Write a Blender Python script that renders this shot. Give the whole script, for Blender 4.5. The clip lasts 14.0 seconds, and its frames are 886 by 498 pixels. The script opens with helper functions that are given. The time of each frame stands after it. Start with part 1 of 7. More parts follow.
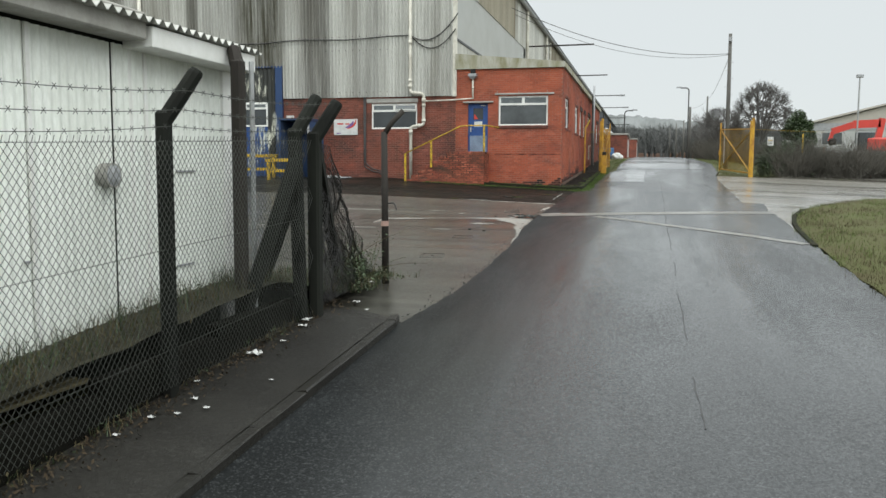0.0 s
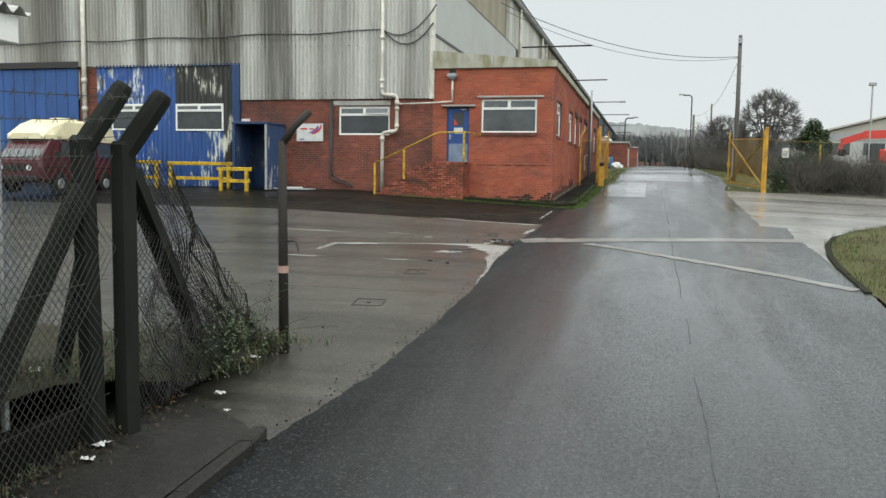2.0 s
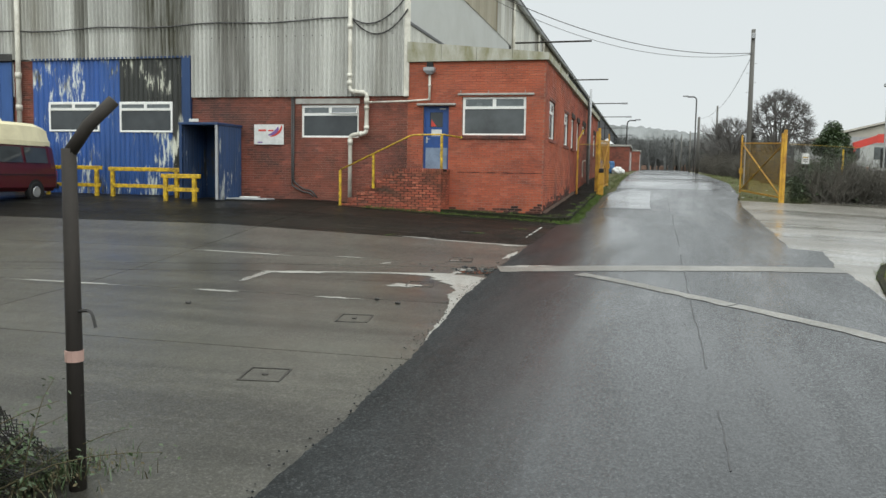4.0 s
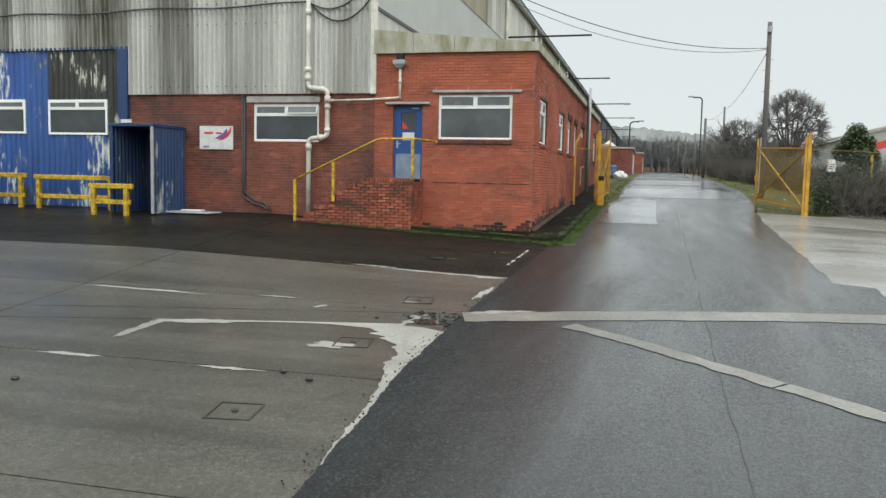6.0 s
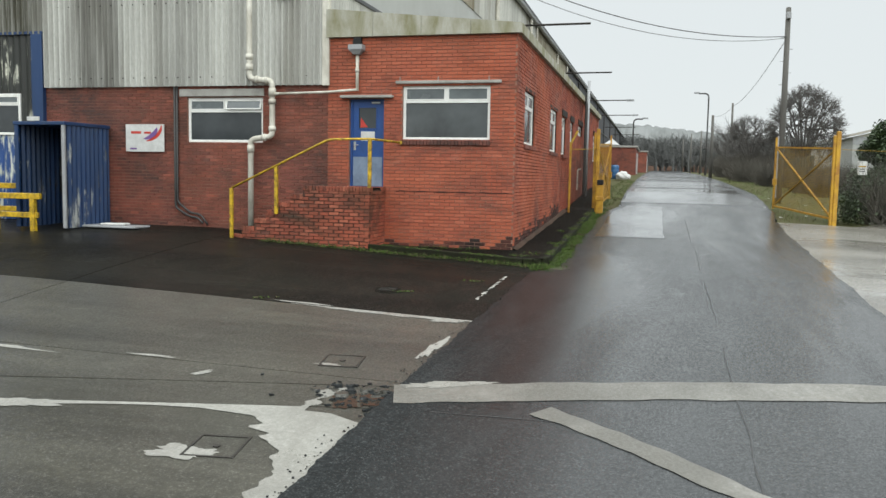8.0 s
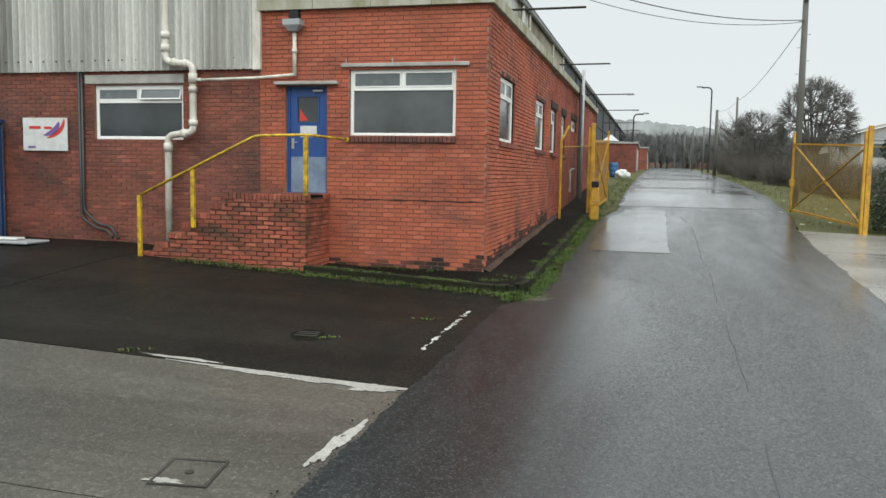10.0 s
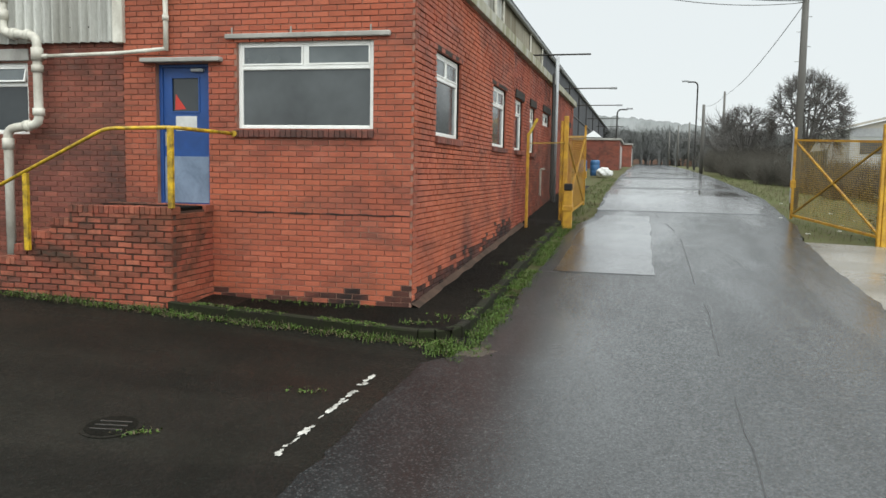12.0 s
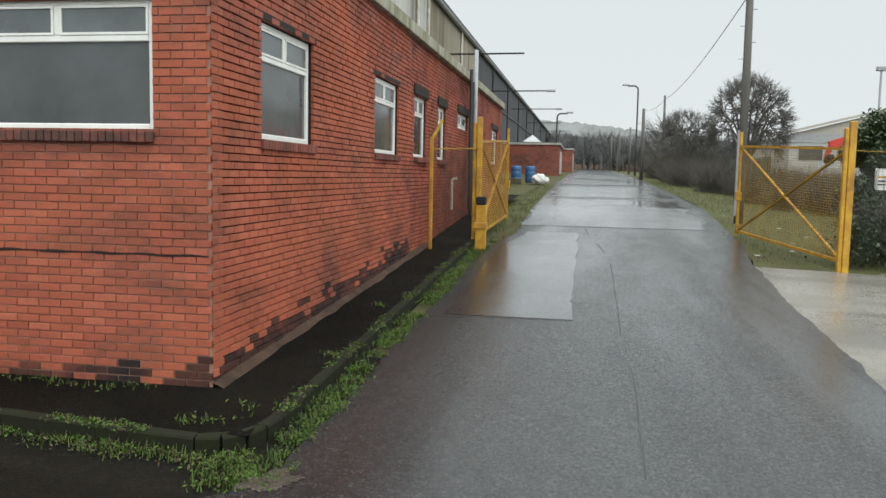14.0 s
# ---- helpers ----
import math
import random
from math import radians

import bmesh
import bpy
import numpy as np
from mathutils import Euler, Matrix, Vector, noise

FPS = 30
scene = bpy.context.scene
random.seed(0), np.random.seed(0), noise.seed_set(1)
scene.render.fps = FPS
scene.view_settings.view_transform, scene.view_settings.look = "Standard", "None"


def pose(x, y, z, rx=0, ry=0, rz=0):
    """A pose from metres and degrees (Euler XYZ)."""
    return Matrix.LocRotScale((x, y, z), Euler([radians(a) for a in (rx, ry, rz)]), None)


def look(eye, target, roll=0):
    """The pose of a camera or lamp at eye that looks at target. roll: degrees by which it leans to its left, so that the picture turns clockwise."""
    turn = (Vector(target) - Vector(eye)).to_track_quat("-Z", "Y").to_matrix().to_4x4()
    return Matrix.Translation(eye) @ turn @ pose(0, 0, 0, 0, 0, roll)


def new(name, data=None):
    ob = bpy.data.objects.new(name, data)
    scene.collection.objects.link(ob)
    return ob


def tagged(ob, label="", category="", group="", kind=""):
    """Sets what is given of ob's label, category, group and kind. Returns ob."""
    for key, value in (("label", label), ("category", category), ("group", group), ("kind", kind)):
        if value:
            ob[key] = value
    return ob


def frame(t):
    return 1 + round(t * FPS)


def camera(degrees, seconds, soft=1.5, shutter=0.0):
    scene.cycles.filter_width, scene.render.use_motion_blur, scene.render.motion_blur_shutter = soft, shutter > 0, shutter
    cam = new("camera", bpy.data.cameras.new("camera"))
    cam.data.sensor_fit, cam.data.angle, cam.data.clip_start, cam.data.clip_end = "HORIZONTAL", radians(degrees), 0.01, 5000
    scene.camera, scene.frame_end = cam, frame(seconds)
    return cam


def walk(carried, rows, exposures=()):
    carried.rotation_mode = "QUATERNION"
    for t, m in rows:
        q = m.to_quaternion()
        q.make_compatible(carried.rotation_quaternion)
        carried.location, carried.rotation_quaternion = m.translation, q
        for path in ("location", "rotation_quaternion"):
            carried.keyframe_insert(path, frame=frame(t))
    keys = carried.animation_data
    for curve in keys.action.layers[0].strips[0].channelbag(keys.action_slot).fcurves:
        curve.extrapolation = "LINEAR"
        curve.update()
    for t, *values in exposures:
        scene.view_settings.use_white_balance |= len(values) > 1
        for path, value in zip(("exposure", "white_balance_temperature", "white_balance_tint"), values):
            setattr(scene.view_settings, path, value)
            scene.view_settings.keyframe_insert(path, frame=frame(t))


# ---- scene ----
cam = camera(57.6, 14.0)
PATH = [
    (0, (-0.164, 0.368, 2.482), (-0.651, 2.298, 2.288), 0.3),
    (0.5, (-0.16, 1.282, 2.529), (-0.644, 3.213, 2.337), 0.1),
    (1, (-0.213, 2.332, 2.599), (-0.696, 4.263, 2.406), 0.8),
    (1.5, (-0.224, 3.315, 2.677), (-0.708, 5.246, 2.488), 1.0),
    (2, (-0.227, 4.255, 2.719), (-0.714, 6.187, 2.539), 0.9),
    (2.5, (-0.259, 5.199, 2.761), (-0.747, 7.13, 2.583), 1.0),
    (3, (-0.279, 6.074, 2.809), (-0.768, 8.005, 2.631), 1.0),
    (5.5, (-0.45, 10.654, 3.148), (-0.945, 12.584, 2.98), 1.2),
    (6, (-0.473, 11.523, 3.22), (-0.969, 13.453, 3.047), 1.2),
    (6.5, (-0.492, 12.482, 3.272), (-0.991, 14.411, 3.097), 1.0),
    (7, (-0.504, 13.347, 3.335), (-1.003, 15.275, 3.16), 1.0),
    (7.5, (-0.508, 14.223, 3.393), (-1.01, 16.15, 3.215), 1.0),
    (8, (-0.531, 15.029, 3.45), (-1.036, 16.956, 3.272), 1.1),
    (10.5, (-0.615, 19.242, 3.636), (-1.12, 21.168, 3.445), 1.0),
    (11, (-0.611, 20.141, 3.659), (-1.108, 22.069, 3.465), 1.0),
    (11.5, (-0.587, 20.94, 3.685), (-1.074, 22.87, 3.491), 0.9),
    (12, (-0.564, 21.782, 3.733), (-1.035, 23.716, 3.538), 1.0),
    (12.5, (-0.517, 22.586, 3.752), (-0.967, 24.525, 3.559), 1.0),
    (13, (-0.445, 23.422, 3.805), (-0.867, 25.367, 3.611), 1.1),
    (13.5, (-0.319, 24.31, 3.861), (-0.704, 26.263, 3.671), 1.3),
    (14, (-0.16, 25.117, 3.888), (-0.504, 27.079, 3.705), 1.1),
]
EXPOSURES = ((0, 0.0), (6.5, 0.02), (8, 0.06), (11, 0.1), (12, 0.14), (13, 0.08), (14, 0.02))
walk(cam, [(t, look(eye, target, roll)) for t, eye, target, roll in PATH], EXPOSURES)
# ---------------------------------------------------------------- light
world = bpy.data.worlds.new("overcast")
scene.world = world
world.use_nodes = True
wn, wl = world.node_tree.nodes, world.node_tree.links
wbg = wn["Background"]
sky = wn.new("ShaderNodeTexSky")
sky.sky_type, sky.sun_disc = "NISHITA", False
sky.sun_elevation, sky.sun_rotation = radians(68), radians(156)
grey = wn.new("ShaderNodeMix")
grey.data_type = "RGBA"
grey.inputs[0].default_value = 0.93
wl.new(sky.outputs[0], grey.inputs[6])
grey.inputs[7].default_value = (7.75, 8.25, 8.3, 1)
wl.new(grey.outputs[2], wbg.inputs[0])
wbg.inputs[1].default_value = 0.10
sun = new("sun", bpy.data.lights.new("sun", "SUN"))
sun.data.energy, sun.data.angle, sun.data.color = 4.8, radians(110), (0.955, 1.0, 0.985)
sun.matrix_world = look((0, 0, 60), (-10, 22, 0))


# ---------------------------------------------------------------- materials
def material(name, rough=0.7, metal=0.0):
    m = bpy.data.materials.new(name)
    m.use_nodes = True
    b = m.node_tree.nodes["Principled BSDF"]
    b.inputs["Roughness"].default_value, b.inputs["Metallic"].default_value = rough, metal
    return m, m.node_tree.nodes, m.node_tree.links, b


def coords(n, l, scale=(1, 1, 1)):
    geo, mp = n.new("ShaderNodeNewGeometry"), n.new("ShaderNodeMapping")
    mp.inputs["Scale"].default_value = scale
    l.new(geo.outputs["Position"], mp.inputs[0])
    return mp.outputs[0]


def noise_tex(n, l, vec, scale, detail=5, rough=0.6, dist=0.0):
    t = n.new("ShaderNodeTexNoise")
    t.inputs["Scale"].default_value, t.inputs["Detail"].default_value = scale, detail
    t.inputs["Roughness"].default_value, t.inputs["Distortion"].default_value = rough, dist
    l.new(vec, t.inputs["Vector"])
    return t.outputs[0]


def ramp(n, l, fac, *stops):
    r = n.new("ShaderNodeValToRGB")
    while len(r.color_ramp.elements) < len(stops):
        r.color_ramp.elements.new(0.5)
    for e, (p, c) in zip(r.color_ramp.elements, stops):
        e.position = p
        e.color = (c, c, c, 1) if isinstance(c, (int, float)) else (*c, 1)
    l.new(fac, r.inputs[0])
    return r.outputs[0]


def mix(n, l, fac, a, b, mode="MIX"):
    m = n.new("ShaderNodeMix")
    m.data_type, m.blend_type = "RGBA", mode
    for v, s in ((fac, 0), (a, 6), (b, 7)):
        if isinstance(v, (int, float)):
            m.inputs[s].default_value = v if s == 0 else (v, v, v, 1)
        elif isinstance(v, tuple):
            m.inputs[s].default_value = (*v, 1)
        else:
            l.new(v, m.inputs[s])
    return m.outputs[2]


def bump(n, l, height, strength, dist, b):
    k = n.new("ShaderNodeBump")
    k.inputs["Strength"].default_value, k.inputs["Distance"].default_value = strength, dist
    l.new(height, k.inputs["Height"])
    l.new(k.outputs[0], b.inputs["Normal"])


def worn(name, base, dark, rough=0.7, metal=0.0, grain=40, stain=1.2, amount=0.55, bumps=0.25, stretch=(1, 1, 1), spread=0.0, rough2=None):
    """Base colour with stains of a darker tone at a large scale, grain at a small one, and fine relief."""
    m, n, l, b = material(name, rough, metal)
    if rough >= 0.6 and not metal:
        b.inputs["Specular IOR Level"].default_value = 0.2
    v = coords(n, l, stretch)
    big = ramp(n, l, noise_tex(n, l, v, stain, 6, 0.65, 0.4), (0.38, 0.0), (0.68, amount))
    fine = noise_tex(n, l, coords(n, l), grain, 4, 0.7)
    c = mix(n, l, big, base, dark)
    c = mix(n, l, ramp(n, l, fine, (0.3, 0.0), (0.7, 0.35)), c, mix(n, l, 0.5, c, dark))
    if spread:
        info, hsv = n.new("ShaderNodeObjectInfo"), n.new("ShaderNodeHueSaturation")
        mr = n.new("ShaderNodeMapRange")
        mr.inputs[3].default_value, mr.inputs[4].default_value = 1 - spread, 1 + spread
        l.new(info.outputs["Random"], mr.inputs[0])
        l.new(mr.outputs[0], hsv.inputs["Value"])
        l.new(c, hsv.inputs["Color"])
        c = hsv.outputs[0]
    l.new(c, b.inputs["Base Color"])
    if rough2 is not None:
        l.new(ramp(n, l, noise_tex(n, l, v, stain * 2.3, 4), (0.35, rough), (0.65, rough2)), b.inputs["Roughness"])
    bump(n, l, fine, bumps, 0.004, b)
    return m


def wet_ground(name, base, dark, pale, grain, film, rough_dry, rough_wet, chips=0.5, bumps=0.6, stretch=(1, 1, 1), pool=(0.52, 0.62), coat=0.5, coat_rough=0.2, spec=0.5, dry=0.3, ior=1.33, speckle=34, relief=0.007, pits=0.25, margin=None):
    """A wet hard surface: fine stone grain, large damp stains, and a film of water that smooths it in patches."""
    m, n, l, b = material(name)
    v, vs = coords(n, l), coords(n, l, stretch)
    vor = n.new("ShaderNodeTexVoronoi")
    vor.inputs["Scale"].default_value = grain
    l.new(v, vor.inputs["Vector"])
    stone = ramp(n, l, vor.outputs["Distance"], (0.0, 1.0), (0.75, 0.0))
    fine = noise_tex(n, l, v, grain * 0.35, 5, 0.75)
    large = noise_tex(n, l, vs, 0.45, 7, 0.65, 0.5)
    mid = noise_tex(n, l, v, 2.6, 6, 0.6, 0.3)
    c = mix(n, l, ramp(n, l, large, (0.4, 0.0), (0.6, 1.0)), base, dark)
    c = mix(n, l, ramp(n, l, mid, (0.45, 0.0), (0.75, 0.5)), c, dark)
    sep = n.new("ShaderNodeSeparateColor")
    l.new(vor.outputs["Color"], sep.inputs[0])
    speck = mix(n, l, ramp(n, l, sep.outputs[0], (0.6, 0.0), (0.85, chips)), (0, 0, 0), stone)
    c = mix(n, l, speck, c, pale)
    c = mix(n, l, ramp(n, l, fine, (0.35, 0.55), (0.65, 0.0)), c, dark)
    c = mix(n, l, ramp(n, l, noise_tex(n, l, v, 19, 6, 0.8), (0.42, 0.5), (0.6, 0.0)), c, dark)
    l.new(c, b.inputs["Base Color"])
    water = ramp(n, l, noise_tex(n, l, vs, film, 5, 0.55, 0.3), (pool[0], 0.0), (pool[1], 1.0))
    patchy = ramp(n, l, noise_tex(n, l, coords(n, l, (1, 0.7, 1)), speckle, 6, 0.8), (0.42, 0.0), (0.57, 1.0))
    rr = mix(n, l, water, mix(n, l, patchy, max(0.08, rough_dry - 0.15), rough_dry + 0.15), rough_wet)
    l.new(rr, b.inputs["Roughness"])
    k = n.new("ShaderNodeBump")
    k.inputs["Distance"].default_value = relief
    l.new(mix(n, l, 0.25, mix(n, l, 0.5, stone, fine), patchy), k.inputs["Height"])
    l.new(ramp(n, l, water, (0.0, bumps), (1.0, bumps * 0.25)), k.inputs["Strength"])
    l.new(k.outputs[0], b.inputs["Normal"])
    l.new(k.outputs[0], b.inputs["Coat Normal"])
    b.inputs["Specular IOR Level"].default_value = spec
    b.inputs["IOR"].default_value = 1.4
    damp = ramp(n, l, noise_tex(n, l, coords(n, l, (1, 0.55, 1)), 1.3, 8, 0.7, 0.6), (0.38, dry), (0.56, 1.0))
    film_ = mix(n, l, patchy, mix(n, l, water, coat, min(1.0, coat * 1.5)), coat * pits)
    film_ = mix(n, l, 1.0, film_, damp, "MULTIPLY")
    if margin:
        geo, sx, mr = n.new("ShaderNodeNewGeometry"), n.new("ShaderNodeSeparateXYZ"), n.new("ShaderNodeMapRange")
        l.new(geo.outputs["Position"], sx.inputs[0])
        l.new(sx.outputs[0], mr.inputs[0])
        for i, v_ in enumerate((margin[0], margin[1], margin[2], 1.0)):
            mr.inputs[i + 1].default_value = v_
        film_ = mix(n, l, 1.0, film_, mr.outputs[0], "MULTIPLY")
    l.new(film_, b.inputs["Coat Weight"])
    l.new(mix(n, l, water, coat_rough, coat_rough * 0.5), b.inputs["Coat Roughness"])
    b.inputs["Coat IOR"].default_value = ior
    return m


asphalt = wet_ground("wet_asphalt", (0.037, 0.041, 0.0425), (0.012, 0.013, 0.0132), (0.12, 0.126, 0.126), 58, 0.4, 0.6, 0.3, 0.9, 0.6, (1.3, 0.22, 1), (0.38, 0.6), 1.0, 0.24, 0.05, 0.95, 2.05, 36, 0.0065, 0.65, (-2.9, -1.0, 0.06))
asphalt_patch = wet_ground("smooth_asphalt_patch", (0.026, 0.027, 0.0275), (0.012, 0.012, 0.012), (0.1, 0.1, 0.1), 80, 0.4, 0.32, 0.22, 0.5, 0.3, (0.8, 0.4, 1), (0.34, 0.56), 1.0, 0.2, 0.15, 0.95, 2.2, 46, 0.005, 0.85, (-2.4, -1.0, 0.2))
concrete = wet_ground("wet_yard_concrete", (0.09, 0.086, 0.068), (0.024, 0.0225, 0.0175), (0.28, 0.27, 0.245), 60, 0.3, 0.5, 0.3, 0.6, 0.35, (0.16, 1.9, 1), (0.44, 0.68), 1.0, 0.22, 0.5, 0.5, 1.5, 40, 0.006, 0.4)
concrete_dark = wet_ground("dark_damp_tarmac", (0.018, 0.0168, 0.013), (0.007, 0.0067, 0.0053), (0.05, 0.05, 0.04), 60, 0.35, 0.6, 0.4, 0.4, 0.6, (0.3, 1.5, 1), (0.45, 0.7), 0.4, 0.28, 0.1, 0.15)
concrete_pale = wet_ground("pale_worn_concrete", (0.37, 0.365, 0.335), (0.2, 0.195, 0.175), (0.5, 0.49, 0.46), 50, 0.6, 0.45, 0.2, 0.4, 0.3)
apron_mat = wet_ground("wet_apron_concrete", (0.3, 0.285, 0.25), (0.13, 0.12, 0.1), (0.4, 0.39, 0.36), 50, 0.3, 0.4, 0.14, 0.3, 0.3, (0.3, 1.3, 1), (0.42, 0.62), 0.9, 0.2, 0.5, 0.6, 1.45)
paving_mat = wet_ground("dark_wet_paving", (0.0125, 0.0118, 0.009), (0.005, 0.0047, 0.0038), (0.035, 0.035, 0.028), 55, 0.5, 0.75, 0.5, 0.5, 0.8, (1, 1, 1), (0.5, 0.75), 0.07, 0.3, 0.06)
footway_mat = wet_ground("grey_wet_footway", (0.036, 0.034, 0.029), (0.013, 0.012, 0.01), (0.1, 0.1, 0.085), 55, 0.5, 0.6, 0.4, 0.5, 0.6, (1, 1, 1), (0.45, 0.7), 0.4, 0.28, 0.3)
kerb_moss = worn("mossy_kerb_concrete", (0.0135, 0.0115, 0.008), (0.013, 0.018, 0.005), 0.95, 0, 30, 4, 0.95, 1.0)
strip_mat = wet_ground("wet_grey_strip_concrete", (0.29, 0.28, 0.255), (0.12, 0.115, 0.1), (0.36, 0.35, 0.33), 50, 0.6, 0.45, 0.3, 0.4, 0.4, (1, 1, 1), (0.5, 0.7), 0.6, 0.2)
soil_mat = worn("damp_soil_and_moss", (0.05, 0.045, 0.028), (0.02, 0.02, 0.013), 0.9, 0, 30, 1.5, 0.9, 0.8)
turf_mat = worn("winter_turf", (0.075, 0.085, 0.03), (0.065, 0.05, 0.026), 0.9, 0, 25, 0.7, 0.9, 0.8)
# distance haze is painted into the hill's pale grey
hill_mat = worn("haze_tinted_far_hill", (0.25, 0.26, 0.26), (0.15, 0.158, 0.155), 1.0, 0, 0.4, 0.12, 0.9, 0.0)
mortar_mat = worn("patchy_mortar", (0.2, 0.085, 0.06), (0.42, 0.3, 0.23), 0.9, 0, 60, 0.8, 0.45, 0.4, (1, 1, 2.5))


pool_water, n_, l_, b_ = material("muddy_pool_water", 0.05)
l_.new(ramp(n_, l_, noise_tex(n_, l_, coords(n_, l_), 3.0, 4), (0.35, (0.03, 0.027, 0.022)), (0.65, (0.05, 0.041, 0.032))), b_.inputs["Base Color"])


def brick_material(name, a, b2, c2, soot, sootamt, bloom, warmth=0.9):
    m, n, l, b = material(name, 0.6)
    v = coords(n, l)
    info, geo = n.new("ShaderNodeObjectInfo"), n.new("ShaderNodeNewGeometry")
    add = n.new("ShaderNodeMath")
    add.operation = "ADD"
    l.new(info.outputs["Random"], add.inputs[0])
    l.new(geo.outputs["Random Per Island"], add.inputs[1])
    fr = n.new("ShaderNodeMath")
    fr.operation = "FRACT"
    l.new(add.outputs[0], fr.inputs[0])
    tone = ramp(n, l, fr.outputs[0], (0.0, b2), (0.35, a), (0.8, a), (1.0, c2))
    st = ramp(n, l, noise_tex(n, l, coords(n, l, (1, 1, 1.6)), 0.7, 8, 0.78, 0.6), (0.44, 0.0), (0.62, sootamt))
    c = mix(n, l, st, tone, soot)
    warm = ramp(n, l, noise_tex(n, l, coords(n, l, (0.7, 0.7, 1.5)), 0.5, 5, 0.6), (0.42, 0.0), (0.6, warmth))
    c = mix(n, l, warm, c, mix(n, l, 0.5, c, (0.5, 0.13, 0.058)))
    bl = ramp(n, l, noise_tex(n, l, coords(n, l, (1, 1, 2)), 1.1, 6, 0.7), (0.6, 0.0), (0.85, bloom))
    c = mix(n, l, bl, c, (0.5, 0.36, 0.3))
    fine = noise_tex(n, l, v, 55, 5, 0.75)
    c = mix(n, l, ramp(n, l, fine, (0.3, 0.35), (0.6, 0.0)), c, soot)
    l.new(c, b.inputs["Base Color"])
    l.new(ramp(n, l, noise_tex(n, l, v, 1.6, 4), (0.35, 0.6), (0.65, 0.9)), b.inputs["Roughness"])
    b.inputs["Specular IOR Level"].default_value = 0.3
    bump(n, l, fine, 0.7, 0.005, b)
    return m


brick_red = brick_material("wet_red_brick", (0.375, 0.096, 0.053), (0.29, 0.072, 0.042), (0.45, 0.13, 0.074), (0.08, 0.038, 0.029), 0.65, 0.25)
brick_mid = brick_material("dull_red_brick", (0.33, 0.082, 0.05), (0.23, 0.058, 0.038), (0.4, 0.115, 0.068), (0.06, 0.032, 0.026), 0.75, 0.25, 0.5)
brick_damp = brick_material("black_damp_brick", (0.09, 0.032, 0.022), (0.035, 0.017, 0.013), (0.2, 0.055, 0.034), (0.012, 0.01, 0.009), 0.9, 0.03, 0.0)
brick_old = brick_material("darker_old_brick", (0.2, 0.064, 0.046), (0.11, 0.04, 0.031), (0.29, 0.092, 0.062), (0.05, 0.032, 0.027), 0.9, 0.35, 0.3)
brick_stair = brick_material("mossy_stair_brick", (0.3, 0.074, 0.045), (0.14, 0.044, 0.032), (0.44, 0.14, 0.085), (0.04, 0.032, 0.022), 0.95, 0.45, 0.5)



def cladding(name, base, streak, moss, amt, bands=()):
    """Weathered corrugated cement sheet: long vertical dirt streaks and a few mossy bands."""
    m, n, l, b = material(name, 0.75)
    v = coords(n, l, (1, 1, 0.06))
    st = ramp(n, l, noise_tex(n, l, v, 2.2, 7, 0.7, 0.1), (0.42, 0.0), (0.75, amt))
    broad = ramp(n, l, noise_tex(n, l, coords(n, l, (1, 1, 0.12)), 0.42, 4, 0.5), (0.56, 0.0), (0.68, 0.95))
    c = mix(n, l, st, base, streak)
    c = mix(n, l, broad, c, moss)
    for x, half, depth_, tone in bands:
        geo, sx = n.new("ShaderNodeNewGeometry"), n.new("ShaderNodeSeparateXYZ")
        l.new(geo.outputs["Position"], sx.inputs[0])
        off, far_, mr = n.new("ShaderNodeMath"), n.new("ShaderNodeMath"), n.new("ShaderNodeMapRange")
        off.operation, far_.operation = "SUBTRACT", "ABSOLUTE"
        off.inputs[1].default_value = x
        l.new(sx.outputs[0], off.inputs[0])
        l.new(off.outputs[0], far_.inputs[0])
        l.new(far_.outputs[0], mr.inputs[0])
        for i, v_ in enumerate((half * 0.7, half * 1.15, depth_, 0.0)):
            mr.inputs[i + 1].default_value = v_
        runs = ramp(n, l, noise_tex(n, l, coords(n, l, (1, 1, 0.05)), 5.5, 6, 0.75), (0.34, 0.35), (0.56, 1.0))
        c = mix(n, l, mix(n, l, 1.0, mr.outputs[0], runs, "MULTIPLY"), c, tone)
    fine = noise_tex(n, l, coords(n, l, (1, 1, 0.3)), 26, 5, 0.7)
    c = mix(n, l, ramp(n, l, fine, (0.35, 0.3), (0.65, 0.0)), c, streak)
    info, hsv, mr = n.new("ShaderNodeObjectInfo"), n.new("ShaderNodeHueSaturation"), n.new("ShaderNodeMapRange")
    mr.inputs[3].default_value, mr.inputs[4].default_value = 0.9, 1.08
    l.new(info.outputs["Random"], mr.inputs[0])
    l.new(mr.outputs[0], hsv.inputs["Value"])
    l.new(c, hsv.inputs["Color"])
    l.new(hsv.outputs[0], b.inputs["Base Color"])
    bump(n, l, fine, 0.2, 0.004, b)
    return m


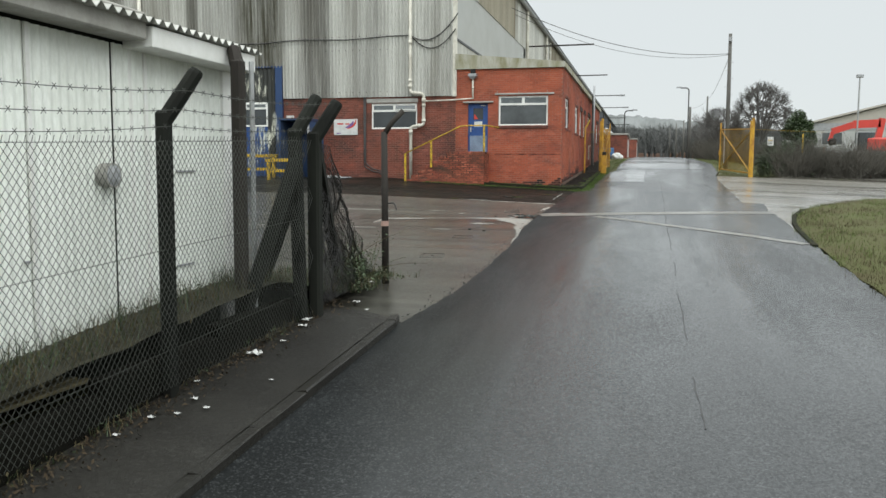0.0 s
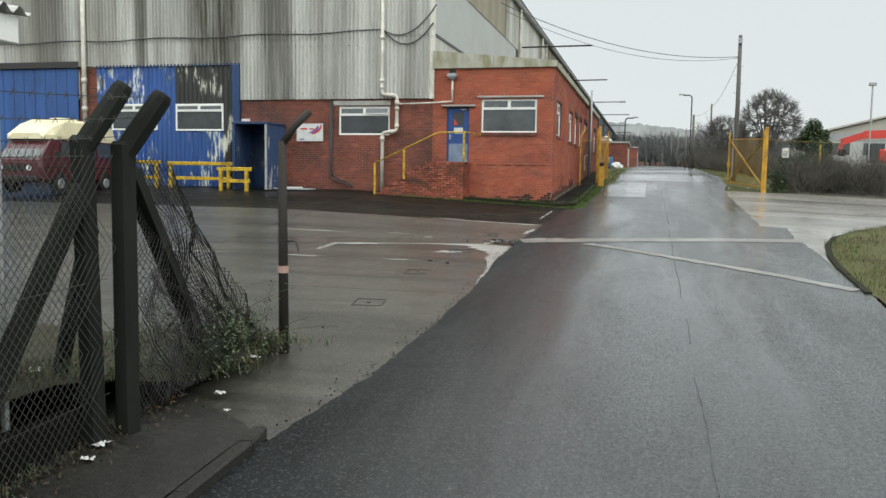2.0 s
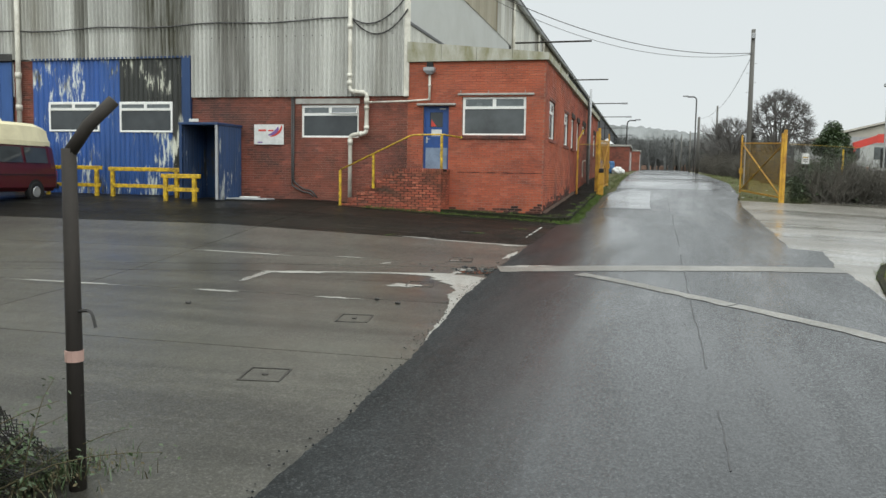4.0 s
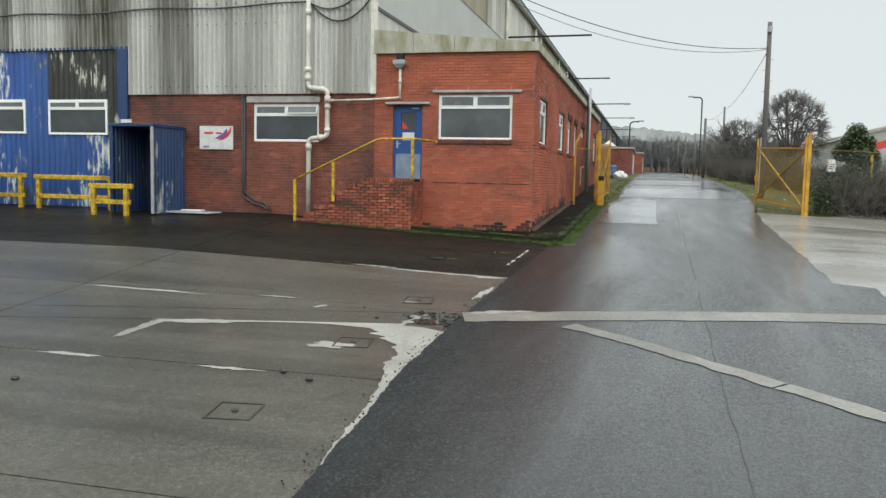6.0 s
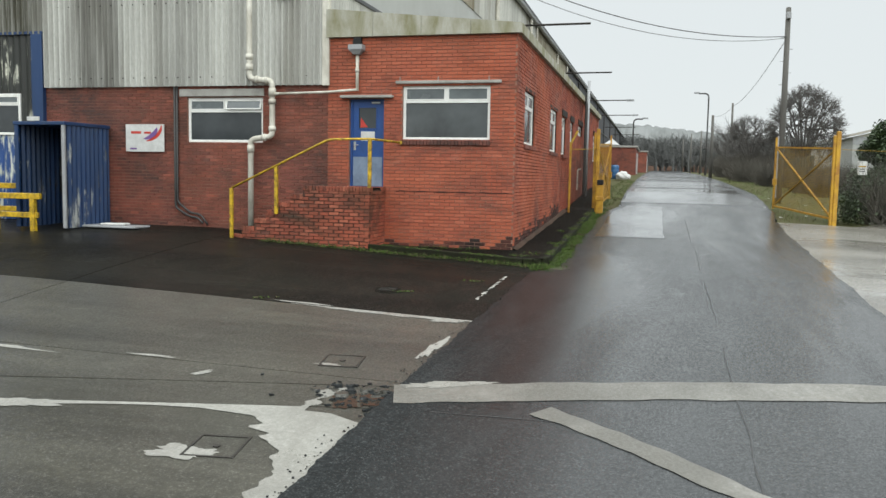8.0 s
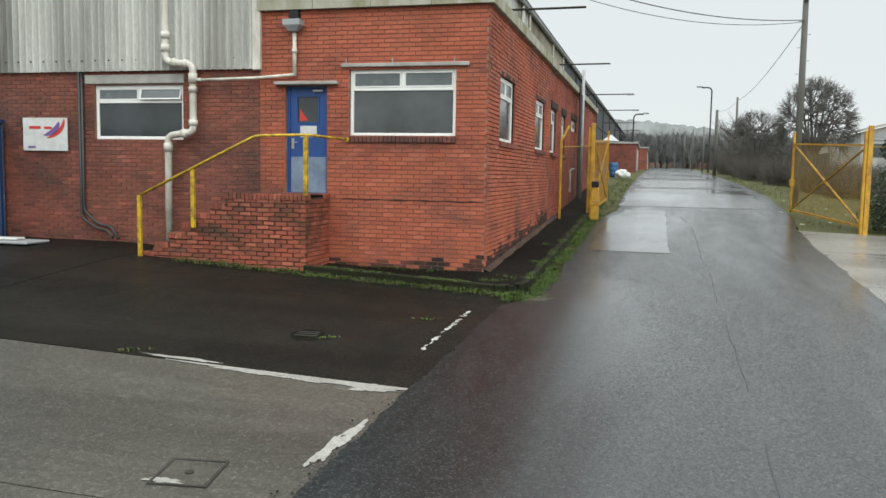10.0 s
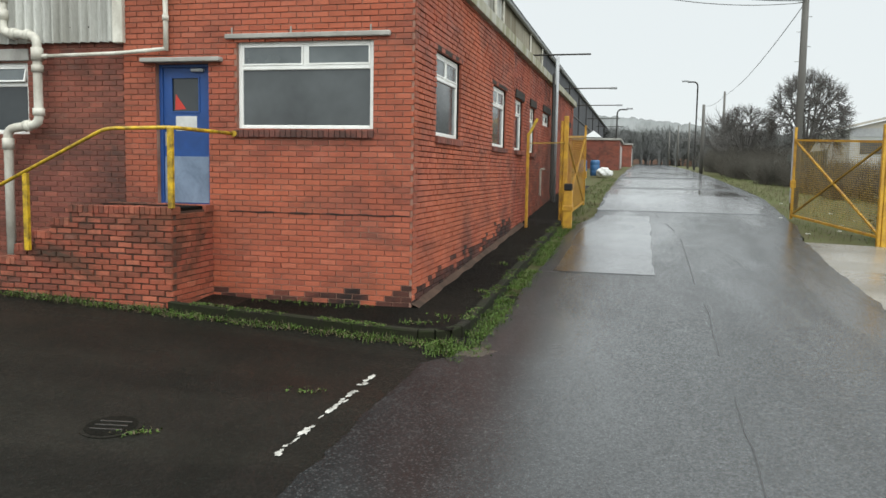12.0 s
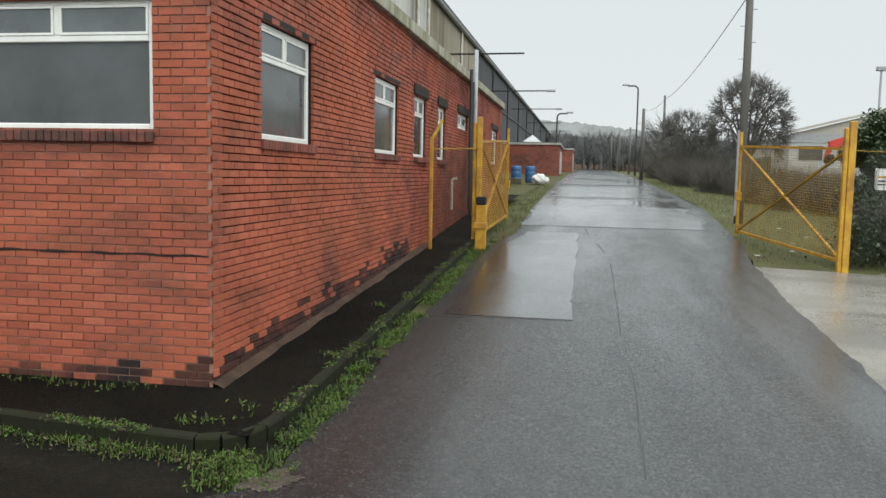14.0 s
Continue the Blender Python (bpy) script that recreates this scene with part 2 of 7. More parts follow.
clad_grey = cladding("weathered_grey_cladding", (0.54, 0.54, 0.5), (0.17, 0.165, 0.145), (0.15, 0.135, 0.1), 0.8)
clad_front = cladding("stained_gable_cladding", (0.54, 0.54, 0.5), (0.17, 0.165, 0.145), (0.2, 0.19, 0.155), 0.8,
                      ((-16.05, 1.1, 1.0, (0.05, 0.047, 0.026)), (-13.5, 0.65, 0.85, (0.1, 0.095, 0.08)), (-19.1, 0.3, 0.85, (0.07, 0.068, 0.05)), (-23.2, 0.9, 0.7, (0.12, 0.115, 0.1)), (-11.9, 0.3, 0.5, (0.2, 0.19, 0.16))))
clad_plain = worn("smooth_grey_sheet", (0.4, 0.41, 0.4), (0.3, 0.3, 0.28), 0.7, 0, 30, 0.5, 0.5, 0.1)
clad_brown = cladding("mossy_brown_cladding", (0.3, 0.28, 0.22), (0.16, 0.13, 0.085), (0.12, 0.1, 0.06), 0.9)
clad_dark = cladding("dark_slate_cladding", (0.085, 0.088, 0.095), (0.055, 0.055, 0.06), (0.06, 0.06, 0.06), 0.6)
white_sheet = cladding("off_white_shed_sheet", (0.86, 0.88, 0.83), (0.42, 0.44, 0.37), (0.5, 0.52, 0.44), 0.4)


def peeling(name, paint, dark, under, where, sharp=0.04):
    """Old paint that has flaked off in vertical patches."""
    m, n, l, b = material(name, 0.5)
    big = noise_tex(n, l, coords(n, l, (1, 1, 0.6)), 0.9, 4, 0.5)
    f = mix(n, l, 0.45, noise_tex(n, l, coords(n, l, (1, 1, 0.16)), 7.5, 6, 0.75, 0.1), big)
    gone = ramp(n, l, f, (where, 0.0), (where + sharp, 1.0))
    st = ramp(n, l, noise_tex(n, l, coords(n, l, (1, 1, 0.15)), 1.7, 5), (0.4, 0.0), (0.7, 0.8))
    c = mix(n, l, st, paint, dark)
    u = mix(n, l, ramp(n, l, noise_tex(n, l, coords(n, l, (1, 1, 0.3)), 1.1, 4), (0.5, 0.0), (0.56, 1.0)), under, (0.04, 0.04, 0.035))
    c = mix(n, l, gone, c, u)
    l.new(c, b.inputs["Base Color"])
    l.new(mix(n, l, gone, 0.42, 0.8), b.inputs["Roughness"])
    bump(n, l, mix(n, l, 0.6, noise_tex(n, l, coords(n, l), 40, 4), gone), 0.3, 0.003, b)
    return m


blue_paint = peeling("peeling_blue_paint", (0.022, 0.082, 0.29), (0.012, 0.042, 0.14), (0.6, 0.62, 0.57), 0.55)
blue_black = peeling("bare_black_steel_with_paint_flakes", (0.022, 0.024, 0.02), (0.012, 0.012, 0.01), (0.6, 0.6, 0.5), 0.555, 0.03)
blue_bare = peeling("flaked_blue_paint", (0.022, 0.078, 0.26), (0.012, 0.036, 0.1), (0.6, 0.62, 0.54), 0.545)
blue_box = peeling("worn_blue_steel", (0.012, 0.04, 0.115), (0.007, 0.018, 0.042), (0.3, 0.31, 0.3), 0.565)
blue_shutter = worn("faded_blue_shutter_paint", (0.03, 0.095, 0.29), (0.014, 0.045, 0.13), 0.5, 0, 30, 1.2, 0.7, 0.1, (1, 1, 0.2))
blue_door = worn("blue_door_paint", (0.016, 0.07, 0.25), (0.012, 0.038, 0.13), 0.4, 0, 30, 2, 0.6, 0.1)
blue_kick = worn("scuffed_pale_blue_paint", (0.2, 0.26, 0.35), (0.08, 0.11, 0.16), 0.5, 0, 25, 3, 0.7, 0.1)
yellow = worn("chipped_yellow_paint", (0.66, 0.42, 0.016), (0.06, 0.04, 0.015), 0.45, 0, 30, 9, 0.85, 0.3)
yellow_gate = worn("rusty_yellow_gate_paint", (0.54, 0.31, 0.024), (0.26, 0.11, 0.02), 0.45, 0, 40, 4, 0.9, 0.3)
wire_yellow = worn("rusty_yellow_wire", (0.34, 0.21, 0.03), (0.14, 0.08, 0.02), 0.6, 0, 40, 2, 0.8, 0.2)
palisade_mat = worn("dull_green_grey_steel", (0.09, 0.1, 0.09), (0.05, 0.055, 0.045), 0.6, 0, 30, 2, 0.8, 0.2)
white_upvc = worn("white_window_plastic", (0.8, 0.8, 0.77), (0.6, 0.59, 0.54), 0.35, 0, 30, 3, 0.5, 0.05)
white_pipe = worn("dirty_white_pipe", (0.66, 0.64, 0.56), (0.26, 0.23, 0.18), 0.5, 0, 30, 2.5, 0.8, 0.2, (1, 1, 0.6))
grey_paint = worn("grey_paint", (0.33, 0.34, 0.35), (0.2, 0.2, 0.2), 0.5, 0, 40, 4, 0.6, 0.15)
black_pipe = worn("black_iron_pipe", (0.03, 0.028, 0.026), (0.015, 0.014, 0.013), 0.5, 0, 40, 5, 0.6, 0.2)
fascia_mat = worn("mossy_concrete_fascia", (0.4, 0.39, 0.34), (0.17, 0.16, 0.07), 0.85, 0, 25, 1.3, 0.95, 0.4, (1.6, 1.6, 0.5))
lintel_mat = worn("grey_concrete_lintel", (0.38, 0.37, 0.34), (0.2, 0.19, 0.17), 0.85, 0, 35, 3, 0.7, 0.4)
post_mat = worn("dark_weathered_concrete_post", (0.015, 0.0165, 0.0125), (0.005, 0.0055, 0.0045), 0.8, 0, 30, 3, 0.8, 0.8, (1, 1, 0.3))
timber_dark = worn("dark_wet_timber", (0.034, 0.029, 0.024), (0.014, 0.012, 0.011), 0.7, 0, 25, 2.5, 0.8, 0.6, (1, 1, 0.15))
pole_wood = worn("grey_pole_wood", (0.13, 0.125, 0.115), (0.07, 0.067, 0.06), 0.8, 0, 30, 3, 0.7, 0.4, (1, 1, 0.1))
wire_mat = worn("dull_galvanised_wire", (0.065, 0.07, 0.06), (0.03, 0.03, 0.025), 0.5, 0.3, 60, 4, 0.7, 0.1)
steel_mat = worn("galvanised_steel", (0.42, 0.43, 0.43), (0.28, 0.28, 0.27), 0.45, 0.6, 40, 4, 0.5, 0.1)
cast_iron = worn("wet_cast_iron", (0.045, 0.042, 0.038), (0.025, 0.022, 0.02), 0.35, 0.3, 50, 6, 0.6, 0.5)
door_wood = worn("faded_orange_timber", (0.38, 0.2, 0.12), (0.24, 0.12, 0.07), 0.75, 0, 20, 1.5, 0.6, 0.2, (1, 1, 0.2))
maroon = worn("maroon_van_paint", (0.07, 0.011, 0.015), (0.04, 0.008, 0.01), 0.3, 0, 30, 2, 0.5, 0.05)
cream = worn("grubby_cream_fibreglass", (0.72, 0.66, 0.44), (0.5, 0.44, 0.28), 0.45, 0, 30, 1.5, 0.6, 0.1)
rubber = worn("black_rubber", (0.02, 0.02, 0.02), (0.012, 0.012, 0.012), 0.7, 0, 40, 4, 0.4, 0.2)
bark = worn("grey_brown_bark", (0.11, 0.095, 0.078), (0.06, 0.052, 0.042), 0.9, 0, 12, 1, 0.6, 0.3)
bark_far = worn("grey_far_bark", (0.125, 0.118, 0.11), (0.065, 0.062, 0.058), 0.9, 0, 8, 1, 0.6, 0.2)
scrub_mat = worn("bare_winter_scrub", (0.125, 0.115, 0.098), (0.055, 0.053, 0.045), 0.9, 0, 8, 0.6, 0.8, 0.3)
# bare wood greyed and lightened to imitate mist in front of it
far_wood = worn("haze_tinted_bare_woodland", (0.155, 0.158, 0.154), (0.105, 0.107, 0.103), 1.0, 0, 1.5, 0.12, 0.8, 0.2)
leaf_green = worn("dark_evergreen_leaf", (0.045, 0.075, 0.025), (0.025, 0.04, 0.015), 0.5, 0, 20, 2, 0.6, 0.1)
weed_green = worn("fresh_weed_green", (0.07, 0.12, 0.02), (0.025, 0.04, 0.01), 0.65, 0, 20, 3, 0.7, 0.1)
weed_dry = worn("withered_stem", (0.1, 0.085, 0.045), (0.05, 0.042, 0.025), 0.8, 0, 20, 3, 0.7, 0.1)
litter_mat = worn("white_litter", (0.6, 0.6, 0.58), (0.3, 0.3, 0.28), 0.6, 0, 20, 6, 0.4, 0.1)
red_paint = worn("red_plant_paint", (0.55, 0.045, 0.03), (0.3, 0.03, 0.02), 0.4, 0, 20, 1, 0.5, 0.1)
white_line = worn("worn_white_paint", (0.5, 0.49, 0.45), (0.12, 0.115, 0.1), 0.5, 0, 30, 6, 0.9, 0.2)


def glass_material(name, tint, rough):
    m, n, l, b = material(name, rough)
    b.inputs["Base Color"].default_value = (*tint, 1)
    v = coords(n, l)
    l.new(ramp(n, l, noise_tex(n, l, v, 2.5, 4), (0.3, rough * 0.6), (0.7, rough * 1.5)), b.inputs["Roughness"])
    l.new(ramp(n, l, noise_tex(n, l, v, 1.1, 4), (0.3, tint), (0.75, tuple(t * 1.9 for t in tint))), b.inputs["Base Color"])
    b.inputs["IOR"].default_value = 1.52
    return m


pane_dark = glass_material("dusty_dark_glass", (0.028, 0.032, 0.034), 0.06)
pane_grey = glass_material("dusty_grey_glass", (0.05, 0.055, 0.056), 0.1)
pane_top = glass_material("frosted_top_light_glass", (0.08, 0.09, 0.092), 0.2)


# ---------------------------------------------------------------- builders
class Mesh:
    """Collects boxes, tubes and sheets into one mesh."""

    def __init__(self):
        self.v, self.f = [], []

    def add(self, verts, faces):
        o = len(self.v)
        self.v += [tuple(p) for p in verts]
        self.f += [tuple(i + o for i in f) for f in faces]
        return self

    def box(self, a, b, m=None):
        (x0, y0, z0), (x1, y1, z1) = a, b
        p = [Vector(q) for q in ((x0, y0, z0), (x1, y0, z0), (x1, y1, z0), (x0, y1, z0), (x0, y0, z1), (x1, y0, z1), (x1, y1, z1), (x0, y1, z1))]
        if m:
            p = [m @ q for q in p]
        return self.add(p, [(3, 2, 1, 0), (4, 5, 6, 7), (0, 1, 5, 4), (1, 2, 6, 5), (2, 3, 7, 6), (3, 0, 4, 7)])

    def slab(self, a, b, c=0.01, m=None):
        """A box with its long edges chamfered along x, y and z."""
        bm = bmesh.new()
        bmesh.ops.create_cube(bm, size=1)
        for v in bm.verts:
            v.co = Vector(((a[i] + b[i]) / 2 + v.co[i] * (b[i] - a[i]) for i in range(3)))
        bmesh.ops.bevel(bm, geom=bm.edges[:], offset=c, segments=1, affect="EDGES")
        bm.verts.index_update()
        vs = [m @ v.co if m else v.co.copy() for v in bm.verts]
        self.add(vs, [[v.index for v in f.verts] for f in bm.faces])
        bm.free()
        return self

    def tube(self, path, r, sides=8, cap=True):
        """A tube along points; r is one radius or one for each point."""
        pts = [Vector(p) for p in path]
        rr = r if isinstance(r, (list, tuple)) else [r] * len(pts)
        verts, faces = [], []
        for i, p in enumerate(pts):
            d = (pts[min(i + 1, len(pts) - 1)] - pts[max(i - 1, 0)]).normalized()
            u = d.orthogonal().normalized() if i == 0 else (u - d * u.dot(d)).normalized()
            w = d.cross(u)
            verts += [p + (u * math.cos(2 * math.pi * k / sides) + w * math.sin(2 * math.pi * k / sides)) * rr[i] for k in range(sides)]
        for i in range(len(pts) - 1):
            for k in range(sides):
                k2 = (k + 1) % sides
                faces.append((i * sides + k, i * sides + k2, (i + 1) * sides + k2, (i + 1) * sides + k))
        if cap:
            faces += [tuple(range(sides))[::-1], tuple(range((len(pts) - 1) * sides, len(pts) * sides))]
        return self.add(verts, faces)

    def bar(self, a, b, w, h, up=(0, 0, 1)):
        """A square bar from a to b."""
        a, b = Vector(a), Vector(b)
        d = (b - a).normalized()
        s = d.cross(Vector(up))
        s = s.normalized() if s.length > 1e-4 else Vector((1, 0, 0))
        t = s.cross(d)
        vs = [q + s * (i * w / 2) + t * (j * h / 2) for q in (a, b) for i, j in ((-1, -1), (1, -1), (1, 1), (-1, 1))]
        return self.add(vs, [(0, 1, 2, 3), (7, 6, 5, 4), (0, 4, 5, 1), (1, 5, 6, 2), (2, 6, 7, 3), (3, 7, 4, 0)])

    def make(self, name, mat, smooth=False):
        me = bpy.data.meshes.new(name)
        me.from_pydata(self.v, [], self.f)
        me.materials.append(mat)
        if smooth:
            me.polygons.foreach_set("use_smooth", [True] * len(me.polygons))
        return me


def bent(points, r, n=5):
    """Points of a path with its corners rounded."""
    pts, out = [Vector(p) for p in points], []
    for i, p in enumerate(pts):
        if i in (0, len(pts) - 1):
            out.append(p)
            continue
        a, b = (pts[i - 1] - p), (pts[i + 1] - p)
        k = min(r, a.length / 2, b.length / 2)
        a, b = p + a.normalized() * k, p + b.normalized() * k
        out += [a.lerp(p, t).lerp(p.lerp(b, t), t) for t in (j / n for j in range(n + 1))]
    return out


def part(name, mesh, mat, parent, label="", smooth=False):
    ob = new(name, mesh.make(name, mat, smooth) if isinstance(mesh, Mesh) else mesh)
    ob.parent = parent
    return tagged(ob, label)


def thing(name, at, label, category, group=""):
    ob = new(name)
    ob.location = at
    return tagged(ob, label, category, group)


def setting(name, mesh, mat, label, category, kind="structure", smooth=False):
    return tagged(new(name, mesh.make(name, mat, smooth)), label, category, "", kind)


# ---------------------------------------------------------------- the lie of the land
PROFILE = ((-60, -3.7), (-30, -1.95), (0, -0.15), (10, 0.5), (13, 0.68), (21, 1.13), (30.2, 1.74), (41, 2.28), (51.7, 2.93), (70, 3.5), (100, 4.15), (175, 5.4), (300, 7.3), (900, 12))


def soft_step(t):
    t = max(0.0, min(1.0, t))
    return t * t * (3 - 2 * t)


def rise(y):
    for (a, b), (c, d) in zip(PROFILE, PROFILE[1:]):
        if y <= c:
            return b + (d - b) * (y - a) / (c - a)
    return PROFILE[-1][1]


def ground_z(x, y):
    left = 0.05 * max(0, min(7.5, -3 - x)) * soft_step((y - 19) / 11)
    right = 0.045 * max(0, min(10, x - 3.4)) * soft_step((y - 20) / 8)
    return rise(y) + left - right


def steps(a, b, d):
    n = max(1, round((b - a) / d))
    return [a + (b - a) * i / n for i in range(n + 1)]


def sheet(left, right, ys, nx, lift, skirt=0.0):
    """A sheet over the land between two edges, with a skirt at its sides."""
    m, rows = Mesh(), []
    for y in ys:
        l, r = left(y), right(y)
        row = [(l + (r - l) * i / nx, y) for i in range(nx + 1)]
        vs = [(x, yy, ground_z(x, yy) + lift) for x, yy in row]
        if skirt:
            vs = [(vs[0][0], y, vs[0][2] - skirt)] + vs + [(vs[-1][0], y, vs[-1][2] - skirt)]
        rows.append(vs)
    w = len(rows[0])
    m.add([p for r in rows for p in r], [(i * w + j, i * w + j + 1, (i + 1) * w + j + 1, (i + 1) * w + j) for i in range(len(rows) - 1) for j in range(w - 1)])
    if skirt:
        for r, flip in ((rows[0], False), (rows[-1], True)):
            o = [(x, y, z) for x, y, z in r[1:-1]]
            vs = o + [(x, y, z - skirt) for x, y, z in o]
            k = len(o)
            m.add(vs, [(i, i + 1, k + i + 1, k + i) for i in range(k - 1)])
    return m


def wob(y, seed, amp, freq):
    return amp * (noise.noise((y * freq, seed, 0.3)) + 0.5 * noise.noise((y * freq * 3.1, seed, 4.3)) + 0.3 * noise.noise((y * freq * 8, seed, 9.3)))


def along(knots, y):
    """The value at y of a line through (y, value) knots."""
    for (a, b), (c, d) in zip(knots, knots[1:]):
        if y <= c:
            return b + (d - b) * max(0.0, y - a) / (c - a)
    return knots[-1][1]


ROAD_L = ((-25, -3.24), (9.6, -3.24), (11, -3.05), (12.6, -2.9), (17, -2.88), (20, -3.08), (22.6, -3.05), (25, -2.95), (27.5, -2.82), (29.7, -2.7), (30.25, -2.24), (42, -2.2), (44.5, -1.8), (75, -1.8), (175, -1.6))
ROAD_R = ((-25, 3.16), (20.4, 3.18), (22, 3.24), (23.8, 3.2), (24.2, 3.1), (26.5, 3.3), (26.8, 2.66), (33, 2.72), (36.6, 2.8), (41, 2.97), (43.5, 3.28), (51, 3.52), (175, 3.45))


def crumble(y, seed):
    return wob(y, seed, 0.045, 0.9) + 0.022 * noise.noise((y * 11, seed, 2.7)) + 0.035 * max(0, noise.noise((y * 2.3, seed, 6.1)))


def road_left(y):
    return along(ROAD_L, y) + crumble(y, 3)


def road_right(y):
    return along(ROAD_R, y) + crumble(y, 7)


gy = steps(-60, 60, 1.5) + steps(66, 300, 12)[0:] + [450, 900]
gm, rows = Mesh(), []
gx = [-900, -300, -120] + steps(-60, -12, 4) + steps(-10.5, 9, 1.5) + steps(13, 60, 4) + [120, 300, 900]
for y in gy:
    rows.append([(x, y, ground_z(x, y) - 0.06 - (0.25 if x < -900 else 0)) for x in gx])
w = len(gx)
gm.add([p for r in rows for p in r], [(i * w + j, i * w + j + 1, (i + 1) * w + j + 1, (i + 1) * w + j) for i in range(len(rows) - 1) for j in range(w - 1)])
ground = setting("ground", gm, turf_mat, "rough winter turf and bare soil beyond the paving", "ground", "structure", True)
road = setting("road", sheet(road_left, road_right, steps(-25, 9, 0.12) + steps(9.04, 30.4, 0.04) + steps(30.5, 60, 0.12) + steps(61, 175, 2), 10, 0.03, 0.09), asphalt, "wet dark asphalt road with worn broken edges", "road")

# ---------------------------------------------------------------- yard, kerbs and ground markings
yard = setting("yard", sheet(lambda y: -45, lambda y: -2.1, steps(9.2, 33.6, 0.8), 40, -0.035), soil_mat, "concrete slab yard with grit-filled joints", "yard")
def trench(x):
    """Near edge of the concrete strip that slants across the yard."""
    return 22.12 + (max(x, -13) + 3.72) * 0.21


LEVEL = lambda y: (lambda x: y)
BAYS = ((LEVEL(9.25), LEVEL(16.55), concrete), (LEVEL(16.57), LEVEL(19.64), concrete), (LEVEL(19.66), lambda x: trench(x) - 0.012, concrete), (lambda x: trench(x) + 0.012, lambda x: trench(x) + 0.66, concrete),
        (lambda x: trench(x) + 0.685, LEVEL(23.06), concrete), (LEVEL(23.075), LEVEL(25.92), concrete), (LEVEL(25.945), LEVEL(33.5), concrete_dark))


def slab_piece(near, back, x0, x1, lift=-0.01, skirt=0.03, ny=6):
    """One slab between two joints, with a skirt all round."""
    m, rows, xs = Mesh(), [], steps(x0, x1, 0.5)
    for i, x in enumerate([x0] + xs + [x1]):
        a, b = near(x), back(x)
        ends = i in (0, len(xs) + 1)
        ys = [a] + [a + (b - a) * j / ny for j in range(ny + 1)] + [b]
        rows.append([(x, y, ground_z(x, y) + lift - (skirt if ends or j in (0, ny + 2) else 0)) for j, y in enumerate(ys)])
    w = ny + 3
    m.add([p for r in rows for p in r], [(i * w + j, (i + 1) * w + j, (i + 1) * w + j + 1, i * w + j + 1) for i in range(len(rows) - 1) for j in range(w - 1)])
    return m


for near, back, mat in BAYS:
    for x0, x1 in ((-45, -24.02), (-24, -9.62), (-9.6, -2.1)):
        part("concrete_slab", slab_piece(near, back, x0, x1), mat, yard)


def blot(cx, cy, rx, ry, lift, seed, rough=0.35, n=44, turn=0.0):
    """A flat patch with a ragged outline, lying on the land."""
    m, pts = Mesh(), []
    for i in range(n):
        a = 2 * math.pi * i / n
        k = 1 + rough * (noise.noise((math.cos(a) * 1.7 + seed, math.sin(a) * 1.7, seed)) + 0.6 * noise.noise((math.cos(a) * 6 + seed, math.sin(a) * 6, seed)))
        u, v = math.cos(a) * rx * k, math.sin(a) * ry * k
        x, y = cx + u * math.cos(turn) - v * math.sin(turn), cy + u * math.sin(turn) + v * math.cos(turn)
        pts.append((x, y, ground_z(x, y) + lift))
    m.add([(cx, cy, ground_z(cx, cy) + lift)] + pts, [(0, i + 1, (i + 1) % n + 1) for i in range(n)])
    return m


def ribbon(path, width, lift, seed=0, ragged=0.2, step=0.12):
    """A ragged strip along a line on the land."""
    m, vs = Mesh(), []
    for (ax, ay), (bx, by) in zip(path, path[1:]):
        L = math.hypot(bx - ax, by - ay)
        nx, ny = -(by - ay) / L, (bx - ax) / L
        for k in range(int(L / step) + 1):
            t = k * step / L
            x, y = ax + (bx - ax) * t, ay + (by - ay) * t
            wl_ = width / 2 * (1 + ragged * 2 * noise.noise((x * 3 + seed, y * 3, 1.0)))
            wr_ = width / 2 * (1 + ragged * 2 * noise.noise((x * 3 + seed, y * 3, 7.0)))
            p, q = (x + nx * wl_, y + ny * wl_), (x - nx * wr_, y - ny * wr_)
            vs += [(*p, ground_z(*p) + lift), (*q, ground_z(*q) + lift)]
    m.add(vs, [(2 * i, 2 * i + 1, 2 * i + 3, 2 * i + 2) for i in range(len(vs) // 2 - 1)])
    return m


# pale scoured edges along the joints and beside the road
pale = setting("worn_concrete_patches", Mesh(), concrete_pale, "pale scoured patches along the slab joints", "patch")


def scour_in(y):
    """Inner edge of the pale scoured margin beside the road."""
    return road_left(y) - along(((17.2, 0.02), (18, 0.07), (19.4, 0.1), (19.8, 0.2), (20.6, 0.3), (21.1, 0.46), (21.5, 0.85), (21.9, 1.25), (22.2, 0.75)), y) * (1 + 0.3 * noise.noise((y * 2, 5, 1)) + 0.22 * noise.noise((y * 9, 5, 1)) + 0.1 * noise.noise((y * 25, 5, 1)))


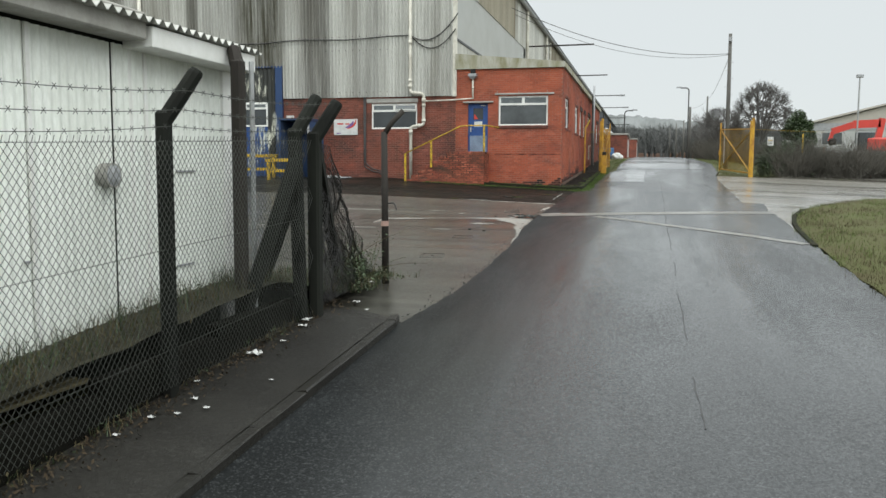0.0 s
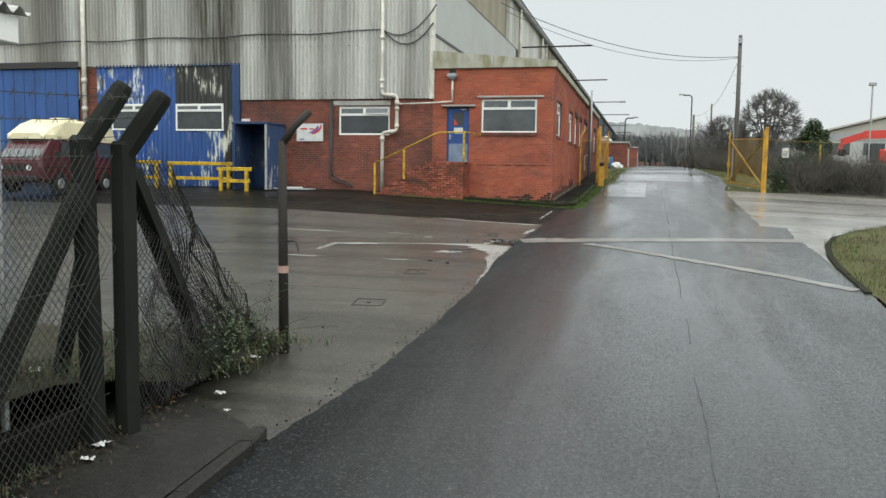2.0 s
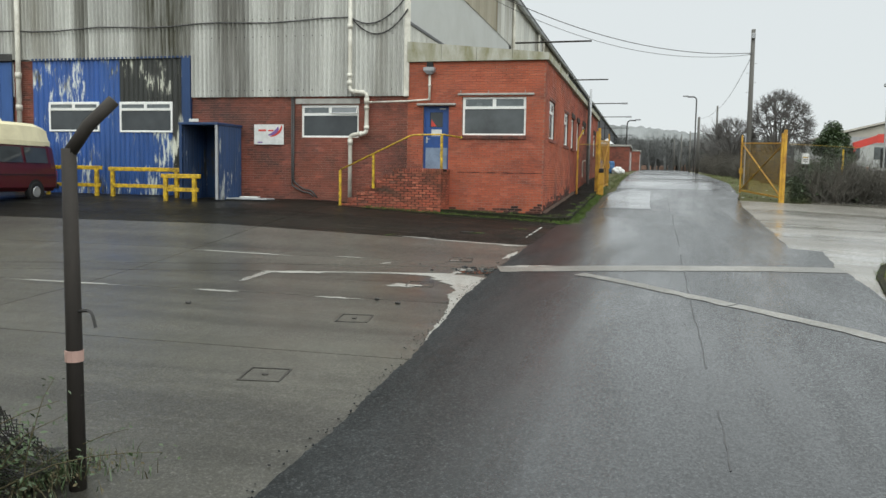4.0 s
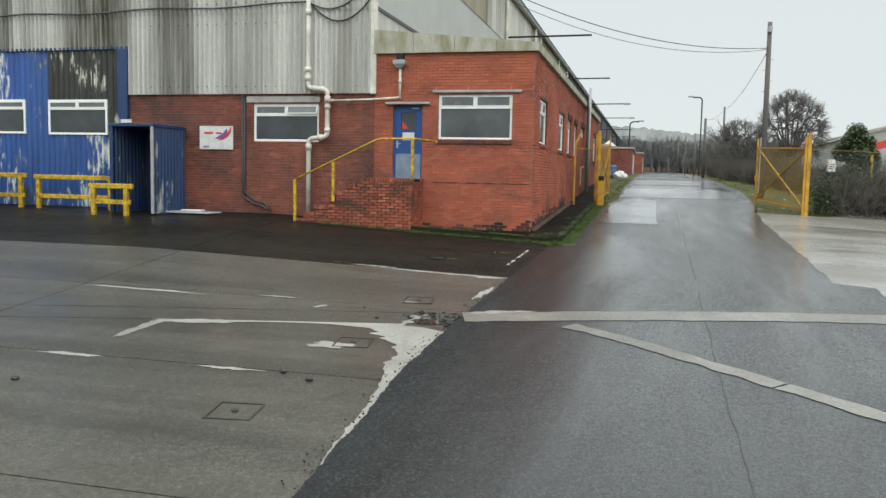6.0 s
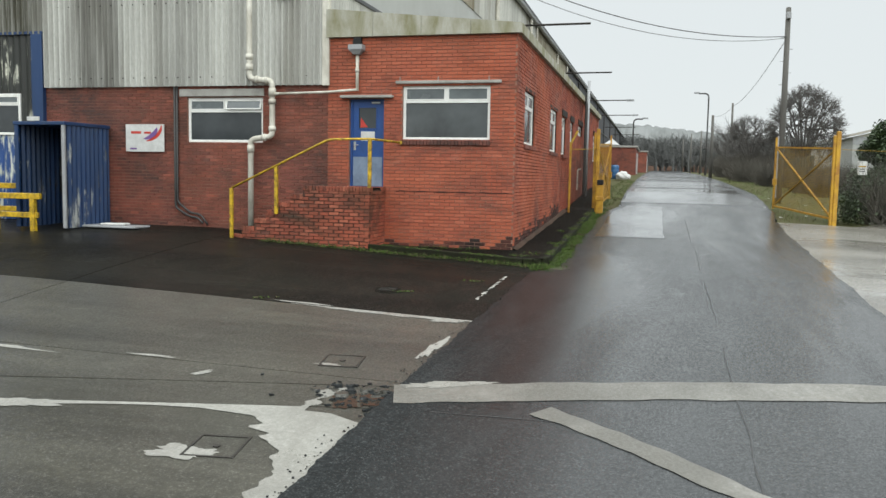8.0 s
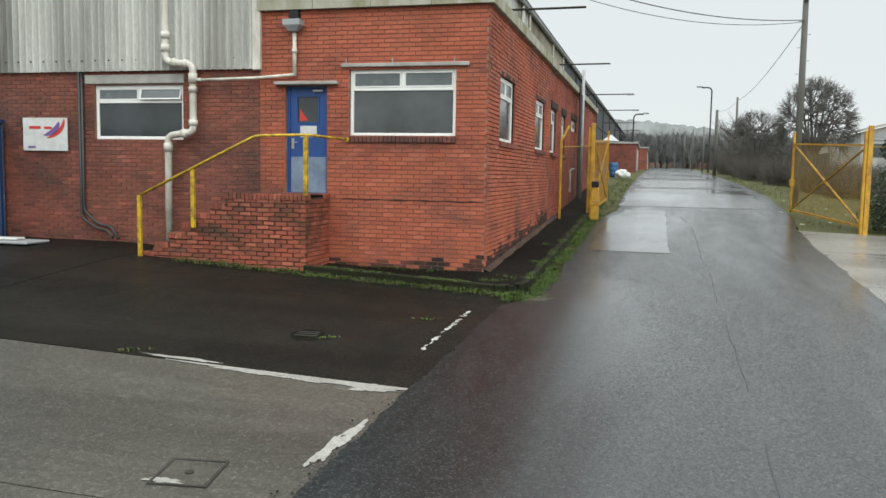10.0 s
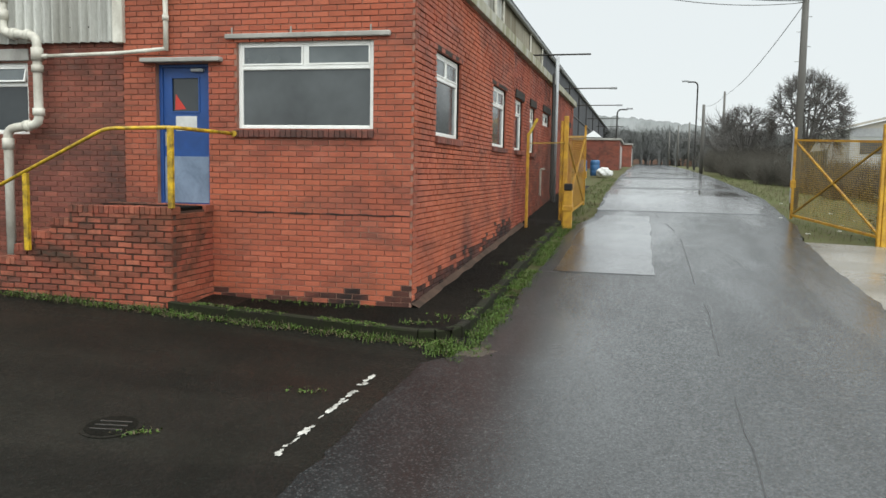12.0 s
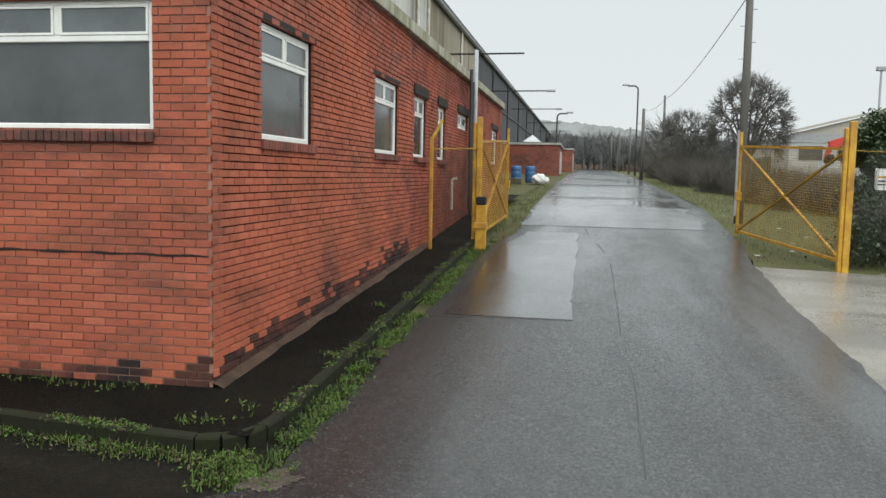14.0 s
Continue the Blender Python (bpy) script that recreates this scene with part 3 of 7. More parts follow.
part("patch", sheet(scour_in, lambda y: min(road_left(y) + 0.05, -3.72 + max(0, 22.13 - y) * 2.2), steps(17.3, 22.0, 0.04), 6, -0.004), concrete_pale, pale)
for i, (cx, cy, rx, ry, tn) in enumerate(((-6.6, 21.42, 0.5, 0.09, 0.2), (-7.08, 20.95, 0.1, 0.45, -0.1), (-5.5, 26.0, 0.5, 0.035, 0.0), (-3.3, 25.8, 0.28, 0.1, 0.1), (-3.95, 25.84, 0.45, 0.07, 0.02), (-4.75, 25.87, 0.4, 0.05, -0.03),
                                          (-5.05, 19.58, 0.36, 0.045, 0), (-7.1, 19.6, 0.4, 0.05, 0), (-8.4, 22.93, 0.9, 0.05, 0), (-9.8, 19.58, 1.1, 0.045, 0), (-4.3, 20.83, 0.3, 0.12, 0.1), (-3.62, 22.58, 0.17, 0.13, 0.4), (-3.66, 22.3, 0.07, 0.2, -0.5),
                                          (-3.12, 24.3, 0.07, 0.3, -0.1), (-3.05, 24.75, 0.05, 0.25, -0.1), (-6.1, 23.12, 0.25, 0.03, 0), (-5.25, 22.75, 0.05, 0.13, -0.5), (-4.05, 23.42, 0.16, 0.04, 0.1))):
    part("patch", blot(cx, cy, rx, ry, -0.0035 - 0.0004 * (i % 3), i * 3.1 + 1, 0.6, 60, tn), concrete_pale, pale)
part("patch", slab_piece(lambda x: 25.925 - along(((-5.7, 0.02), (-5.2, 0.05), (-4.6, 0.06), (-4.0, 0.04), (-3.7, 0.08), (-3.4, 0.12), (-3.15, 0.12), (-3.0, 0.04)), x) * (1 + 0.9 * noise.noise((x * 4, 3, 1)) + 0.4 * noise.noise((x * 13, 3, 1))), LEVEL(25.925), -5.7, -2.9, -0.0035, 0.0, 3), concrete_pale, pale)
part("patch", slab_piece(lambda x: trench(x) - 0.012 - along(((-7.2, 0.03), (-6.6, 0.1), (-5.6, 0.06), (-4.8, 0.1), (-4.2, 0.3), (-3.6, 0.3)), x) * (1 + 0.7 * noise.noise((x * 3, 7, 1)) + 0.4 * noise.noise((x * 11, 7, 1))), lambda x: trench(x) - 0.012, -7.2, -3.7, -0.0038, 0.0, 3), concrete_pale, pale)
hollow = setting("pothole", blot(-3.32, 22.38, 0.4, 0.2, -0.003, 40, 0.5, 60, 0.3), pool_water, "water-filled broken hollow at the road edge", "pothole")
lump = random.Random(31)
for i in range(34):
    x, y = lump.gauss(-3.2, 0.28), lump.gauss(22.66, 0.1)
    r = lump.uniform(0.03, 0.09)
    b = blot(0, 0, r, r * lump.uniform(0.5, 0.9), 0, i * 2.3, 0.5, 9, lump.uniform(0, 3))
    ring = [(px, py) for px, py, pz in b.v[1:]]
    k, h = len(ring), lump.uniform(0.02, 0.045)
    z = ground_z(x, y) - 0.02
    chunk = Mesh().add([(x + px, y + py, z) for px, py in ring] + [(x + px * 0.8, y + py * 0.8, z + h) for px, py in ring], [tuple(range(k, 2 * k))] + [(j, (j + 1) % k, k + (j + 1) % k, k + j) for j in range(k)])
    part("broken_piece", chunk, concrete if i % 3 else asphalt, hollow)

strip_line = [(-3.0, 22.6), (-2.05, 22.9), (-0.2, 23.45), (1.6, 23.86), (3.2, 24.1)]
drain = setting("concrete_strip", Mesh(), concrete_pale, "pale concrete strip laid across the asphalt", "strip")
part("strip_piece", ribbon(strip_line, 0.55, 0.036, 2, 0.07, 0.05), strip_mat, drain)
part("worn_end", blot(-2.62, 22.98, 0.42, 0.1, 0.039, 17, 0.6, 60, 0.33), concrete_pale, drain, "paler scoured end of the strip")
diag = [(-1.5, 22.5), (-0.55, 21.8), (0.36, 20.97), (0.95, 20.45), (2.0, 19.42), (3.1, 18.2)]
for run in (diag[:4], diag[3:]):
    part("strip_piece", ribbon(run, 0.27, 0.037, 5, 0.22, 0.05), strip_mat, drain)
seam_mat = worn("dull_tar", (0.045, 0.045, 0.045), (0.025, 0.025, 0.025), 0.5, 0, 40, 5, 0.6, 0.6)
seam = setting("road_seam", Mesh(), seam_mat, "tarred seam along the middle of the road", "seam")
for y0 in steps(-8, 46, 1.4):
    if noise.noise((y0 * 0.8, 3, 3)) > -0.12:
        part("tar_line", ribbon([(0.34 - 0.5 * soft_step((y - 40) / 7) + wob(y, 11, 0.035, 0.5), y) for y in steps(y0, y0 + 1.4, 0.2)], 0.013, 0.034, 9, 0.95, 0.1), seam_mat, seam)
for pts, w_ in ((((-2.2, 35.5), (-0.3, 35.58)), 0.03), (((-2.5, 22.2), (-1.2, 22.25)), 0.03)):
    part("crack", ribbon(list(pts), w_ * 0.55, 0.0345, w_ * 77, 0.9), seam_mat, seam)
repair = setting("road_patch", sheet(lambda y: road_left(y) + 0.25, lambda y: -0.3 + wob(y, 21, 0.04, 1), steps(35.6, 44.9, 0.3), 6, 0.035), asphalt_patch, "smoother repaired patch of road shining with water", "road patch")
part("patch", sheet(lambda y: road_left(y) + 0.15 + wob(y, 31, 0.3, 0.6), lambda y: 2.95 + wob(y, 25, 0.3, 0.8), steps(46.2, 55.5, 0.25), 10, 0.036), asphalt_patch, repair)
part("patch", sheet(lambda y: road_left(y) + 0.2 + wob(y, 33, 0.4, 0.5), lambda y: 3.0 + wob(y, 35, 0.4, 0.6), steps(57.2, 66, 0.3), 10, 0.036), asphalt_patch, repair)
part("patch", sheet(lambda y: road_left(y) + 0.3, lambda y: 2.4 + wob(y, 39, 0.5, 0.5), steps(69, 82, 0.5), 6, 0.05), asphalt_patch, repair)
dash = setting("white_line", Mesh(), white_line, "flaking white painted line on the dark tarmac", "road marking")
flake = random.Random(12)
for i in range(95):
    a = flake.random()
    if 0.33 < a < 0.4 or 0.76 < a < 0.84 or flake.random() > 0.5 + 0.5 * a:
        continue
    p, q = Vector((-3.19, 27.25)), Vector((-3.08, 29.3))
    c = p.lerp(q, a)
    part("paint", blot(c.x + flake.gauss(0, 0.012), c.y, flake.uniform(0.006, 0.022), flake.uniform(0.012, 0.05), -0.003 - 0.0002 * (i % 4), i * 1.7, 0.9, 14, -0.14), white_line, dash)


def apron_left(y):
    return road_right(y) - 0.1


apron = setting("apron", sheet(apron_left, lambda y: 60, steps(18.6, 40.9, 0.1), 40, 0.015, 0.05), apron_mat, "wide wet concrete side road with pale slabs", "side road")
edge = setting("apron_far_edge", sheet(lambda y: 5.2 + (y - 41) * 0.76, lambda y: 60, steps(40.9, 52, 0.6), 20, 0.012), apron_mat, "wet concrete beside the boundary scrub", "side road")


def kerb_run(name, pts, w, h, lift, mat, label, parent=None):
    """Kerb stones end to end along a line, each a piece of its own."""
    holder = parent or tagged(new(name), label, "kerb", "", "structure")
    for (ax, ay), (bx, by) in zip(pts, pts[1:]):
        L = math.hypot(bx - ax, by - ay)
        n = max(1, round(L / 0.9))
        for i in range(n):
            p, q = Vector((ax, ay)).lerp(Vector((bx, by)), i / n), Vector((ax, ay)).lerp(Vector((bx, by)), (i + 1) / n)
            fade = lambda v: 1 - 1.0 * soft_step((v.y - 9.9) / 1.2) if name == "kerb" else 1
            za, zb = ground_z(*p) + lift * fade(p), ground_z(*q) + lift * fade(q)
            d = (q - p).normalized()
            s = Vector((-d.y, d.x)) * w / 2
            p, q = p + d * 0.002, q - d * 0.002
            c = 0.014
            vs = []
            for e, z in ((p, za), (q, zb)):
                for k, zz in ((-1, -h), (-1, -c), (-1 + 2 * c / w, 0), (1 - 2 * c / w, 0), (1, -c), (1, -h)):
                    vs.append((e.x + s.x * k, e.y + s.y * k, z + zz + random.uniform(-0.012, 0.006)))
            m = Mesh().add(vs, [(j, j + 1, j + 7, j + 6) for j in range(5)] + [(0, 5, 4, 3, 2, 1), (6, 7, 8, 9, 10, 11)])
            part("kerb_stone", m, mat, holder)
    return holder


# pavement inside the fence line
def pave_right(y):
    return -3.3 if y < 10 else -3.3 - 1.3 * soft_step((y - 10) / 1.4) ** 1.2


pv = Mesh()
rows = []
ys = steps(-12, 11.4, 0.3)
for y in ys:
    r = pave_right(y)
    rows.append([(x, y, rise(y) + 0.115 - 0.125 * soft_step((y - 9.7) / 1.3) + 0.09 * (r - x) / 1.4 * (1 - soft_step((y - 10) / 1.4))) for x in [r + (-4.9 - r) * i / 6 for i in range(7)]])
pv.add([p for r in rows for p in r], [(i * 7 + j + 1, i * 7 + j, (i + 1) * 7 + j, (i + 1) * 7 + j + 1) for i in range(len(rows) - 1) for j in range(6)])
pavement = setting("pavement", pv, footway_mat, "narrow dark wet asphalt footway behind a low kerb", "pavement")
kerb_run("kerb", [(-3.24, -12), (-3.24, 9.9), (-3.32, 10.3)], 0.13, 0.2, 0.12, footway_mat, "low worn concrete kerb")

# raised plot behind the fence
def plot_z(x, y):
    up = 0.55 * (1 - soft_step((y - 8.8) / 2.6)) + 0.23 * (1 - soft_step((y - 12.5) / 0.9))
    return rise(y) + up + 0.03 * noise.noise((x * 2, y * 2, 0)) - 0.08 + 0.02 * soft_step((12 - y) / 2)


plot, rows = Mesh(), []
for y in steps(-12, 13.7, 0.3):
    rows.append([(x, y, plot_z(x, y)) for i, x in enumerate([-4.42 - 0.45 * k for k in range(14)])])
plot.add([p for r in rows for p in r], [(i * 14 + j + 1, i * 14 + j, (i + 1) * 14 + j, (i + 1) * 14 + j + 1) for i in range(len(rows) - 1) for j in range(13)])
setting("bank", plot, soil_mat, "raised weedy soil strewn with litter inside the fence", "soil", "structure", True)
dwarf = Mesh()
for y0, y1 in zip(steps(-12, 9.4, 1.8), steps(-12, 9.4, 1.8)[1:]):
    z0, z1 = rise(y0) + 0.1, rise(y0) + 0.56
    dwarf.slab((-4.5, y0, z0 - 0.3), (-4.33, y1 - 0.01, z1), 0.015)
setting("low_wall", dwarf, paving_mat, "low damp concrete wall below the chain-link", "low wall")

# plinth path round the brick office
def path_z(y):
    return rise(max(y, 30.75)) + 0.13


pm, rows = Mesh(), []
for y in steps(30.72, 31.9, 0.2):
    rows.append([(x, y, path_z(y) - 0.006) for x in steps(-6.3, -2.62, 0.4)])
n_ = len(rows[0])
pm.add([p for r in rows for p in r], [(i * n_ + j, i * n_ + j + 1, (i + 1) * n_ + j + 1, (i + 1) * n_ + j) for i in range(len(rows) - 1) for j in range(n_ - 1)])
rows = []
for y in steps(31.9, 56, 0.6):
    rows.append([(x, y, path_z(y) - 0.006) for x in (-3.5, -3.2, -2.9, -2.62)])
pm.add([p for r in rows for p in r], [(i * 4 + j, i * 4 + j + 1, (i + 1) * 4 + j + 1, (i + 1) * 4 + j) for i in range(len(rows) - 1) for j in range(3)])
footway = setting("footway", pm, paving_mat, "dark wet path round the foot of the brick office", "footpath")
kerb_run("path_kerb", [(-6.2, 30.62), (-3.0, 30.66), (-2.82, 30.7), (-2.68, 30.8), (-2.6, 30.95), (-2.57, 31.2), (-2.57, 42.6)], 0.12, 0.32, 0.13, kerb_moss, "mossy concrete kerb edging the path")
kerb_run("verge_kerb", [(3.05, 41.6), (3.5, 52), (3.6, 60)], 0.12, 0.25, 0.025, kerb_moss, "half-buried concrete kerb beside rough grass")

# grass verge at the junction corner
CORNER = ((-25, 3.22), (18, 3.22), (20.5, 3.32), (22, 3.46), (23.6, 3.72), (24.8, 4.08), (26.4, 4.88), (27.8, 6.3), (28.6, 9.5))
vm, rows = Mesh(), []
for y in steps(-15, 28.4, 0.4):
    l = along(CORNER, y)
    r = 30 if y < 22 else 30 - 20 * soft_step((y - 22) / 6)
    rows.append([(l + (r - l) * (i / 14) ** 1.8, y, 0) for i in range(15)])
rows = [[(x, y, rise(y) + 0.02 + 0.1 * soft_step((x - r[0][0]) / 0.6) + 0.05 * noise.noise((x, y, 2))) for x, y, z in r] for r in rows]
vm.add([p for r in rows for p in r], [(i * 15 + j, i * 15 + j + 1, (i + 1) * 15 + j + 1, (i + 1) * 15 + j) for i in range(len(rows) - 1) for j in range(14)])
setting("verge", vm, turf_mat, "rough grass verge, green and brown", "grass verge", "structure", True)
kerb_run("junction_kerb", [(x - 0.04, y) for y, x in CORNER[1:]], 0.12, 0.25, 0.06, kerb_moss, "low kerb round the grass corner")


# ---------------------------------------------------------------- brick walls
COURSE, BRICK = 0.075, 0.225
mortar_dark = worn("black_raked_mortar", (0.03, 0.022, 0.019), (0.012, 0.01, 0.01), 0.95, 0, 60, 1.3, 0.7, 0.4)
BRICK_MESH = {}


def brick_mesh(mat, length):
    key = (mat.name, round(length, 3))
    if key not in BRICK_MESH:
        l, h, c = length / 2, 0.0325, 0.004
        vs = [(-l, 0, -h), (l, 0, -h), (l, 0, h), (-l, 0, h)]
        f = [(-l + c, -0.011, -h + c), (l - c, -0.011, -h + c), (l - c, -0.011, h - c), (-l + c, -0.011, h - c)]
        bk = [(-l, 0.03, -h), (l, 0.03, -h), (l, 0.03, h), (-l, 0.03, h)]
        fs = [(4, 5, 6, 7)] + [(i, (i + 1) % 4, 4 + (i + 1) % 4, 4 + i) for i in range(4)] + [(8 + i, 8 + (i + 1) % 4, (i + 1) % 4, i) for i in range(4)]
        BRICK_MESH[key] = Mesh().add(vs + f + bk, fs).make("brick", mat)
    return BRICK_MESH[key]


def brick_wall(name, at, turn, length, z0, z1, holes, mat, label, thick=0.22, single=None, mortar=None, rake=0.0, rag=0.002, damp=None):
    """A wall with its face on local y = 0 looking to -y; u runs along x. holes and single: (u0, u1, z0, z1)."""
    m = pose(at[0], at[1], 0, 0, 0, turn)
    body = Mesh()
    us = sorted({0, length, *[h[i] for h in holes for i in (0, 1)]})
    for a, b in zip(us, us[1:]):
        cuts = sorted([(h[2], h[3]) for h in holes if h[0] <= a and h[1] >= b])
        z = z0
        for c, d in cuts + [(z1, z1)]:
            if c > z:
                body.box((a, 0.002 + rake, z), (b, thick, c))
            z = max(z, d)
    wall = setting(name, body, mortar or mortar_mat, label, "wall")
    wall.matrix_world = m
    rest, low_bricks, rnd = Mesh(), Mesh(), random.Random(name)
    full = brick_mesh(mat, 0.215)
    src = [v.co.copy() for v in full.vertices]
    fcs = [tuple(p.vertices) for p in full.polygons]
    k, z = 0, z0
    while z < z1 - 0.01:
        u = -BRICK / 2 if k % 2 else 0.0
        while u < length:
            spans = [(max(0, u + 0.005), min(length, u + BRICK - 0.005))]
            for h in holes:
                if h[2] < z + COURSE * 0.6 and h[3] > z + COURSE * 0.4:
                    spans = [q for a, b in spans for q in ((a, min(b, h[0] - 0.004)), (max(a, h[1] + 0.004), b)) if q[1] - q[0] > 0.02]
            for a, b in spans:
                if b - a < 0.03:
                    continue
                c = ((a + b) / 2, rnd.uniform(-rag, rag), z + COURSE / 2)
                wet = damp and z < damp((a + b) / 2) + rnd.uniform(-0.1, 0.1)
                if not wet and single and b - a > 0.214 and single[0] <= a and b <= single[1] and single[2] <= z <= single[3]:
                    ob = new("brick", full)
                    ob.parent, ob.location = wall, c
                else:
                    s = (b - a) / 0.215
                    (low_bricks if wet else rest).add([(c[0] + v.x * s, c[1] + v.y, c[2] + v.z) for v in src], fcs)
            u += BRICK
        z += COURSE
        k += 1
    if rest.v:
        tagged(part("brickwork", rest, mat, wall), "", "", "", "stuff")
    if low_bricks.v:
        tagged(part("damp_brickwork", low_bricks, brick_damp, wall, "black damp-stained bricks"), "", "", "", "stuff")
    return wall


def window(name, at, turn, w, h, style, label, glass=pane_dark, tops=2, split=0.3, ajar=False):
    """A plastic window: outer frame, top lights over one big pane. at is the lower left corner of the opening's face."""
    m = pose(at[0], at[1], at[2], 0, 0, turn)
    holder = tagged(new(name), label, "window", style, "structure")
    holder.matrix_world = m
    f, d0, d1 = 0.062, 0.05, 0.115
    fr = Mesh()
    zs = h * (1 - split)
    fr.slab((0, d0, 0), (f, d1, h), 0.008).slab((w - f, d0, 0), (w, d1, h), 0.008)
    fr.slab((f, d0, 0), (w - f, d1, f), 0.008).slab((f, d0, h - f), (w - f, d1, h), 0.008)
    fr.slab((f, d0 + 0.003, zs - f / 2), (w - f, d1, zs + f / 2), 0.008)
    for i in range(1, tops):
        x = w * i / tops
        fr.slab((x - f / 2, d0 + 0.004, zs + f / 2), (x + f / 2, d1, h - f), 0.008)
    part("window_frame", fr, white_upvc, holder)
    part("pane", Mesh().box((f, d1 - 0.035, f), (w - f, d1 - 0.02, zs - f / 2)), glass, holder, "dusty glass reflecting the grey yard")
    for i in range(tops):
        a, b = f if i == 0 else w * i / tops + f / 2, w - f if i == tops - 1 else w * (i + 1) / tops - f / 2
        g = 0.022
        sash = Mesh()
        for p, q in (((a, zs + f / 2), (a + g, h - f)), ((b - g, zs + f / 2), (b, h - f)), ((a + g, zs + f / 2), (b - g, zs + f / 2 + g)), ((a + g, h - f - g), (b - g, h - f))):
            sash.box((p[0], d0 - 0.004, p[1]), (q[0], d0 + 0.03, q[1]))
        pane = Mesh().box((a + g, d0 + 0.01, zs + f / 2 + g), (b - g, d0 + 0.024, h - f - g))
        if ajar and i == tops - 1:
            hinge = Matrix.Translation((0, d0, h - f)) @ pose(0, 0, 0, -14) @ Matrix.Translation((0, -d0, -(h - f)))
            sash.v = [tuple(hinge @ Vector(v)) for v in sash.v]
            pane.v = [tuple(hinge @ Vector(v)) for v in pane.v]
        so = part("sash", sash, white_upvc, holder, "opened top light" if ajar and i == tops - 1 else "")
        part("pane", pane, pane_top, so)
    return holder


def sill_bricks(name, at, turn, w, mat, out=0.05, h=0.1, width=0.07):
    """A sill of bricks set on edge below a window."""
    holder = tagged(new(name), "sill of red bricks set on edge", "window sill", "", "structure")
    holder.matrix_world = pose(*at, 0, 0, turn)
    n = round(w / 0.075)
    me = Mesh().slab((0.004, -out, -h), (w / n - 0.004, 0.045, 0), 0.006).make("brick", mat)
    for i in range(n):
        ob = new("brick", me)
        ob.parent, ob.location = holder, (i * w / n, random.uniform(-0.003, 0.003), random.uniform(-0.002, 0.002))
    return holder


FRONT_Y, SIDE_X = 31.77, -3.41
W1, W2, DOOR = (-5.88, -3.955, 4.23, 5.4), (-11.13, -9.2, 4.145, 5.17), (-7.1, -6.3, 3.2, 5.11)
X0 = -7.6
SIDE = ((32.87, 34.43, 4.215, 5.4), (37.3, 38.88, 4.215, 5.4), (40.35, 41.5, 4.225, 5.41), (42.85, 43.8, 4.225, 5.41), (45.6, 47.3, 5.1, 5.48), (53.1, 54.8, 4.3, 5.5))
brick_wall("wall_south", (X0, FRONT_Y), 0, SIDE_X - X0, 1.7, 6.425, [tuple((a - X0 if i < 2 else a) for i, a in enumerate(h)) for h in (W1, DOOR)], brick_red,
           "wet red brick end wall of the office", single=(2.55, 4.2, 1.9, 4.1), damp=lambda u: 2.0 + 0.08 * noise.noise((u * 1.6, 3, 3)) + 0.09 * noise.noise((u * 9, 3, 3)) + 0.2 * soft_step((u - 3.75) / 0.45))
brick_wall("wall_east", (SIDE_X, FRONT_Y + 0.012), 90, 39.85 - FRONT_Y, 1.8, 6.425, [(a - FRONT_Y, b - FRONT_Y, c, d) for a, b, c, d in SIDE[:2]], brick_red,
           "red brick flank of the office, sooty towards the base", single=(0, 2.1, 1.9, 4.15), damp=lambda u: 2.09 + 0.064 * u + 0.14 * noise.noise((u * 1.3, 9, 3)) + 0.16 * noise.noise((u * 9, 9, 3)), mortar=mortar_dark, rake=0.02, rag=0.006)
brick_wall("wall_east_far", (SIDE_X - 0.03, 39.87), 90, 56.2 - 39.87, 2.1, 6.425, [(a - 39.87, b - 39.87, c, d) for a, b, c, d in SIDE[2:]], brick_mid,
           "older darker brick flank beyond a straight joint", mortar=mortar_dark, rake=0.02, rag=0.006)
brick_wall("wall_north", (SIDE_X - 0.03, 56.2), 180, 4.1, 2.3, 6.4, [], brick_old, "plain brick end wall")
brick_wall("wall_yard", (-15.05, FRONT_Y + 0.035), 0, X0 + 15.05 - 0.004, 1.75, 5.45, [(W2[0] + 15.05, W2[1] + 15.05, W2[2], W2[3])], brick_old,
           "darker old brick base wall of the big shed", single=(5.1, 7.4, 1.9, 4.05))
brick_wall("wall_yard_west", (-21.95, FRONT_Y + 0.035), 0, 0.8, 1.9, 6.7, [], brick_old, "narrow brick pier beside the loading door")
setting("wall_filler", Mesh().box((-60, FRONT_Y + 0.3, 1.5), (-7.7, FRONT_Y + 0.5, 7.2)), mortar_mat, "inner face of the shed base wall", "wall")
fillet, rows = Mesh(), []
for y in steps(FRONT_Y - 0.02, 41.5, 0.25):
    w_ = 0.11 + 0.04 * noise.noise((y * 1.7, 2, 2)) + 0.03 * noise.noise((y * 7, 2, 2))
    rows.append([(SIDE_X - 0.01, y, path_z(y) + 0.05), (SIDE_X + w_ * 0.5, y, path_z(y) + 0.022), (SIDE_X + w_, y, path_z(y) - 0.004)])
fillet.add([p for r in rows for p in r], [(i * 3 + j, i * 3 + j + 1, i * 3 + j + 4, i * 3 + j + 3) for i in range(len(rows) - 1) for j in range(2)])
setting("wall_fillet", fillet, worn("stained_cement_fillet", (0.075, 0.044, 0.03), (0.025, 0.017, 0.012), 0.85, 0, 40, 3.5, 0.9, 0.8), "stained cement fillet at the foot of the flank", "fillet")
crack = Mesh()
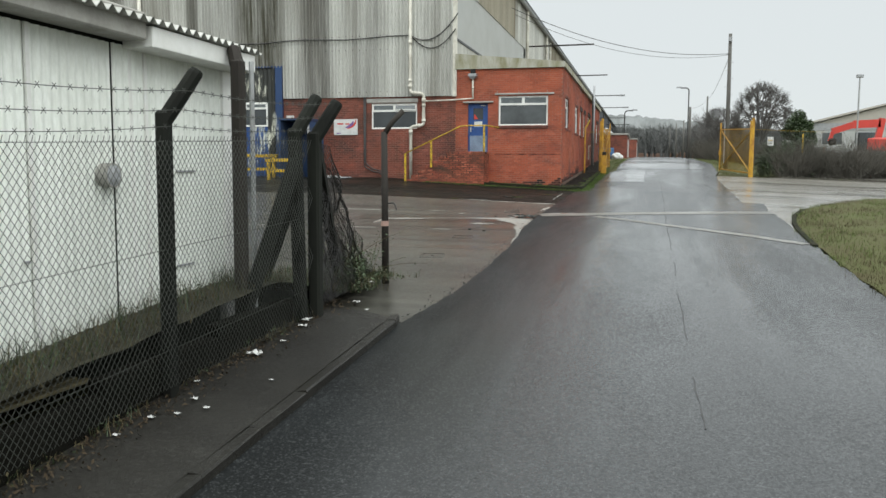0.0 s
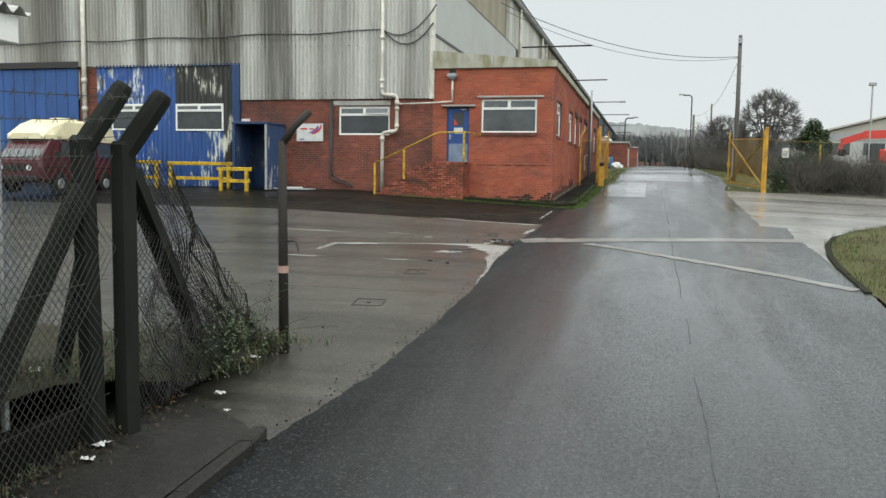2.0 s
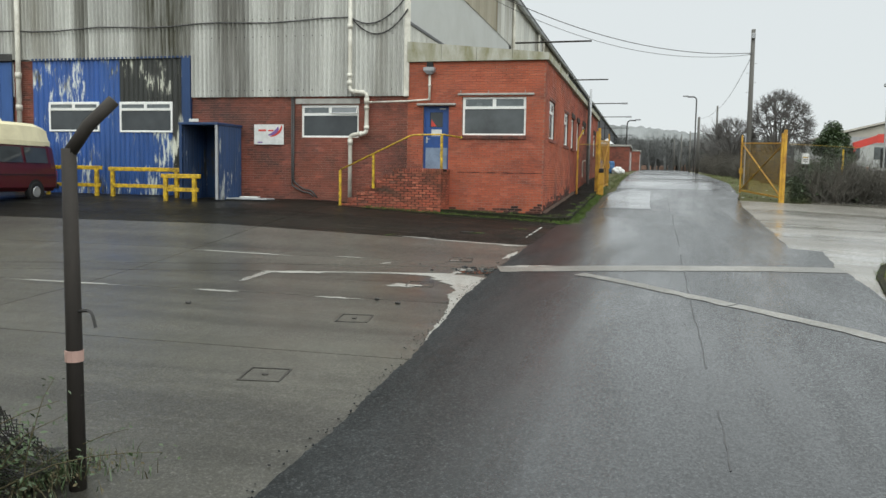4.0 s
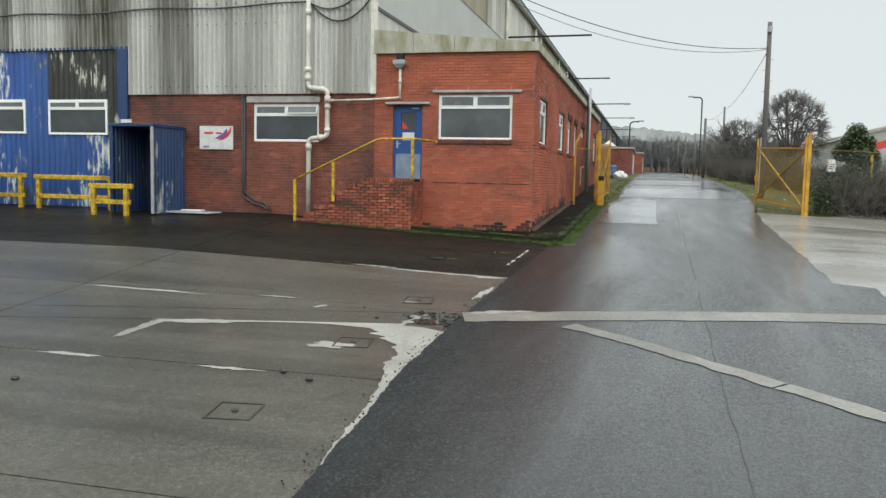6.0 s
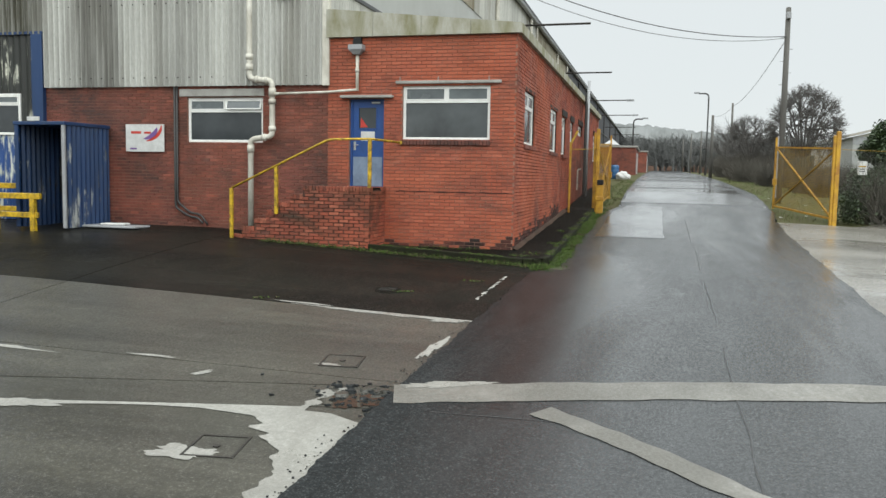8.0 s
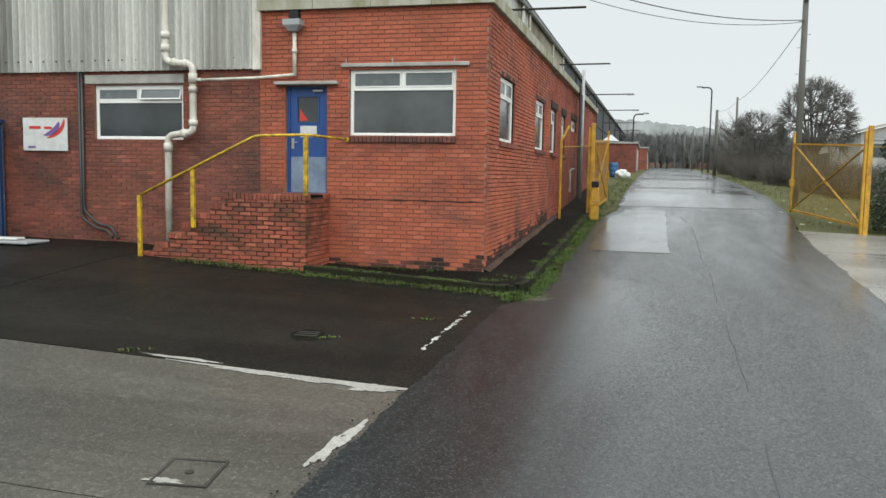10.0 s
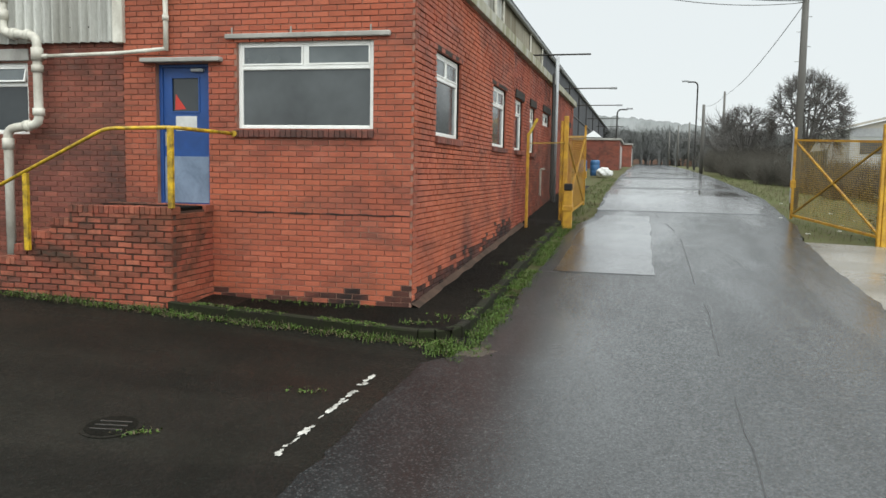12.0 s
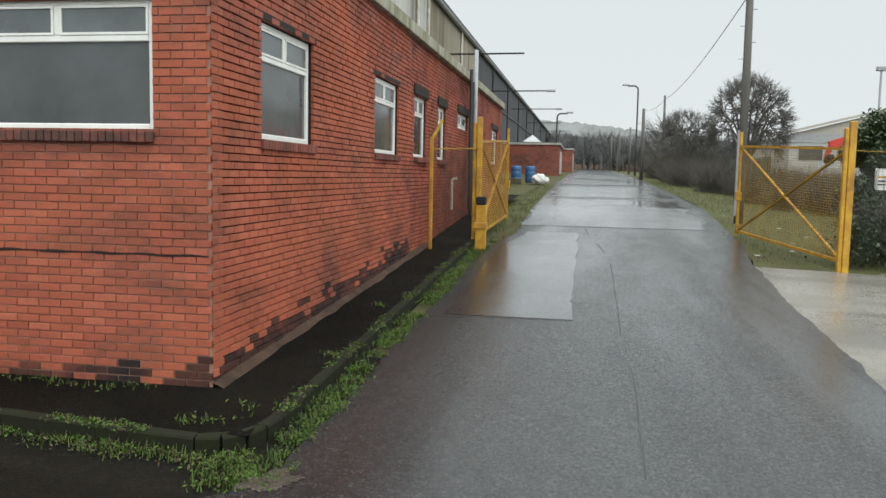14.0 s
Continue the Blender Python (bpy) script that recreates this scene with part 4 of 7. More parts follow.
for i in range(40):
    x = -6.0 + i * 0.064
    crack.box((x, FRONT_Y - 0.0135, 3.115 + 0.006 * math.sin(i * 0.7)), (x + 0.066, FRONT_Y - 0.004, 3.135 + 0.006 * math.sin(i * 0.9)))
setting("wall_crack", crack, mortar_dark, "dark open joint along the end wall", "crack")
setting("roof", Mesh().box((-7.55, 31.85, 6.43), (-3.5, 56.15, 6.55)), fascia_mat, "flat felt roof of the office", "roof")
setting("floor", Mesh().box((-7.5, 32.3, 2.9), (-3.7, 56, 3.0)), soil_mat, "dark office floor", "floor")

window("window_1", (W1[0], FRONT_Y, W1[2]), 0, W1[1] - W1[0], W1[3] - W1[2], "office windows", "wide white plastic window in red brick", pane_grey)
window("window_2", (W2[0], FRONT_Y + 0.035, W2[2]), 0, W2[1] - W2[0], W2[3] - W2[2], "office windows", "white plastic window with one top light ajar", pane_dark, ajar=True)
for i, (a, b, c, d) in enumerate(SIDE):
    window(f"window_{i + 3}", (SIDE_X if i < 2 else SIDE_X - 0.03, a, c), 90, b - a, d - c, "office windows", "small white window high in the brick flank" if i == 4 else "white plastic window in the brick flank", pane_grey if i < 2 else pane_dark, 2, 0.3 if i != 4 else 0.8)
    if i != 4:
        sill_bricks(f"sill_{i + 3}", (SIDE_X, a - 0.03, c - 0.004), 90, b - a + 0.1, brick_old)
sill_bricks("sill_1", (W1[0] - 0.04, FRONT_Y, W1[2] - 0.004), 0, W1[1] - W1[0] + 0.06, brick_old)
lint = Mesh().slab((-6.03, FRONT_Y - 0.06, 5.42), (-3.72, FRONT_Y + 0.1, 5.485), 0.01)
for x in (-5.95, -5.1, -4.0):
    lint.box((x, FRONT_Y - 0.02, 5.485), (x + 0.02, FRONT_Y, 5.57))
setting("lintel_1", lint, lintel_mat, "thin weathered concrete ledge over the window", "lintel")
setting("lintel_2", Mesh().slab((-11.32, FRONT_Y + 0.0, 5.19), (-9.16, FRONT_Y + 0.1, 5.36), 0.01), lintel_mat, "pale concrete lintel over the window", "lintel")
setting("lintel_3", Mesh().slab((-7.28, FRONT_Y - 0.12, 5.125), (-6.08, FRONT_Y + 0.1, 5.185), 0.01), lintel_mat, "thin concrete ledge over the door", "lintel")
for i, (a, b, c, d) in enumerate(SIDE):
    setting(f"lintel_{i + 4}", Mesh().slab((SIDE_X - 0.1, a - 0.12, d + 0.01), (SIDE_X + 0.012, b + 0.12, d + (0.09 if i < 2 else 0.2)), 0.008), timber_dark, "dark weathered lintel over a flank window", "lintel")

# fascia boards: a tapering one on the end, a level one along the flank
xs = steps(X0 - 0.02, SIDE_X + 0.1, 1.06)
fascia = tagged(new("fascia"), "mossy grey cement fascia along the office roof", "fascia", "", "structure")
for a, b in zip(xs, xs[1:]):
    za, zb = 7.04 - 0.41 * (a - xs[0]) / (xs[-1] - xs[0]), 7.04 - 0.41 * (b - xs[0]) / (xs[-1] - xs[0])
    y0, y1 = FRONT_Y - 0.1, FRONT_Y + 0.1
    vs = [(x, y, z) for x, zt in ((a + 0.004, za), (b - 0.004, zb)) for y, z in ((y0, 6.43), (y1, 6.43), (y1, zt), (y0, zt))]
    part("board", Mesh().add(vs, [(0, 1, 2, 3), (7, 6, 5, 4), (0, 4, 5, 1), (1, 5, 6, 2), (2, 6, 7, 3), (3, 7, 4, 0)]), fascia_mat, fascia)
ys = steps(FRONT_Y + 0.1, 56.25, 2.4)
for a, b in zip(ys, ys[1:]):
    part("board", Mesh().slab((SIDE_X - 0.15, a + 0.004, 6.43), (SIDE_X + 0.1, b - 0.004, 6.64), 0.008), fascia_mat, fascia)


# ---------------------------------------------------------------- the big shed
def corrugated(w, h, pitch, depth, per=6, trap=False):
    """A corrugated sheet in x and z, ridges towards -y."""
    m = Mesh()
    n = round(w / pitch)
    prof = []
    for i in range(n * per + 1):
        u = i / per
        a = math.sin(2 * math.pi * u)
        if trap:
            a = max(-1, min(1, a * 2.2))
        prof.append((i * w / (n * per), -depth / 2 * (1 + a)))
    k = len(prof)
    zs = [0, h]
    m.add([(x, y, z) for z in zs for x, y in prof], [(i, i + 1, k + i + 1, k + i) for i in range(k - 1)])
    m.add([(x, y + 0.008, z) for z in zs for x, y in prof], [(i, k + i, k + i + 1, i + 1) for i in range(k - 1)])
    return m


def clad(holder, x0, x1, z0, z1, y, mats, width=1.022, pitch=0.146, depth=0.085, rows_=None, seed=1, name="cladding_sheet"):
    """Columns of sheets that lap; the sheets of one size share a mesh."""
    cache, rnd = {}, random.Random(seed)
    n = max(1, round((x1 - x0) / width))
    w_ = (x1 - x0) / n
    cuts = rows_ or [z0, z1]
    for r, (a, b) in enumerate(zip(cuts, cuts[1:])):
        for i in range(n):
            mat = mats(x0 + (i + 0.5) * w_, (a + b) / 2) if callable(mats) else mats
            key = (mat.name, r)
            if key not in cache:
                cache[key] = corrugated(w_ + 0.02, b - a + 0.08, pitch, depth).make(name, mat, False)
            ob = new(name, cache[key])
            ob.parent = holder
            ob.matrix_local = pose(x0 + i * w_, y - 0.012 * (r % 2) + rnd.uniform(-0.003, 0.003), a - 0.08 * (r > 0) * 0.5, 0.25 if r else 0, 0, 0)


shed_front = setting("wall_gable", Mesh().box((-60, FRONT_Y + 0.06, 5.5), (-7.68, FRONT_Y + 0.28, 12.3)), clad_plain, "tall gable of weathered grey corrugated cement sheet", "wall")
clad(shed_front, -14.98, -7.66, 5.42, 12.2, FRONT_Y - 0.01, clad_front, rows_=[5.42, 7.62, 9.8, 12.2])
clad(shed_front, -21.2, -15.0, 6.7, 12.2, FRONT_Y - 0.01, clad_front, rows_=[6.7, 7.62, 9.8, 12.2], seed=2)
clad(shed_front, -36, -21.2, 6.75, 12.2, FRONT_Y - 0.01, clad_front, rows_=[6.75, 7.62, 9.8, 12.2], seed=3)
bolts = Mesh()
for z in (5.62, 7.3, 7.85):
    for i in range(24):
        x = -14.85 + i * 0.2923 + 0.04
        bolts.tube([(x, FRONT_Y - 0.06, z), (x, FRONT_Y - 0.075, z)], 0.016, 6)
tagged(part("fixing_bolts", bolts, timber_dark, shed_front), "", "", "", "stuff")
part("corner_trim", Mesh().slab((-7.72, FRONT_Y - 0.08, 5.4), (-7.56, FRONT_Y + 0.06, 12.3), 0.01), white_pipe, shed_front)
gable = Mesh()
gable.add([(-7.6, FRONT_Y, 12.2), (-60, FRONT_Y, 12.2), (-34, FRONT_Y, 18.5), (-7.6, FRONT_Y + 0.2, 12.2), (-60, FRONT_Y + 0.2, 12.2), (-34, FRONT_Y + 0.2, 18.5)], [(0, 1, 2), (3, 5, 4)])
part("gable_top", gable, clad_grey, shed_front)
setting("shed_roof", Mesh().add([(-7.3, 31.6, 12.25), (-34, 31.6, 18.6), (-34, 205, 18.6), (-7.3, 205, 12.25), (-7.3, 31.6, 12.4), (-34, 31.6, 18.75), (-34, 205, 18.75), (-7.3, 205, 12.4), (-60, 31.6, 12.25), (-60, 205, 12.25)],
        [(0, 1, 2, 3), (4, 7, 6, 5), (0, 3, 7, 4), (0, 4, 5, 1), (1, 8, 9, 2)]), clad_dark, "long grey corrugated roof of the shed", "roof")
eaves = setting("eaves_gutter", Mesh().tube([(-7.42, 31.6, 12.2), (-7.42, 205, 12.4)], 0.13, 8), grey_paint, "long grey gutter along the shed eaves", "gutter")

shed_east = setting("wall_flank", Mesh().box((-7.95, FRONT_Y + 0.3, 2.5), (-7.7, 205, 12.25)), clad_plain, "long flank of the big shed above the office roof", "wall")
SEG = ((31.8, 47.0, 6.4, 7.6, clad_grey), (31.8, 49.5, 7.6, 9.85, None), (31.8, 36.0, 9.85, 12.2, clad_grey), (36, 46.0, 9.85, 12.2, clad_brown), (46, 50, 9.85, 12.2, clad_grey), (50, 62, 6.4, 12.2, clad_grey), (62, 78, 6.4, 12.2, clad_brown), (78, 205, 6.9, 12.2, clad_dark))
for a, b, c, d, mat in SEG:
    if mat is None:
        part("flat_sheet", Mesh().box((-7.72, a, c), (-7.62, b, d)), clad_plain, shed_east, "smooth plain grey sheet")
        continue
    step_ = 1.022 if b < 70 else 8.0
    n = max(1, round((b - a) / step_))
    me = corrugated((b - a) / n, d - c, 0.146 if b < 70 else 0.2, 0.05, 6 if b < 70 else 4).make("cladding_sheet", mat)
    for i in range(n):
        ob = new("cladding_sheet", me)
        ob.parent = shed_east
        ob.matrix_local = pose(-7.62, a + i * (b - a) / n, c, 0, 0, 90)
part("flashing", Mesh().slab((-7.64, 31.8, 7.56), (-7.55, 40, 7.66), 0.01), clad_dark, shed_east)
for y in (62, 72, 78, 88, 100, 112, 124, 138, 154, 172):
    part("downpipe", Mesh().tube([(-7.5, y, 3.5), (-7.5, y, 12.1)], 0.07, 8), white_pipe if y < 80 else black_pipe, shed_east)
for y in (50.1, 59.6):
    part("downpipe", Mesh().tube([(-7.48, y, 6.5), (-7.48, y, 12.1)], 0.085, 8), white_pipe, shed_east, "white downpipe")
part("rail", Mesh().box((-7.6, 78, 9.4), (-7.5, 205, 9.55)), black_pipe, shed_east)
low = setting("wall_flank_base", Mesh().box((-7.7, 56.3, 2.6), (-7.45, 205, 6.88)), brick_old, "brick base of the shed flank", "wall")
for i in range(22):
    part("timber_board", Mesh().slab((-7.42, 74 + i * 0.95, 3.2), (-7.36, 74 + i * 0.95 + 0.93, 6.6), 0.01), door_wood, low)


# ---------------------------------------------------------------- steps, rail and blue door at the office
stair_mortar = worn("crumbling_dark_mortar", (0.12, 0.062, 0.045), (0.035, 0.026, 0.02), 0.95, 0, 50, 2.5, 0.95, 0.6)


def brick_steps():
    st = thing("brick_steps", (-6.23, 30.72, 1.85), "mossy red brick steps and landing below the blue door", "steps")
    rnd = random.Random(5)
    x0, x1, d, top = -3.15, 0.0, 1.04, 1.36
    full, edge_me = brick_mesh(brick_stair, 0.215), Mesh().slab((0.004, 0, 0), (0.071, 0.215, 0.1), 0.006).make("brick", brick_stair)

    def level(x):
        if x > -1.5:
            return top
        return max(0.18, top - 0.18 * (1 + int((-1.5 - x) / 0.28)))

    xs = [-1.5 - 0.28 * i for i in range(7)]
    part("landing_core", Mesh().box((-1.5, 0.03, -0.2), (-0.03, d, top - 0.06)), stair_mortar, st)
    for i, x in enumerate(xs[:6]):
        part("step_core", Mesh().box((x - 0.28, 0.03, -0.2), (x - 0.002, d, top - 0.18 * (i + 1) - 0.06)), stair_mortar, st)
    
    half = brick_mesh(brick_stair, 0.1)
    for k in range(int((top + 0.15) / COURSE)):
        z = -0.15 + (k + 0.5) * COURSE
        u = x0 + (BRICK / 2 if k % 2 else 0)
        while u < x1 - 0.05:
            if u + 0.2 > x1 + 0.02:
                ob = new("brick", half)
                ob.parent, ob.matrix_local = st, pose(u + 0.053, 0.03, z, 0, 0, rnd.uniform(-1, 1))
            elif z + 0.03 < level(u + 0.05) - 0.05 and z + 0.03 < level(u + 0.2) - 0.05 + 0.12:
                ob = new("brick", full)
                ob.parent = st
                ob.matrix_local = pose(u + 0.108 + rnd.uniform(-0.006, 0.006), 0.03 + rnd.uniform(-0.014, 0.0), z + rnd.uniform(-0.006, 0.006), rnd.uniform(-1.5, 1.5), rnd.uniform(-1.8, 1.8), rnd.uniform(-2, 2)) @ Matrix.Diagonal((rnd.uniform(0.88, 1.0), 1, rnd.uniform(0.85, 1.0), 1))
            elif z + 0.03 < level(u + 0.16) - 0.05:
                ob = new("brick", half)
                ob.parent, ob.matrix_local = st, pose(u + 0.165, 0.03 + rnd.uniform(-0.009, 0.003), z, 0, 0, rnd.uniform(-2, 2))
            u += BRICK
        v = 0.03 + (BRICK / 2 if k % 2 else BRICK)
        while v < d + 0.06 and z < top - 0.08:
            ob = new("brick", full)
            ob.parent = st
            ob.matrix_local = pose(-0.03 + rnd.uniform(-0.006, 0.008), v, z + rnd.uniform(-0.003, 0.003), rnd.uniform(-2, 2), 0, 90 + rnd.uniform(-2, 2))
            v += BRICK
    for i in range(20):
        for row in (0, 0.82):
            ob = new("coping_brick", edge_me)
            ob.parent, ob.location = st, (-1.5 + i * 0.075, row + rnd.uniform(-0.006, 0.006), top - 0.1 + rnd.uniform(-0.003, 0.005))
    for i in range(6):
        for j in range(4):
            ob = new("coping_brick", edge_me)
            ob.parent, ob.location = st, (-1.5 - 0.28 * (i + 1) + j * 0.07, rnd.uniform(-0.008, 0.006), top - 0.18 * (i + 1) - 0.1 + rnd.uniform(-0.004, 0.006))
        part("tread", Mesh().slab((-1.5 - 0.28 * (i + 1), 0.2, top - 0.18 * (i + 1) - 0.08), (-1.5 - 0.28 * i, d, top - 0.18 * (i + 1) - 0.01), 0.01), paving_mat, st)
    part("landing", Mesh().slab((-1.5, 0.2, top - 0.07), (-0.05, d, top - 0.012), 0.01), paving_mat, st)


brick_steps()
rail = thing("handrail", (-9.3, 30.6, 2.0), "chipped yellow steel handrail beside the brick steps", "handrail")
o = Vector(rail.location)
R = lambda *p: tuple(Vector(p) - o)
part("top_rail", Mesh().tube(bent([R(-9.33, 30.62, 3.13), R(-7.12, 30.68, 4.18), R(-6.22, 30.74, 4.2), R(-5.9, 31.78, 4.17)], 0.12), 0.024, 8), yellow, rail, "", True)
for x, y, a, b in ((-9.33, 30.62, 2.0, 3.13), (-8.3, 30.66, 2.6, 3.6), (-6.24, 30.74, 3.2, 4.2)):
    part("post", Mesh().slab((x - 0.035 - o.x, y - 0.03 - o.y, a - o.z), (x + 0.035 - o.x, y + 0.03 - o.y, b - o.z), 0.006), yellow, rail)
part("flange", Mesh().tube([R(-5.9, 31.7, 4.17), R(-5.9, 31.77, 4.17)], 0.042, 10), yellow, rail)

door = tagged(new("door_1"), "blue painted wooden door with small pane and paper notice", "door", "", "structure")
door.location = (DOOR[0], FRONT_Y + 0.1, DOOR[2])
dw, dh = DOOR[1] - DOOR[0], DOOR[3] - DOOR[2]
leaf = Mesh()
gx0, gx1, gz0, gz1 = 0.24 * dw, 0.74 * dw, dh * 0.67, dh * 0.905
for a, b in (((0.05, 0.0), (gx0, dh - 0.04)), ((gx1, 0.0), (dw - 0.05, dh - 0.04)), ((gx0, 0.0), (gx1, gz0)), ((gx0, gz1), (gx1, dh - 0.04))):
    leaf.box((a[0], 0.0, a[1]), (b[0], 0.045, b[1]))
part("leaf", leaf, blue_door, door)
fr = Mesh().slab((0, -0.03, 0), (0.05, 0.08, dh), 0.005).slab((dw - 0.05, -0.03, 0), (dw, 0.08, dh), 0.005).slab((0.05, -0.03, dh - 0.04), (dw - 0.05, 0.08, dh), 0.005)
part("door_frame", fr, blue_door, door)
part("kick_panel", Mesh().slab((0.06, -0.006, 0.02), (dw - 0.06, 0.002, dh * 0.345), 0.002), blue_kick, door, "scuffed pale lower panel")
part("pane", Mesh().box((gx0, 0.012, gz0), (gx1, 0.022, gz1)), pane_dark, door)
bead = Mesh()
for a, b in (((gx0 - 0.02, gz0 - 0.02), (gx1 + 0.02, gz0)), ((gx0 - 0.02, gz1), (gx1 + 0.02, gz1 + 0.02)), ((gx0 - 0.02, gz0), (gx0, gz1)), ((gx1, gz0), (gx1 + 0.02, gz1))):
    bead.box((a[0], -0.012, a[1]), (b[0], 0.01, b[1]))
part("beading", bead, blue_door, door)
part("warning_sticker", Mesh().add([(gx0 + 0.03, 0.009, gz0 + 0.02), (gx1 - 0.2, 0.009, gz0 + 0.03), (gx0 + 0.04, 0.009, gz0 + 0.24)], [(0, 1, 2)]), red_paint, door, "orange-red sticker behind the pane")
part("notice", Mesh().box((0.3 * dw, -0.004, dh * 0.53), (0.7 * dw, -0.001, dh * 0.635)), litter_mat, door, "white paper notice")
hd = Mesh().slab((0.07, -0.012, dh * 0.42), (0.125, 0.0, dh * 0.52), 0.004).tube(bent([(0.097, -0.01, dh * 0.48), (0.097, -0.05, dh * 0.48), (0.2, -0.05, dh * 0.48)], 0.02), 0.01, 6)
part("door_handle", hd, steel_mat, door)
part("closer", Mesh().slab((dw * 0.62, -0.05, dh - 0.1), (dw * 0.86, 0.0, dh - 0.055), 0.008), steel_mat, door)


# ---------------------------------------------------------------- pipes on the front
def pipe(name, label, mat, runs, r, collars=()):
    th = thing(name, runs[0][-1], label, "pipe")
    o = Vector(runs[0][-1])
    for pts in runs:
        part("pipe_run", Mesh().tube([p - o for p in bent(pts, max(0.11, r * 1.9))], r, 12), mat, th, "", True)
    for a, b in collars:
        part("collar", Mesh().tube([Vector(a) - o, Vector(b) - o], r * 1.28, 12), mat, th, "", True)
    return th


PY = FRONT_Y - 0.16
soil_pipe = pipe("downpipe", "stout dirty white soil pipe jogging round the window", white_pipe,
     [[(-9.43, PY, 12.1), (-9.43, PY, 5.56), (-8.87, PY, 5.5), (-8.87, PY, 4.28), (-9.4, PY, 4.21), (-9.4, PY, 2.1)],
      ], 0.064,
     [((-9.43, PY, 6.1), (-9.43, PY, 5.98)), ((-9.43, PY, 5.88), (-9.43, PY, 5.74)), ((-9.28, PY, 5.545), (-9.2, PY, 5.535)), ((-9.04, PY, 5.52), (-8.98, PY, 5.512)), ((-8.87, PY, 5.34), (-8.87, PY, 5.16)), ((-8.87, PY, 5.1), (-8.87, PY, 5.0)), ((-8.87, PY, 4.5), (-8.87, PY, 4.4)), ((-9.02, PY, 4.26), (-9.1, PY, 4.25)), ((-9.4, PY, 4.08), (-9.4, PY, 3.92)), ((-9.43, PY, 7.6), (-9.43, PY, 7.45))])
for z in (5.68, 6.92, 3.86):
    part("clamp", Mesh().tube([(-9.43 if z > 4 else -9.4, PY, z), (-9.43 if z > 4 else -9.4, PY, z + 0.025)], 0.072, 12), rubber, soil_pipe)
pipe("waste_pipe", "slim white waste pipe running across to the soil pipe", white_pipe, [[(-6.9, PY + 0.06, 5.3), (-7.6, PY + 0.04, 5.25), (-8.82, PY, 5.22)]], 0.027, [((-8.7, PY, 5.223), (-8.8, PY, 5.22))])
pipe("rainwater_pipe", "slim white rainwater pipe below the hopper", white_pipe, [[(-6.9, FRONT_Y - 0.06, 6.1), (-6.9, FRONT_Y - 0.06, 5.28)]], 0.036, [((-6.9, FRONT_Y - 0.06, 5.75), (-6.9, FRONT_Y - 0.06, 5.68))])
hop = thing("hopper", (-6.9, FRONT_Y - 0.1, 6.05), "grey rainwater hopper under a dark spout hole", "hopper")
part("bowl", Mesh().add([(x * s, y * s, z) for z, s in ((0.0, 0.07), (0.1, 0.16), (0.2, 0.16)) for x, y in ((-1, -0.7), (1, -0.7), (1, 0.6), (-1, 0.6))],
                        [(i * 4 + j, i * 4 + (j + 1) % 4, i * 4 + 4 + (j + 1) % 4, i * 4 + 4 + j) for i in range(2) for j in range(4)] + [(3, 2, 1, 0), (8, 9, 10, 11)]), grey_paint, hop)
part("spout_hole", Mesh().slab((-0.09, 0.0, 0.2), (0.09, 0.12, 0.37), 0.006), rubber, hop)
pipe("cable_duct", "pair of black cables down the brick wall and along its foot", black_pipe, [[(-11.36, FRONT_Y - 0.02, 5.42), (-11.37, FRONT_Y - 0.02, 2.75), (-11.0, FRONT_Y - 0.06, 2.5), (-10.72, FRONT_Y - 0.1, 2.48), (-10.5, FRONT_Y - 0.16, 2.25)], [(-11.42, FRONT_Y - 0.03, 5.42), (-11.42, FRONT_Y - 0.03, 2.62), (-11.0, FRONT_Y - 0.1, 2.42), (-10.75, FRONT_Y - 0.15, 2.4), (-10.6, FRONT_Y - 0.2, 2.28)]], 0.026)
pipe("downpipe", "white downpipe between the blue wall and the loading door", white_pipe, [[(-21.6, PY, 12.1), (-21.6, PY, 2.3)]], 0.085, [((-21.6, PY, 6.3), (-21.6, PY, 6.1)), ((-21.6, PY, 5.2), (-21.6, PY, 5.0))])
for y0, z0, y1, z1, sag in ((-36, 7.7, -9.5, 7.78, 0.18), (-9.4, 7.78, -7.5, 8.6, 0.5), (-9.4, 7.78, -7.6, 8.0, 0.6)):
    cb = thing("wall_cable", (y0, FRONT_Y - 0.09, z0), "slack black cable along the cladding", "cable", "wall cables")
    n = 30
    part("cable", Mesh().tube([(t * (y1 - y0), -0.02, (z1 - z0) * t - sag * 4 * t * (1 - t) * (0.25 if y0 < -20 else 1) + (0.04 * math.sin(t * 40) if y0 < -20 else 0)) for t in (i / n for i in range(n + 1))], 0.022, 5), black_pipe, cb)

sg = thing("sign_board", (-12.74, FRONT_Y - 0.03, 3.91), "white sign board with a red and purple swoosh on brick", "sign")
part("board", Mesh().slab((0, 0, 0), (1.03, 0.025, 0.64), 0.004), litter_mat, sg)


def crescent(cx, cz, r, a0, a1, width):
    """A curved stripe that tapers to both ends."""
    m, n = Mesh(), 16
    vs = []
    for i in range(n + 1):
        a = radians(a0 + (a1 - a0) * i / n)
        w_ = width * math.sin(math.pi * i / n) ** 0.7 * 0.5
        for rr in (r - w_, r + w_):
            vs.append((cx + rr * math.cos(a) * 1.35, -0.003, cz + rr * math.sin(a)))
    return m.add(vs, [(2 * i, 2 * i + 1, 2 * i + 3, 2 * i + 2) for i in range(n)])


